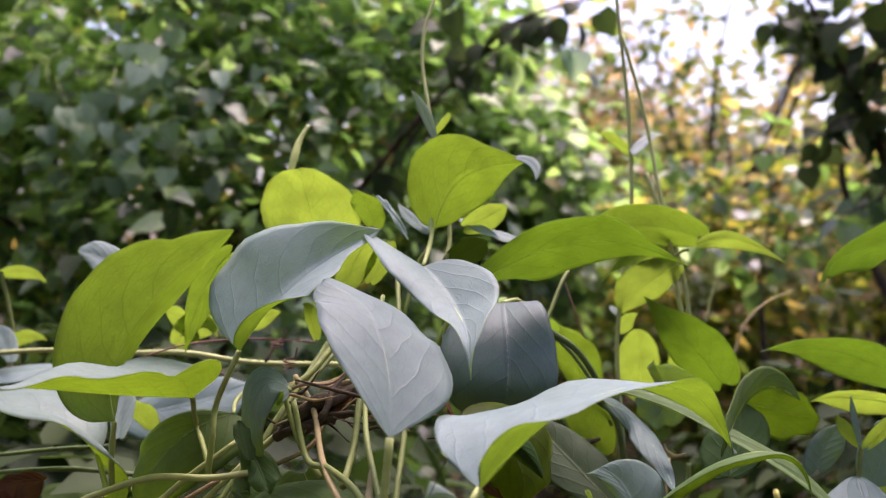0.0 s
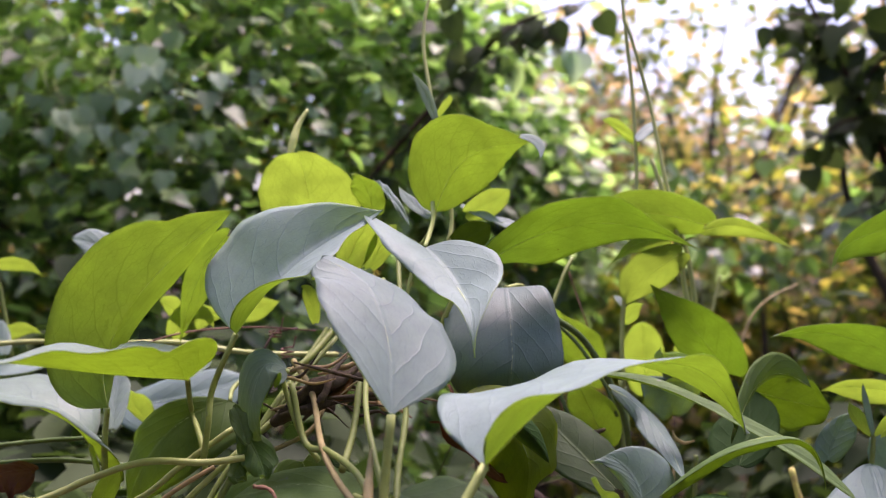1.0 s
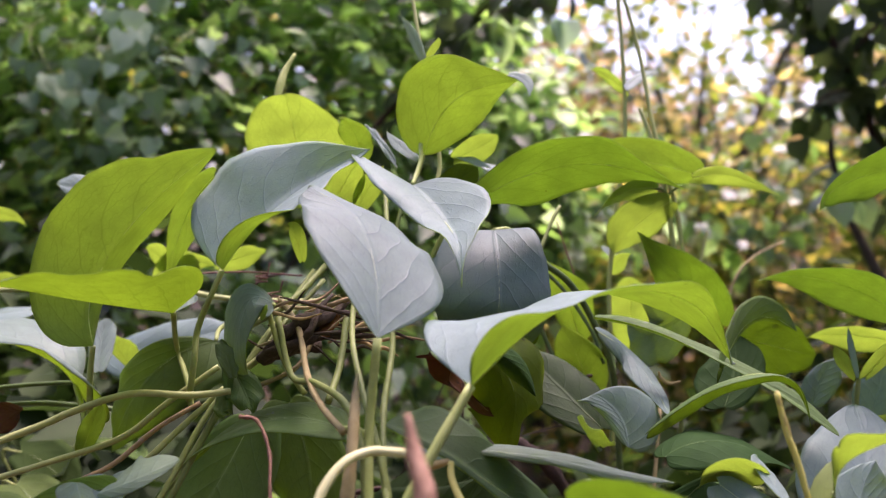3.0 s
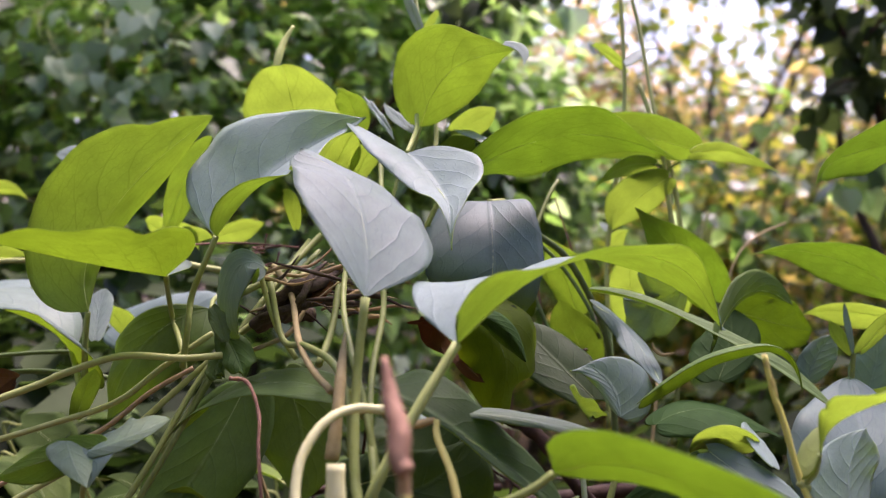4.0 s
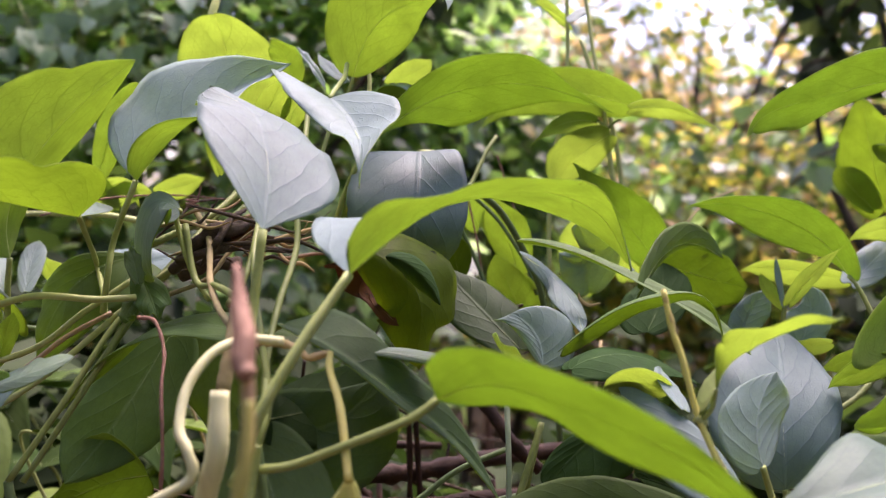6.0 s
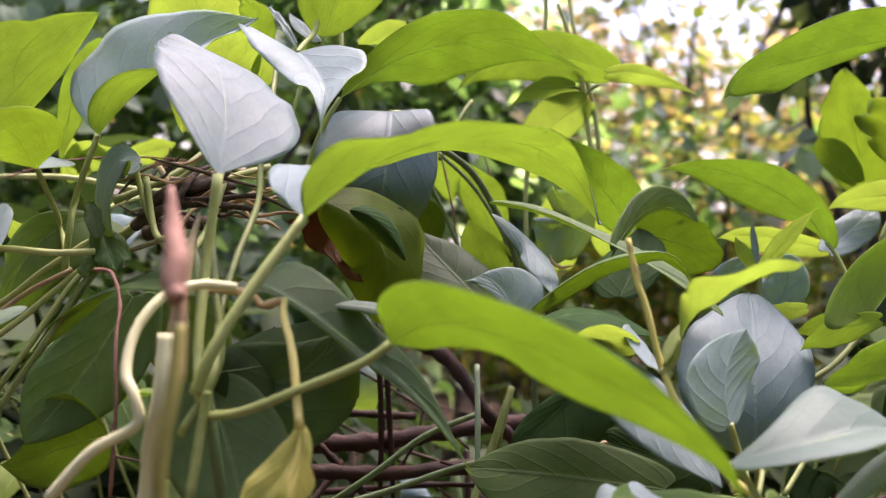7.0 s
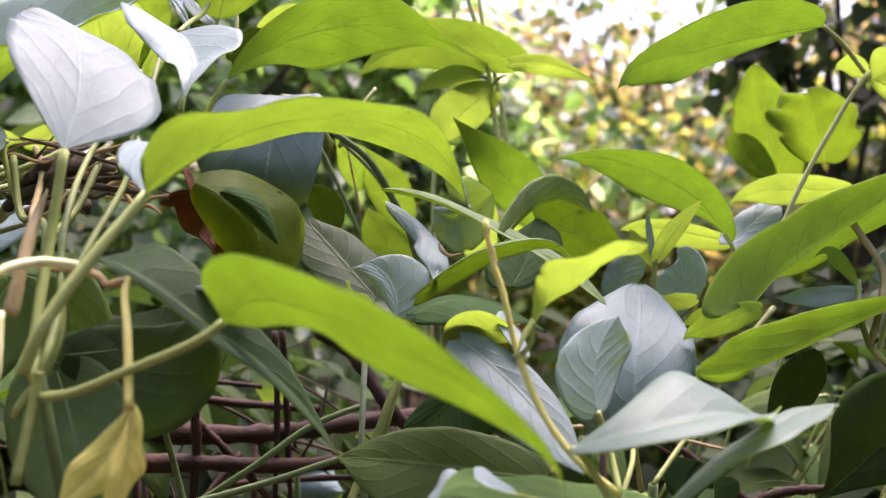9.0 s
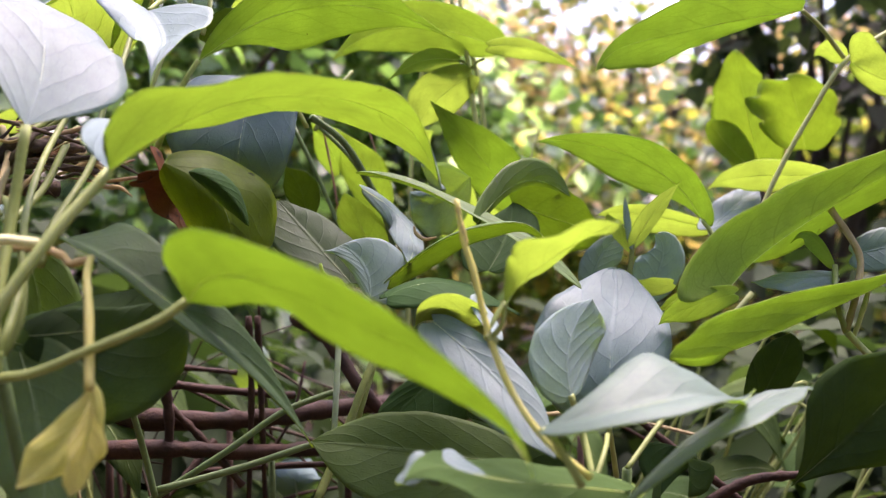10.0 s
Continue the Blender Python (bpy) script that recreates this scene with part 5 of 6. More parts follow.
leaf(plant, (-0.2558, 0.6603, 0.7505), (-0.2722, 0.6600, 0.7502), (-0.2881, 0.6512, 0.7426), (0.0079, -0.0165, -0.0142), (-0.0031, 0.0054, 0.0048), look_of="dead", widest=0.4, acum=0.2, wave=0.12, label="curled dead brown leaf")
stem(plant, "knotted_stem", [(-0.0942, 0.6300, 0.7881), (-0.0761, 0.6300, 0.7952), (-0.0593, 0.6400, 0.7952)], 0.005, 0.004, "bark")
stem(plant, "tendril", [(-0.1179, 0.7200, 0.8226), (-0.1114, 0.7300, 0.8339), (-0.0962, 0.7400, 0.8371)], 0.0012, 0.0008, "bark")
leaf(plant, (-0.0954, 0.5500, 0.7881), (-0.1009, 0.5600, 0.7981), (-0.1063, 0.5677, 0.8061), (-0.0053, 0.0000, -0.0001), (0.0058, 0.0014, 0.0016), look_of="mid", cup=(0.8, 0.8), wave=0.3)
leaf(plant, (-0.0995, 0.5663, 0.7930), (-0.0907, 0.5550, 0.7816), (-0.0838, 0.5437, 0.7706), (0.0108, 0.0000, 0.0001), (-0.0080, -0.0043, -0.0043), look_of="mid", cup=(0.7, 0.7), wave=0.25)
leaf(plant, (-0.0963, 0.5584, 0.7812), (-0.1009, 0.5500, 0.7727), (-0.0956, 0.5458, 0.7686), (0.0063, -0.0028, -0.0027), (-0.0034, 0.0042, 0.0041), look_of="mid", cup=(0.7, 0.7), wave=0.25)

for centre, tall in (((-0.1096, 0.7200, 0.8341), 0.006), ((-0.0999, 0.7150, 0.8211), 0.009)):
    turns = [(centre[0] + 0.0042 * math.cos(0.8 * k), centre[1] + 0.0042 * math.sin(0.8 * k), centre[2] + tall * (0.5 - k / 20)) for k in range(21)]
    stem(plant, "tendril", [(centre[0] + 0.006, centre[1], centre[2] + 0.012)] + turns, 0.0006, 0.0004, "reddish", "dry coiled brown tendril")

leaf(plant, (-0.1038, 0.5989, 0.6718), (-0.1260, 0.6106, 0.6653), (-0.1670, 0.5997, 0.6540), (-0.0072, -0.0111, 0.0308), (-0.0072, 0.0101, -0.0297), look_of="mid", widest=0.386, acum=0.60, blunt=0.46, cord=(0.094, 0.120), lift=((-3, -1), (0, 0)), hook=(0.0006, 0.0008, -0.0024), label="green leaf low in the vine")
rng_b = random.Random(33)
for _ in range(22):
    x, y, z = rng_b.uniform(-0.085, -0.015), rng_b.uniform(0.555, 0.62), rng_b.uniform(0.795, 0.832)
    dx, dz, r = rng_b.uniform(0.012, 0.035), rng_b.uniform(-0.008, 0.014), rng_b.uniform(0.0005, 0.0016)
    stem(plant, "bark_strip", [(x - dx, y + rng_b.uniform(-0.01, 0.01), z - dz), (x - 0.3 * dx, y, z + rng_b.uniform(-0.004, 0.004)), (x + 0.4 * dx, y, z + rng_b.uniform(-0.004, 0.005)), (x + dx, y + rng_b.uniform(-0.01, 0.01), z + dz)],
         (r * 0.4, r * 1.2, r, r * 0.3), 0, rng_b.choice(["bark", "bark", "dry", "dead", "tan"]))

plant = thing("vine_stump", (0.001, 0.412, 0.0), "cut pale vine stump with peeling stems", "vine", "vine shoots")
stem(plant, "main_stem", [(0.001, 0.412, -0.06), (0.0180, 0.3700, 0.3968), (0.0110, 0.2863, 0.7229)], 0.0045, 0.0019, "olive_stem")
stem(plant, "runner", [(-0.0612, 0.3979, 0.6942), (-0.0450, 0.3967, 0.7124), (-0.0282, 0.3967, 0.7232), (-0.0295, 0.3979, 0.7338), (-0.0340, 0.4021, 0.7417), (-0.0330, 0.4106, 0.7566), (-0.0251, 0.4204, 0.7692), (-0.0136, 0.4297, 0.7735), (0.0018, 0.4299, 0.7728)], 0.0023, 0.002, "cream", "smooth cream-coloured bent runner")
stem(plant, "runner", [(-0.0182, 0.4432, 0.7700), (-0.0030, 0.4489, 0.7697), (0.0059, 0.4451, 0.7676), (0.0099, 0.4426, 0.7646), (0.0150, 0.4396, 0.7658), (0.0201, 0.4390, 0.7677)], (0.0016, 0.0019, 0.0014, 0.0018, 0.0012), 0, "dead", "dry twisted brown tendril")
stem(plant, "stem", [(-0.0207, 0.4596, 0.8022), (-0.0208, 0.4444, 0.7871), (-0.0212, 0.4341, 0.7704), (-0.0228, 0.4283, 0.7522)], (0.0007, 0.0024, 0.0026, 0.0034), 0, "dry")
stem(plant, "cut_stem", [(-0.0181, 0.4008, 0.7570), (-0.0180, 0.3966, 0.7347), (-0.0236, 0.4039, 0.7150), (-0.0264, 0.4095, 0.6942), (-0.0305, 0.4118, 0.6769)], (0.0036, 0.0044, 0.0042, 0.0046, 0.004), 0, "cream", "pale peeled cut stem")
stem(plant, "bud", [(0.0062, 0.3114, 0.8101), (0.0088, 0.3048, 0.7981), (0.0115, 0.2984, 0.7905), (0.0117, 0.2946, 0.7836), (0.0137, 0.2922, 0.7800)], (0.0010, 0.0028, 0.0036, 0.0034, 0.0027), 0, "pinkbud", "dry pinkish-brown pointed bud")
stem(plant, "stem", [(0.0129, 0.2964, 0.7802), (0.0135, 0.2944, 0.7660), (0.0136, 0.2926, 0.7586)], 0.0019, 0.0019, "tan")
stem(plant, "stem", [(0.0134, 0.2949, 0.7729), (0.0136, 0.2896, 0.7573), (0.0112, 0.2865, 0.7400), (0.0110, 0.2863, 0.7229)], (0.0017, 0.0020, 0.0021, 0.0019), 0, "olive_stem")
stem(plant, "stalk", [(0.0209, 0.4332, 0.7681), (0.0214, 0.4269, 0.7619), (0.0278, 0.4085, 0.7495), (0.0330, 0.3936, 0.7240)], 0.0014, 0.0018, "wilt")
leaf(plant, (0.0320, 0.4000, 0.7229), (0.0268, 0.3920, 0.7080), (0.0118, 0.3850, 0.6913), (0.0072, -0.0020, -0.0061), (-0.0102, -0.0020, -0.0003), look_of="wilt", widest=0.55, acum=0.3, cup=(0.6, 0.6), wave=0.15, blunt=1.1)
leaf(plant, (0.0329, 0.3980, 0.7223), (0.0338, 0.3880, 0.7061), (0.0309, 0.3800, 0.6902), (0.0031, 0.0120, -0.0049), (-0.0036, -0.0080, -0.0003), look_of="wilt", widest=0.55, acum=0.3, cup=(0.8, 0.8), wave=0.12, blunt=1.1)

plant = thing("vine_shoot", (0.167, 0.832, 0.0), "slender vine shoot with pale yellow-green young leaves", "vine", "vine shoots")
stem(plant, "main_stem", [(0.167, 0.832, -0.06), (0.1795, 0.8260, 0.4124), (0.1519, 0.8000, 0.7848)], 0.0045, 0.0024, "mature_stem")
leaf(plant, (0.2057, 0.7600, 0.9118), (0.1539, 0.7500, 0.9200), (0.0917, 0.7200, 0.8871), (0.0049, -0.0100, 0.0173), (-0.0087, 0.0200, -0.0149), widest=0.36)
leaf(plant, (0.2005, 0.7360, 0.9068), (0.2261, 0.7561, 0.9107), (0.2624, 0.7267, 0.8918), (-0.0013, 0.0069, -0.0076), (-0.0068, -0.0068, 0.0056), look_of="young", widest=0.333, acum=1.00, blunt=0.46, cord=(0.120, 0.120), lift=((-1, 1), (0, -0)), hook=(0.0005, 0.0005, -0.0003))
leaf(plant, (0.1809, 0.7700, 0.9008), (0.1613, 0.7600, 0.8997), (0.1295, 0.7400, 0.8787), (-0.0050, -0.0100, 0.0050), (0.0018, 0.0100, -0.0078), look_of="young", widest=0.35)
leaf(plant, (0.1914, 0.7675, 0.8909), (0.1707, 0.7780, 0.8757), (0.1536, 0.7947, 0.8507), (-0.0187, -0.0062, 0.0091), (0.0132, 0.0062, -0.0092), look_of="young", widest=0.4, acum=0.5)
leaf(plant, (0.2316, 0.7870, 0.7963), (0.2070, 0.7700, 0.8242), (0.1611, 0.7400, 0.8671), (0.0200, -0.0100, 0.0096), (-0.0153, 0.0100, -0.0099), look_of="lush", acum=0.8)
leaf(plant, (0.2027, 0.9708, 0.7560), (0.1972, 0.9500, 0.7889), (0.1904, 0.9243, 0.8279), (0.0186, -0.0038, 0.0058), (-0.0219, -0.0019, 0.0030), look_of="young", acum=0.1)
leaf(plant, (0.2383, 0.9346, 0.7720), (0.2313, 0.9200, 0.7951), (0.2279, 0.9006, 0.8246), (0.0163, -0.0018, 0.0028), (-0.0136, 0.0000, 0.0001), look_of="young", acum=0.3)
leaf(plant, (0.1531, 0.8054, 0.8367), (0.1590, 0.8000, 0.8449), (0.1673, 0.7959, 0.8510), (0.0044, 0.0045, -0.0068), (-0.0058, -0.0019, 0.0029), look_of="young")
leaf(plant, (0.1515, 0.7959, 0.8488), (0.1477, 0.8000, 0.8531), (0.1452, 0.8041, 0.8574), (-0.0015, -0.0008, -0.0008), (0.0035, 0.0016, 0.0017))
leaf(plant, (0.1642, 0.8057, 0.9810), (0.1505, 0.8000, 0.9887), (0.1353, 0.7949, 0.9955), (-0.0026, -0.0051, 0.0067), (0.0065, 0.0064, -0.0085), look_of="young")
leaf(plant, (0.1599, 0.7818, 0.9788), (0.1732, 0.8000, 0.9895), (0.1929, 0.8109, 0.9960), (0.0005, 0.0073, 0.0044), (0.0005, -0.0091, -0.0054))
stem(plant, "stem", [(0.1519, 0.8000, 0.7848), (0.1508, 0.8000, 0.8303), (0.1552, 0.7900, 0.8897), (0.1612, 0.7900, 0.9436), (0.1606, 0.8000, 1.0123), (0.1571, 0.8100, 1.0688), (0.1544, 0.8200, 1.1127)], 0.002, 0.0014, "pale")
stem(plant, "stem", [(0.2009, 0.7800, 0.8383), (0.1958, 0.7800, 0.8636), (0.1901, 0.7750, 0.8946), (0.1846, 0.7700, 0.9167), (0.1687, 0.7700, 0.9618)], 0.0022, 0.0016, "pale")
stem(plant, "stalk", [(0.1901, 0.7750, 0.8946), (0.1956, 0.7700, 0.9004), (0.2000, 0.7650, 0.9020)], 0.0012, 0.001, "stem")
stem(plant, "stalk", [(0.1901, 0.7750, 0.8946), (0.1853, 0.7720, 0.9003), (0.1788, 0.7700, 0.9007)], 0.0012, 0.001, "stem")
stem(plant, "stem", [(0.2042, 0.7800, 0.8498), (0.1966, 0.7750, 0.8898), (0.1824, 0.7800, 0.9430), (0.1733, 0.8000, 1.0122), (0.1572, 0.8100, 1.0780)], 0.002, 0.0014, "pale")
stem(plant, "stem", [(0.1497, 0.8000, 0.7893), (0.1517, 0.8000, 0.7392), (0.1521, 0.7900, 0.6963)], 0.002, 0.002, "stem")
stem(plant, "stem", [(0.0836, 0.6800, 0.8478), (0.1041, 0.6900, 0.8331), (0.1212, 0.7000, 0.8080), (0.1367, 0.7100, 0.7742), (0.1443, 0.7200, 0.7231)], 0.0024, 0.0022, "mature_stem")
stem(plant, "stem", [(0.0834, 0.7200, 0.8423), (0.0980, 0.7400, 0.8742), (0.1056, 0.7500, 0.8865)], 0.0016, 0.0014, "stem")
stem(plant, "stem", [(0.2610, 0.9500, 0.8319), (0.2654, 0.9500, 0.8535), (0.2693, 0.9500, 0.8696)], 0.0014, 0.001, "pale")
stem(plant, "stem", [(0.2824, 0.9500, 0.7832), (0.2990, 0.9600, 0.8255), (0.3212, 0.9700, 0.8466), (0.3521, 0.9800, 0.8598)], 0.0013, 0.001, "dry")
stem(plant, "twig", [(0.1091, 0.8000, 0.8761), (0.1181, 0.8000, 0.8487), (0.1248, 0.8000, 0.8304)], 0.0007, 0.0006, "reddish")
leaf(plant, (0.1267, 0.7986, 0.7851), (0.1154, 0.7800, 0.8146), (0.1000, 0.7598, 0.8452), (0.0171, -0.0047, 0.0071), (-0.0155, 0.0000, 0.0001), widest=0.45)
leaf(plant, (0.1291, 0.7547, 0.7487), (0.1186, 0.7400, 0.7729), (0.1040, 0.7223, 0.8008), (0.0187, -0.0015, 0.0023), (-0.0170, -0.0015, 0.0024), widest=0.45, acum=0.5)
leaf(plant, (0.0966, 0.8127, 0.8191), (0.0877, 0.8000, 0.8360), (0.0749, 0.7873, 0.8521), (0.0173, -0.0032, 0.0047), (-0.0087, 0.0064, -0.0087))
leaf(plant, (0.1290, 0.8396, 0.7929), (0.1144, 0.8200, 0.8197), (0.1028, 0.8037, 0.8409), (0.0178, -0.0016, 0.0027), (-0.0133, 0.0033, -0.0048), acum=0.5)
leaf(plant, (0.0789, 0.7314, 0.7854), (0.0751, 0.7200, 0.8012), (0.0638, 0.7086, 0.8163), (0.0117, -0.0029, 0.0042), (-0.0109, 0.0014, -0.0022), look_of="shaded_mature")
leaf(plant, (0.1405, 0.7660, 0.7651), (0.1275, 0.7600, 0.7734), (0.1131, 0.7600, 0.7731), (-0.0023, -0.0045, 0.0063), (-0.0017, 0.0060, -0.0087), look_of="young")

plant = thing("vine_shoot", (0.253, 0.645, 0.0), "spreading vine shoot with long arched leaves", "vine", "vine shoots")
stem(plant, "main_stem", [(0.253, 0.645, -0.06), (0.2724, 0.5825, 0.3566), (0.2517, 0.5000, 0.6732)], 0.0045, 0.0024, "mature_stem")
leaf(plant, (0.3940, 0.6688, 0.9276), (0.3351, 0.6676, 0.9151), (0.2579, 0.6472, 0.8790), (0.0051, -0.0210, 0.0220), (-0.0308, 0.0080, -0.0243), look_of="lush", widest=0.341, acum=0.91, blunt=0.47, cord=(0.002, -0.036), lift=((2, 4), (12, -10)), hook=(-0.0032, 0.0023, 0.0037), stalk=[(0.3940, 0.6688, 0.9276), (0.4133, 0.6844, 0.9204), (0.4366, 0.7000, 0.9045)])
leaf(plant, (0.3433, 0.6931, 0.7914), (0.3065, 0.6828, 0.8239), (0.2215, 0.6554, 0.8356), (0.0014, -0.0143, 0.0135), (-0.0162, 0.0062, -0.0112), look_of="lush", widest=0.429, acum=0.98, blunt=0.56, cord=(0.120, -0.082), lift=((-3, -3), (3, 1)), hook=(-0.0041, 0.0006, 0.0025), stalk=[(0.3433, 0.6931, 0.7914), (0.3487, 0.6865, 0.7818), (0.3597, 0.6800, 0.7566)])
leaf(plant, (0.4438, 0.7309, 0.8250), (0.3985, 0.7300, 0.8250), (0.3602, 0.7375, 0.8136), (-0.0037, -0.0078, 0.0105), (0.0038, 0.0081, -0.0111), look_of="young")
leaf(plant, (0.4625, 0.9097, 0.8384), (0.4390, 0.8800, 0.8782), (0.4101, 0.8380, 0.9293), (0.0287, -0.0017, 0.0031), (-0.0298, 0.0052, -0.0078), look_of="pale", acum=0.2, wave=0.08, nicks=((0, 0.45, 0.2, 0.06), (1, 0.6, 0.15, 0.05), (0, 0.7, 0.15, 0.04)))
leaf(plant, (0.4842, 0.8686, 0.8547), (0.4700, 0.8500, 0.8792), (0.4489, 0.8263, 0.9085), (0.0321, -0.0068, 0.0097), (-0.0443, -0.0034, 0.0031), look_of="pale", acum=0.1, wave=0.12, nicks=((0, 0.35, 0.2, 0.05), (1, 0.3, 0.25, 0.06), (1, 0.65, 0.2, 0.05)))
leaf(plant, (0.4381, 0.8737, 0.8392), (0.4128, 0.8600, 0.8570), (0.3952, 0.8463, 0.8744), (0.0114, -0.0068, 0.0094), (-0.0082, 0.0034, -0.0048), look_of="pale", acum=0.2)
leaf(plant, (0.3188, 0.5615, 0.7575), (0.3426, 0.5759, 0.7763), (0.4680, 0.6149, 0.8440), (0.0196, 0.0531, -0.0082), (-0.0277, -0.0173, 0.0147), look_of="lush", widest=0.296, acum=0.05, blunt=0.33, cord=(0.104, 0.220), lift=((27, -15), (12, -1)), hook=(0.0004, -0.0007, 0.0014))
leaf(plant, (0.4289, 0.5744, 0.7718), (0.3432, 0.5279, 0.7427), (0.2698, 0.5014, 0.7265), (-0.0303, -0.0210, 0.0119), (-0.0065, 0.0490, -0.0104), look_of="lush", widest=0.440, acum=0.56, blunt=0.48, cord=(0.098, 0.118), lift=((-20, 10), (-9, -21)), hook=(0.0021, -0.0027, -0.0015))
leaf(plant, (0.1939, 0.3988, 0.7129), (0.2366, 0.4063, 0.7221), (0.2970, 0.4632, 0.7183), (0.0010, 0.0281, 0.0139), (-0.0026, -0.0229, -0.0007), look_of="sage", widest=0.315, acum=1.54, blunt=0.55, cord=(-0.080, 0.019), lift=((-10, 3), (-0, 3)), hook=(-0.0035, -0.0022, -0.0053), stalk=[(0.1939, 0.3988, 0.7129), (0.1988, 0.3944, 0.7090), (0.2089, 0.3950, 0.6936)], label="pale grey-green pointed leaf")
leaf(plant, (0.2288, 0.4025, 0.6875), (0.2644, 0.4278, 0.7063), (0.3214, 0.4597, 0.7206), (0.0143, 0.0203, 0.0035), (0.0199, -0.0148, 0.0108), look_of="sage", widest=0.418, acum=0.85, blunt=0.47, cord=(0.124, 0.139), lift=((-6, 9), (14, -10)), hook=(0.0016, -0.0004, 0.0028))
leaf(plant, (0.2544, 0.5517, 0.6814), (0.2552, 0.5603, 0.7191), (0.2690, 0.6174, 0.7612), (-0.0412, 0.0034, 0.0053), (0.0325, -0.0007, 0.0050), look_of="grey", widest=0.427, acum=0.02, blunt=0.46, cup=(0.15, 0.15), cord=(0.020, 0.019), lift=((0, -0), (-0, 0)), hook=(0.0015, -0.0003, -0.0017), stalk=[(0.2544, 0.5517, 0.6814), (0.2662, 0.5800, 0.6481)])
leaf(plant, (0.2212, 0.4880, 0.7095), (0.2208, 0.4970, 0.7289), (0.2337, 0.5080, 0.7522), (-0.0175, 0.0060, -0.0014), (0.0184, 0.0100, 0.0054), look_of="fresh", widest=0.42, acum=0.45, blunt=0.5, cup=(0.12, 0.12), stalk=[(0.2212, 0.4880, 0.7095), (0.2279, 0.4929, 0.6923), (0.2311, 0.4800, 0.6740)], stalk_r=0.0018)
leaf(plant, (0.1831, 0.4343, 0.7552), (0.1940, 0.4433, 0.7672), (0.2161, 0.3859, 0.7902), (0.0019, 0.0209, -0.0040), (-0.0104, -0.0108, 0.0092), look_of="young", widest=0.377, acum=0.62, blunt=0.46, cup=(0.2, 0.2), wave=0.09, cord=(0.119, 0.105), lift=((-2, -20), (-8, 8)), hook=(0.0044, -0.0012, 0.0025), stalk=[(0.1831, 0.4343, 0.7552), (0.1823, 0.4372, 0.7465), (0.1787, 0.4400, 0.7407)], stalk_r=0.0012, nicks=((1, 0.05, 0.3, 0.04), (1, 0.14, 0.2, 0.025), (0, 0.5, 0.15, 0.03)))
leaf(plant, (0.1833, 0.5235, 0.7395), (0.1657, 0.5200, 0.7444), (0.1501, 0.5268, 0.7338), (-0.0008, -0.0052, 0.0076), (-0.0004, 0.0064, -0.0096), look_of="young")
leaf(plant, (0.1883, 0.5094, 0.7324), (0.1827, 0.5200, 0.7419), (0.1808, 0.5288, 0.7502), (-0.0058, -0.0012, 0.0030), (0.0070, 0.0012, -0.0030), acum=0.3)
stem(plant, "stem", [(0.1624, 0.4450, 0.7957), (0.1663, 0.4440, 0.7789), (0.1705, 0.4430, 0.7672), (0.1780, 0.4400, 0.7406), (0.1874, 0.4300, 0.7194), (0.1996, 0.4200, 0.7037), (0.2154, 0.4100, 0.6923)], 0.0013, 0.0016, "yellow", "yellow-green jointed vine stem with dry tip")
stem(plant, "joint", [(0.1623, 0.4450, 0.7962), (0.1642, 0.4445, 0.7882), (0.1673, 0.4440, 0.7777)], (0.0008, 0.0014, 0.001, 0.0015, 0.0011), 0, "ochre", "dry tan jointed stem tip")
stem(plant, "joint", [(0.1763, 0.4400, 0.7418), (0.1787, 0.4400, 0.7400), (0.1811, 0.4400, 0.7391)], 0.0017, 0.0017, "pale")
leaf(plant, (0.1265, 0.5950, 0.7407), (0.1224, 0.6030, 0.7579), (0.1087, 0.6100, 0.7694), (-0.0212, 0.0070, 0.0073), (0.0220, 0.0020, 0.0065), widest=0.5, acum=0.2)
leaf(plant, (0.1213, 0.6470, 0.8106), (0.1679, 0.6219, 0.7968), (0.2397, 0.5684, 0.7526), (0.0147, 0.0022, -0.0017), (0.0024, -0.0138, -0.0008), look_of="mid", widest=0.467, acum=0.05, blunt=0.43, cord=(0.133, 0.117), lift=((11, 18), (6, -15)), hook=(0.0029, 0.0004, 0.0006), label="long arched leaf of mid green")
leaf(plant, (0.1375, 0.5855, 0.7532), (0.1717, 0.5778, 0.7794), (0.2256, 0.5738, 0.7567), (0.0012, 0.0097, -0.0109), (-0.0018, -0.0123, -0.0007), look_of="mid", widest=0.297, acum=0.84, blunt=0.46, cord=(0.122, 0.115), lift=((-4, 3), (6, 4)), hook=(0.0037, 0.0003, 0.0048))
leaf(plant, (0.1359, 0.5400, 0.7470), (0.1638, 0.5450, 0.7544), (0.2033, 0.5400, 0.7397), (0.0045, 0.0300, -0.0010), (0.0003, -0.0250, -0.0096), look_of="shaded_mature", widest=0.45)
leaf(plant, (0.1857, 0.6075, 0.7846), (0.2142, 0.6461, 0.8097), (0.2478, 0.6557, 0.8023), (0.0036, 0.0048, 0.0158), (-0.0144, -0.0052, -0.0135), look_of="mid", widest=0.452, acum=0.64, blunt=0.41, cord=(0.153, 0.120), lift=((-2, -1), (0, -2)), hook=(0.0002, 0.0017, 0.0002))
leaf(plant, (0.2159, 0.6930, 0.7975), (0.2461, 0.7000, 0.7886), (0.2786, 0.7056, 0.7816), (0.0019, 0.0153, -0.0219), (-0.0023, -0.0167, 0.0228), look_of="mid", acum=0.2, wave=0.08)
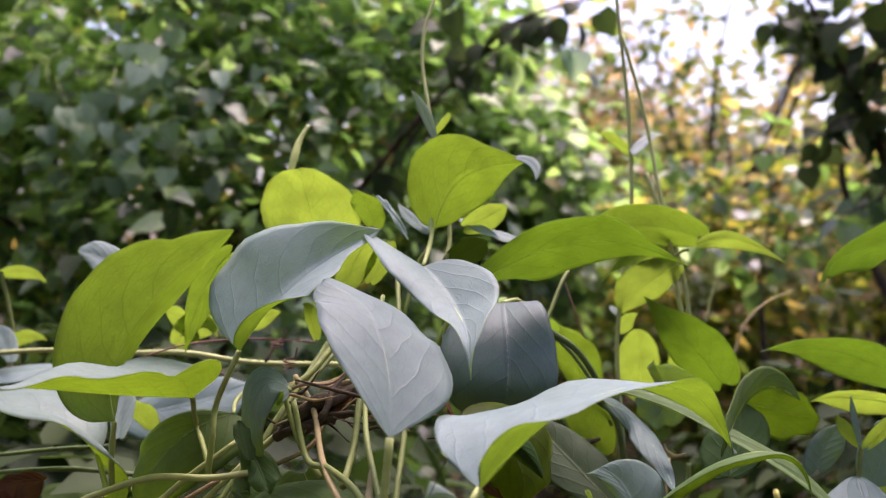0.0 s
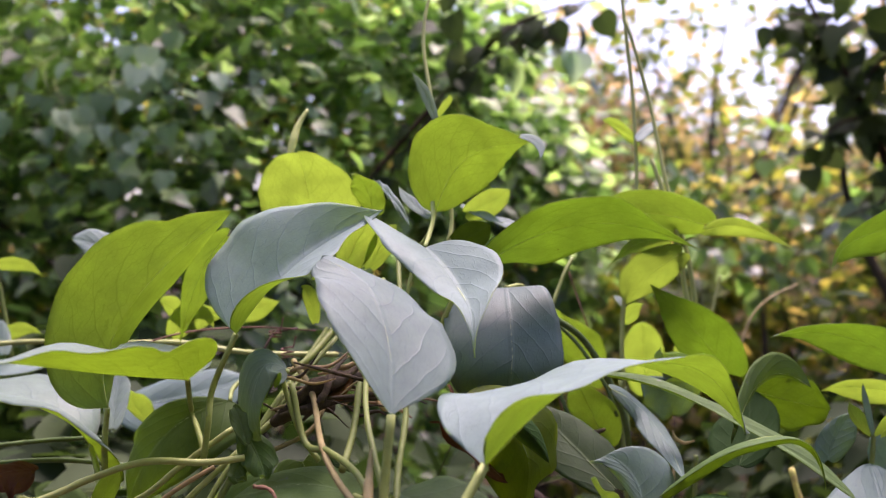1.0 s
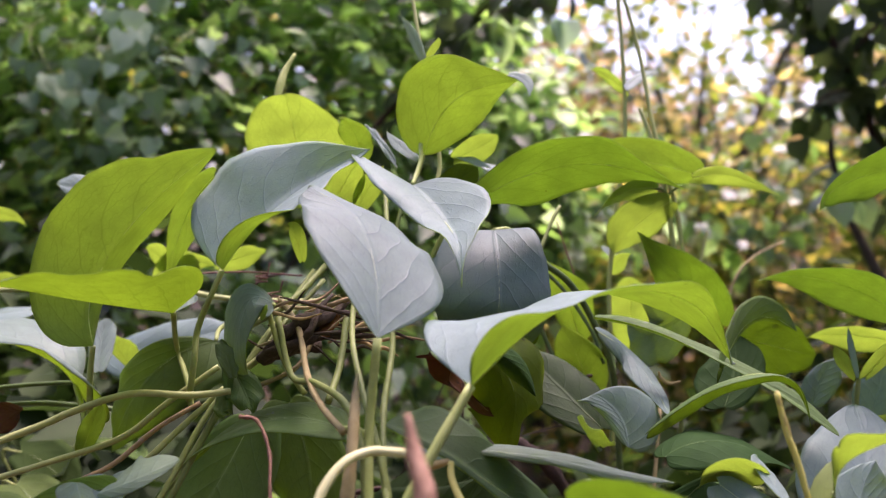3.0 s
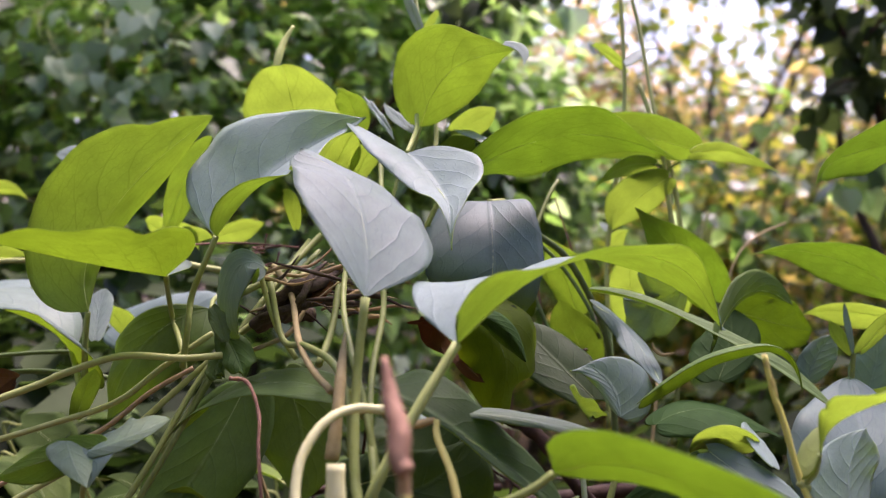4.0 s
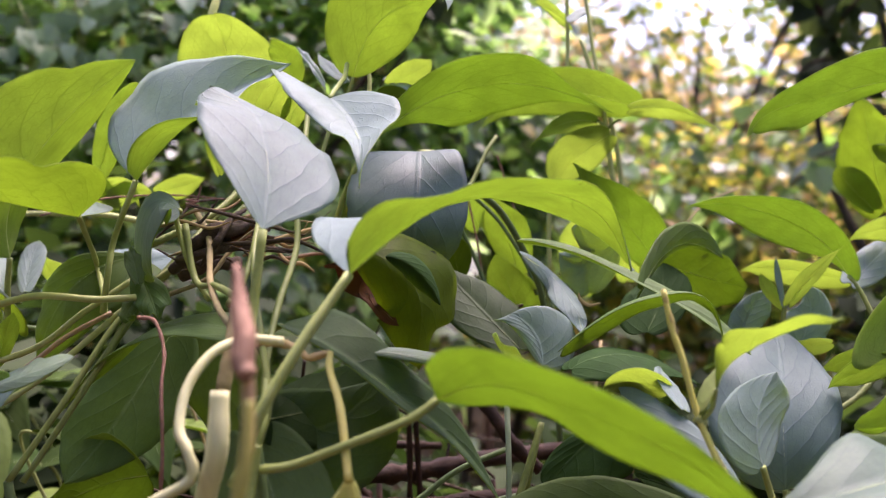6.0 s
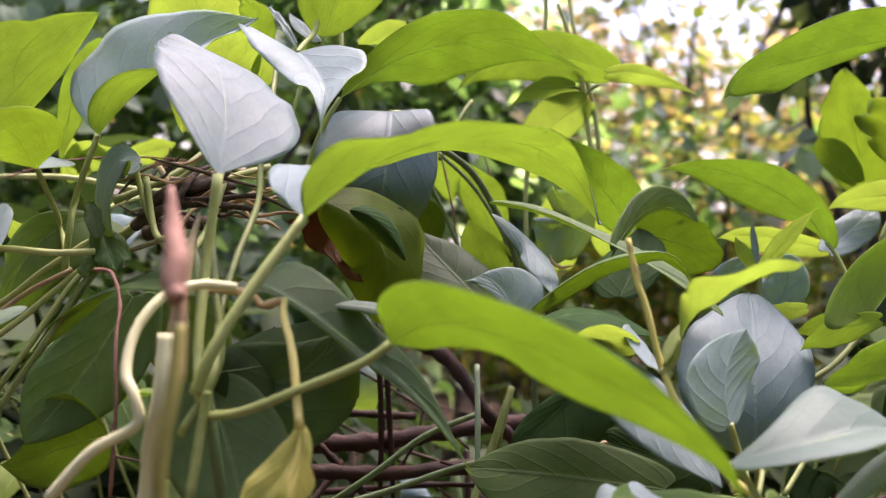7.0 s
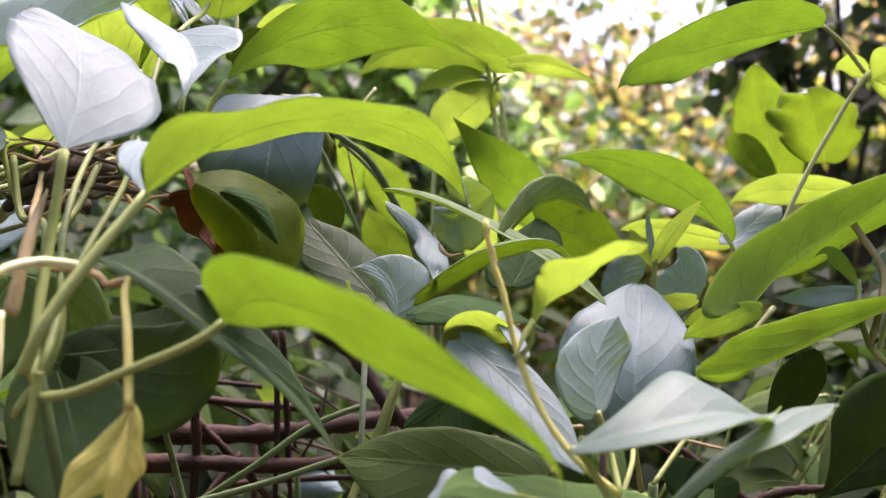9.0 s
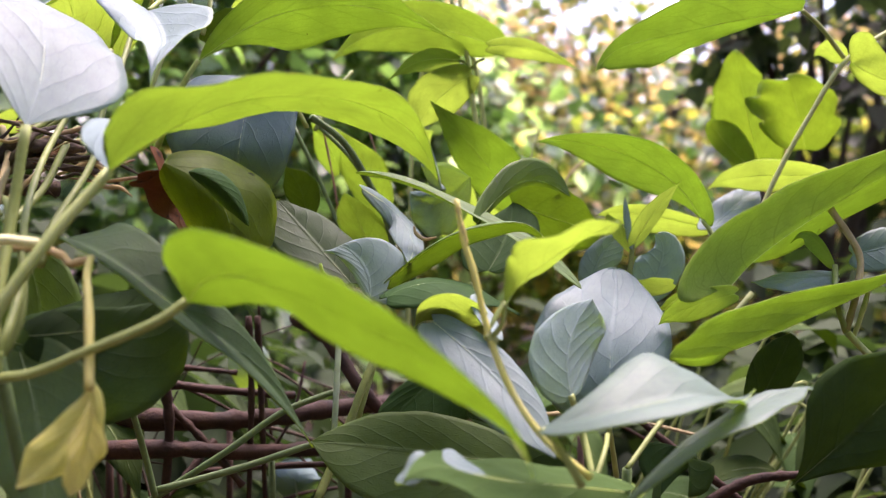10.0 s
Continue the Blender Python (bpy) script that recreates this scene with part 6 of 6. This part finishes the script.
leaf(plant, (0.1969, 0.6431, 0.7558), (0.2077, 0.6600, 0.7727), (0.2144, 0.6836, 0.7976), (-0.0252, 0.0000, -0.0006), (0.0222, 0.0034, 0.0040), look_of="shaded_mature", acum=0.3)
leaf(plant, (0.1184, 0.6528, 0.8029), (0.1417, 0.6740, 0.7864), (0.1471, 0.5785, 0.7619), (0.0115, 0.0041, -0.0069), (-0.0062, -0.0099, -0.0088), look_of="grey", widest=0.407, acum=0.28, blunt=0.51, cord=(0.106, 0.082), lift=((-4, 6), (7, -6)), hook=(0.0012, -0.0011, -0.0013))
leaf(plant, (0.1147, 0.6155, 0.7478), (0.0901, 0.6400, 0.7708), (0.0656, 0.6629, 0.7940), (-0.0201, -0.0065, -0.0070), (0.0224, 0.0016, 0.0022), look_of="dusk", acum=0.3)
leaf(plant, (0.2055, 0.5469, 0.6621), (0.1580, 0.5500, 0.6664), (0.1001, 0.5525, 0.6696), (-0.0094, -0.0161, -0.0259), (0.0019, 0.0109, 0.0186), look_of="mid", acum=0.4)
leaf(plant, (0.2331, 0.4293, 0.6819), (0.1780, 0.4019, 0.6927), (0.1432, 0.3665, 0.7012), (0.0019, 0.0311, -0.0007), (0.0120, -0.0154, -0.0117), look_of="shaded_mature", widest=0.484, acum=0.98, blunt=0.45, cord=(0.120, 0.120), lift=((0, 0), (7, 0)), hook=(0.0008, 0.0014, 0.0040))
leaf(plant, (0.1750, 0.4020, 0.6938), (0.1587, 0.4000, 0.6985), (0.1422, 0.3960, 0.6922), (-0.0019, -0.0120, -0.0026), (-0.0016, 0.0120, 0.0029), look_of="white", widest=0.4, acum=0.4, wave=0.1, cord=(0.0, 0.0), nicks=((1, 0.45, 0.3, 0.06),), label="pale torn leaf edge")
leaf(plant, (0.3324, 0.5036, 0.6656), (0.3695, 0.5116, 0.6947), (0.4068, 0.5170, 0.7342), (-0.0277, -0.0100, 0.0241), (0.0353, 0.0018, -0.0111), look_of="shaded_mature", widest=0.369, acum=0.42, blunt=0.73, cord=(-0.079, -0.141), lift=((18, 1), (-8, 0)), hook=(-0.0000, -0.0009, 0.0001))
leaf(plant, (0.3541, 0.7151, 0.7851), (0.3771, 0.7300, 0.8011), (0.3973, 0.7442, 0.8170), (-0.0130, 0.0037, 0.0036), (0.0095, -0.0075, -0.0076), acum=0.2)
leaf(plant, (0.3072, 0.6853, 0.7398), (0.3162, 0.6900, 0.7623), (0.3121, 0.6938, 0.7802), (-0.0179, 0.0000, -0.0004), (0.0152, -0.0008, -0.0034), look_of="grey", acum=0.2)
leaf(plant, (0.2693, 0.6869, 0.7501), (0.2753, 0.6900, 0.7651), (0.2889, 0.6931, 0.7804), (-0.0134, -0.0008, -0.0041), (0.0132, -0.0008, -0.0034), look_of="grey", acum=0.2)
leaf(plant, (0.3559, 0.7257, 0.7867), (0.3136, 0.7200, 0.7937), (0.2781, 0.7209, 0.7916), (0.0003, -0.0049, 0.0068), (0.0030, 0.0086, -0.0121), look_of="young")
leaf(plant, (0.3038, 0.6188, 0.7536), (0.2940, 0.6200, 0.7516), (0.2778, 0.6175, 0.7548), (-0.0014, -0.0037, 0.0054), (-0.0002, 0.0042, -0.0062), look_of="young")
leaf(plant, (0.3305, 0.5988, 0.7496), (0.3111, 0.6000, 0.7474), (0.2918, 0.6060, 0.7380), (-0.0003, -0.0048, 0.0070), (-0.0009, 0.0060, -0.0090))
leaf(plant, (0.3187, 0.5555, 0.7534), (0.2993, 0.5600, 0.7464), (0.2822, 0.5678, 0.7344), (-0.0036, -0.0056, 0.0079), (0.0052, 0.0056, -0.0080))
leaf(plant, (0.3951, 0.6034, 0.7618), (0.3704, 0.6000, 0.7595), (0.3428, 0.5966, 0.7572), (-0.0070, -0.0136, -0.0056), (0.0040, 0.0102, 0.0044))
leaf(plant, (0.3965, 0.6107, 0.7680), (0.3808, 0.6000, 0.7826), (0.3665, 0.6012, 0.7805), (-0.0012, -0.0024, 0.0033), (-0.0032, 0.0036, -0.0051), look_of="young")
leaf(plant, (0.4115, 0.6182, 0.7748), (0.4295, 0.6200, 0.7787), (0.4518, 0.6235, 0.7862), (-0.0010, 0.0062, 0.0117), (-0.0028, -0.0070, -0.0132), look_of="grey", acum=0.3)
leaf(plant, (0.1589, 0.5193, 0.7373), (0.1845, 0.5000, 0.7176), (0.2115, 0.4648, 0.6858), (0.0103, 0.0057, 0.0060), (-0.0134, -0.0125, -0.0124), look_of="grey", acum=0.5)
leaf(plant, (0.1928, 0.6690, 0.7034), (0.1644, 0.6600, 0.6824), (0.1372, 0.6480, 0.6558), (0.0249, -0.0090, -0.0188), (-0.0211, -0.0015, -0.0039), look_of="shaded_mature", acum=0.3)
leaf(plant, (0.2396, 0.5945, 0.6576), (0.2077, 0.6000, 0.6684), (0.1851, 0.6027, 0.6737), (0.0061, -0.0095, -0.0201), (-0.0064, 0.0055, 0.0117), look_of="shaded_mature", acum=0.3)
leaf(plant, (0.3047, 0.5450, 0.6626), (0.2907, 0.5500, 0.6729), (0.2735, 0.5363, 0.6438), (0.0128, -0.0100, -0.0208), (-0.0215, -0.0037, -0.0085), look_of="shaded_mature", acum=0.3)
leaf(plant, (0.3493, 0.5952, 0.6863), (0.3615, 0.6000, 0.7086), (0.3705, 0.6041, 0.7280), (-0.0148, 0.0007, 0.0027), (0.0132, -0.0007, -0.0028), look_of="shaded_mature", acum=0.5)
stem(plant, "stem", [(0.2868, 0.6600, 0.7421), (0.2885, 0.6600, 0.7638), (0.2892, 0.6600, 0.7747)], 0.0016, 0.0016, "stem")
leaf(plant, (0.2872, 0.6566, 0.7730), (0.2851, 0.6600, 0.7890), (0.2836, 0.6634, 0.8052), (-0.0025, -0.0000, -0.0001), (0.0022, 0.0000, 0.0001), acum=0.8)
leaf(plant, (0.2852, 0.6400, 0.7757), (0.2891, 0.6200, 0.7921), (0.2979, 0.5900, 0.8134), (0.0052, 0.0000, -0.0016), (-0.0069, 0.0000, 0.0015), look_of="young")
leaf(plant, (0.2898, 0.6679, 0.7706), (0.2781, 0.6600, 0.7816), (0.2698, 0.6508, 0.7942), (0.0039, -0.0026, 0.0038), (-0.0021, 0.0013, -0.0019), look_of="young", acum=0.8)
stem(plant, "stem", [(0.3831, 0.7000, 0.7929), (0.3951, 0.7000, 0.8238), (0.4144, 0.7000, 0.8626), (0.4394, 0.7000, 0.9034), (0.4770, 0.7000, 0.9298)], 0.0018, 0.0017, "pale")
leaf(plant, (0.4389, 0.6944, 0.9007), (0.4555, 0.7000, 0.8947), (0.4919, 0.7083, 0.8860), (0.0142, 0.0111, -0.0133), (-0.0109, -0.0195, 0.0226), look_of="young")
leaf(plant, (0.4433, 0.7128, 0.9055), (0.4320, 0.7100, 0.9084), (0.4209, 0.7114, 0.9062), (-0.0017, -0.0071, 0.0083), (0.0022, 0.0042, -0.0050), look_of="young")
stem(plant, "stem", [(0.3881, 0.6000, 0.8008), (0.4062, 0.6000, 0.7754), (0.4009, 0.5900, 0.7533), (0.3918, 0.5800, 0.7333)], 0.002, 0.002, "dry")
stem(plant, "stem", [(0.3919, 0.5800, 0.7317), (0.3873, 0.5850, 0.7501), (0.3925, 0.6000, 0.7684)], 0.0018, 0.0016, "stem")
stem(plant, "stem", [(0.3925, 0.5800, 0.7318), (0.4044, 0.5700, 0.7178), (0.4223, 0.5600, 0.7015)], 0.002, 0.002, "pale")
stem(plant, "stem", [(0.3959, 0.5800, 0.7287), (0.4013, 0.5800, 0.7478), (0.4063, 0.5850, 0.7602)], 0.0014, 0.0014, "pale")
stem(plant, "stem", [(0.1089, 0.6000, 0.6529), (0.1089, 0.6100, 0.6832), (0.1085, 0.6300, 0.7131)], 0.0018, 0.0018, "pale_green")
stem(plant, "stem", [(0.1016, 0.5800, 0.6297), (0.1149, 0.6000, 0.6627), (0.1233, 0.6100, 0.6868), (0.1291, 0.6200, 0.7018)], 0.0026, 0.002, "stem")
stem(plant, "stem", [(0.1178, 0.6200, 0.6482), (0.1235, 0.6200, 0.6750), (0.1307, 0.6300, 0.7003)], 0.002, 0.0016, "stem")
stem(plant, "stem", [(0.0013, 0.6200, 0.6155), (0.0459, 0.6200, 0.6464), (0.0767, 0.6300, 0.6684), (0.1091, 0.6400, 0.6809)], 0.0021, 0.0018, "mature_stem")
stem(plant, "stem", [(0.0089, 0.6000, 0.6280), (0.0541, 0.6100, 0.6393), (0.0979, 0.6200, 0.6527), (0.1239, 0.6300, 0.6561)], 0.0021, 0.0018, "mature_stem")
stem(plant, "stem", [(0.0195, 0.5600, 0.6368), (0.0131, 0.5600, 0.6604), (0.0063, 0.5500, 0.6916), (0.0015, 0.5400, 0.7103)], 0.0018, 0.0016, "mature_stem")
stem(plant, "stem", [(0.1920, 0.7500, 0.6917), (0.1951, 0.7500, 0.7163), (0.1962, 0.7500, 0.7407)], 0.0018, 0.0018, "stem")
stem(plant, "stem", [(0.2294, 0.4800, 0.6625), (0.2406, 0.5000, 0.6809), (0.2462, 0.5200, 0.6845)], 0.0014, 0.0014, "stem")
stem(plant, "stem", [(0.2517, 0.5000, 0.6732), (0.2699, 0.5200, 0.6880), (0.2838, 0.5400, 0.6955)], 0.0014, 0.0014, "stem")
stem(plant, "stem", [(0.2971, 0.6600, 0.6827), (0.3246, 0.6700, 0.7000), (0.3494, 0.6800, 0.7141), (0.3818, 0.7000, 0.7432)], 0.002, 0.002, "stem")
stem(plant, "stem", [(0.0661, 0.7500, 0.8460), (0.0873, 0.7500, 0.8051), (0.1046, 0.7500, 0.7657)], 0.0016, 0.0016, "mature_stem")
stem(plant, "stem", [(0.0826, 0.7400, 0.8479), (0.1069, 0.7400, 0.8253), (0.1277, 0.7400, 0.7946), (0.1365, 0.7400, 0.7712)], 0.0015, 0.0014, "mature_stem")
stem(plant, "twig", [(0.0837, 0.7800, 0.8513), (0.0934, 0.7800, 0.8101), (0.1010, 0.7800, 0.7687)], 0.0008, 0.0008, "reddish")
stem(plant, "twig", [(0.1022, 0.7200, 0.7628), (0.1175, 0.7200, 0.7633), (0.1251, 0.7200, 0.7656)], 0.003, 0.001, "bark")

leaf(plant, (0.0188, 0.4893, 0.7626), (0.0566, 0.4868, 0.7598), (0.1306, 0.4965, 0.7441), (0.0034, 0.0124, 0.0010), (0.0126, -0.0030, -0.0042), look_of="pale", widest=0.381, acum=0.37, blunt=0.45, cord=(0.008, 0.005), lift=((-4, 7), (-5, -8)), hook=(-0.0001, -0.0007, -0.0018), label="long narrow grey-green leaf")
leaf(plant, (0.1876, 0.6921, 0.8137), (0.1740, 0.7136, 0.8001), (0.1493, 0.7119, 0.8017), (-0.0000, 0.0050, -0.0260), (-0.0161, -0.0169, 0.0233), look_of="white", widest=0.370, acum=0.28, blunt=0.48, wave=0.12, cord=(-0.001, -0.012), lift=((-1, -2), (-3, 0)), hook=(0.0030, 0.0004, -0.0020), label="pale torn leaf, white on its upper side")
leaf(plant, (0.1025, 0.6004, 0.7480), (0.1069, 0.5967, 0.7448), (0.1212, 0.6046, 0.7393), (-0.0051, -0.0107, 0.0113), (0.0058, 0.0115, -0.0087), look_of="pale", widest=0.381, acum=0.20, blunt=0.45, wave=0.1, cord=(0.125, 0.120), lift=((-0, 0), (-0, 0)))
stem(plant, "tendril", [(0.1501, 0.6200, 0.7817), (0.1515, 0.6200, 0.7774), (0.1568, 0.6200, 0.7742), (0.1635, 0.6200, 0.7756)], (0.0005, 0.0012, 0.0012, 0.0004), 0, "dead", "dry curled tan husk")

plant = thing("brushwood", (0.041, 0.766, 0.0), "tangle of dark reddish-brown dead branches", "brushwood")
stem(plant, "main_stem", [(0.041, 0.766, -0.06), (0.0693, 0.7680, 0.3273), (0.0576, 0.7500, 0.6146)], 0.0045, 0.0024, "mature_stem")
stem(plant, "branch", [(-0.0823, 0.7400, 0.6393), (0.0031, 0.7200, 0.6420), (0.0540, 0.7400, 0.6410), (0.1117, 0.7800, 0.6426), (0.2374, 0.8400, 0.6433)], 0.0075, 0.006, "branch")
stem(plant, "branch", [(-0.0765, 0.7000, 0.6236), (-0.0035, 0.7000, 0.6273), (0.0532, 0.7200, 0.6219), (0.1215, 0.7600, 0.6179), (0.2342, 0.8000, 0.6068)], 0.006, 0.005, "branch")
stem(plant, "branch", [(-0.0750, 0.7400, 0.6573), (-0.0210, 0.7400, 0.6628), (0.0147, 0.7600, 0.6562), (0.0678, 0.8000, 0.6461)], 0.0035, 0.003, "branch")
stem(plant, "branch", [(0.0677, 0.7800, 0.7088), (0.0944, 0.7600, 0.6955), (0.1205, 0.7400, 0.6629), (0.1411, 0.7400, 0.6434)], 0.006, 0.005, "branch")
stem(plant, "branch", [(-0.0084, 0.7000, 0.6740), (-0.0039, 0.7000, 0.6404), (-0.0061, 0.7000, 0.5877)], 0.0035, 0.003, "branch")
stem(plant, "twig", [(0.0427, 0.7200, 0.7146), (0.0463, 0.7200, 0.6606), (0.0468, 0.7200, 0.5828)], 0.0022, 0.002, "branch")
stem(plant, "twig", [(0.0472, 0.7300, 0.7136), (0.0516, 0.7300, 0.6588), (0.0571, 0.7300, 0.5799)], 0.0022, 0.002, "branch")
stem(plant, "branch", [(-0.0064, 0.7100, 0.6534), (0.0167, 0.7100, 0.6311), (0.0439, 0.7100, 0.6011)], 0.0028, 0.0025, "branch")
stem(plant, "twig", [(0.0111, 0.8000, 0.6876), (0.0414, 0.8000, 0.6713), (0.0762, 0.8000, 0.6507), (0.1116, 0.8000, 0.6212)], 0.0012, 0.001, "branch")
stem(plant, "twig", [(-0.0599, 0.8000, 0.6596), (-0.0263, 0.8000, 0.6649), (0.0246, 0.8000, 0.6621)], 0.0022, 0.002, "branch")
stem(plant, "branch", [(0.0158, 0.7600, 0.6193), (0.0003, 0.7400, 0.5997), (-0.0142, 0.7200, 0.5814)], 0.0025, 0.002, "branch")
stem(plant, "twig", [(0.0576, 0.7500, 0.6146), (0.0718, 0.7600, 0.6414), (0.0771, 0.7800, 0.6755)], 0.0014, 0.001, "branch")
stem(plant, "branch", [(0.3443, 0.6600, 0.6113), (0.3730, 0.6600, 0.6266), (0.4060, 0.6600, 0.6310)], 0.004, 0.003, "branch")
stem(plant, "branch", [(0.2931, 0.7200, 0.6676), (0.3366, 0.7000, 0.6341), (0.3816, 0.6800, 0.6024)], 0.003, 0.003, "branch")


# ---- shaded leaves low in the vine, and loose twigs ----
rng_u = random.Random(21)
plant = thing("vine_tangle", (0.1, 0.86, 0), "older vine leaves low in the tangle, darkened for shade", "vine", "vine shoots")
leaf(plant, (0.0144, 0.9900, 0.6086), (0.0094, 0.9800, 0.6384), (-0.0050, 1.0000, 0.6688), (-0.0204, 0.0050, -0.0025), (0.0196, 0.0050, 0.0041), look_of="pale", widest=0.45, acum=0.3)
leaf(plant, (0.0665, 0.9300, 0.5276), (0.0631, 0.9200, 0.5493), (0.0723, 0.9400, 0.5627), (-0.0247, 0.0050, 0.0011), (0.0219, 0.0050, -0.0009), look_of="grey", widest=0.45, acum=0.2)
stem(plant, "main_stem", [(0.1, 0.86, -0.06), (0.14, 0.84, 0.3), (0.1, 0.85, 0.6)], 0.006, 0.004, "mature_stem")
# Darkened leaves fill the gaps so that they look shaded.
placed = 0
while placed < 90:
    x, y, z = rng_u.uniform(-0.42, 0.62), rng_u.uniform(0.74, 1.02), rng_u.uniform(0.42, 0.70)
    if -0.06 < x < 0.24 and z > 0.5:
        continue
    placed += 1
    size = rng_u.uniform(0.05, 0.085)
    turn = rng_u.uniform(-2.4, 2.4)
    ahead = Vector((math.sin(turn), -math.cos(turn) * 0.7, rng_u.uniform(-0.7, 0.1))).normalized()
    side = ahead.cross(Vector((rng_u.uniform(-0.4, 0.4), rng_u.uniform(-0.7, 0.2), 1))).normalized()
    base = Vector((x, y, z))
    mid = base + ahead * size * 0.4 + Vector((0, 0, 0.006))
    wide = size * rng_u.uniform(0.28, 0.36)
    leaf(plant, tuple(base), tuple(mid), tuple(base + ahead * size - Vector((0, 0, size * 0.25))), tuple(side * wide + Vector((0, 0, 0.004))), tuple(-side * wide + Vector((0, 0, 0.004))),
         look_of=rng_u.choice(["shaded_mature", "shaded_mature", "shaded_mature", "mid", "shaded_mature", "dusk"]), acum=rng_u.uniform(0.3, 1.0), along=14, across=4,
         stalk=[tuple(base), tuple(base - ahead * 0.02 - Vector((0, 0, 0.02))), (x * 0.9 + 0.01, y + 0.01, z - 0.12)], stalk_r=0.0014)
plant = thing("twig_heap", (0.1, 0.8, 0), "loose heap of thin dark dead twigs", "brushwood")
for _ in range(26):
    x, y, z = rng_u.uniform(-0.12, 0.3), rng_u.uniform(0.68, 0.92), rng_u.uniform(0.5, 0.68)
    a, length = rng_u.uniform(-0.5, 0.5) + (math.pi / 2 if rng_u.random() < 0.25 else 0), rng_u.uniform(0.08, 0.26)
    d = Vector((math.cos(a), rng_u.uniform(-0.4, 0.4), math.sin(a))) * length
    p0 = Vector((x, y, z)) - d / 2
    r = rng_u.uniform(0.0007, 0.0026)
    stem(plant, "twig", [tuple(p0), tuple(p0 + d * 0.5 + Vector((0, 0, rng_u.uniform(-0.02, 0.02)))), tuple(p0 + d)], r, r * 0.6, rng_u.choice(["branch", "bark", "branch", "dry"]))
for k in range(5):
    x = -0.08 + 0.09 * k
    stem(plant, "upright_stick", [(x, 0.8 + 0.03 * (k % 2), -0.05), (x + 0.02, 0.79, 0.3), (x + 0.01, 0.8, 0.62)], 0.004, 0.0025, "branch")
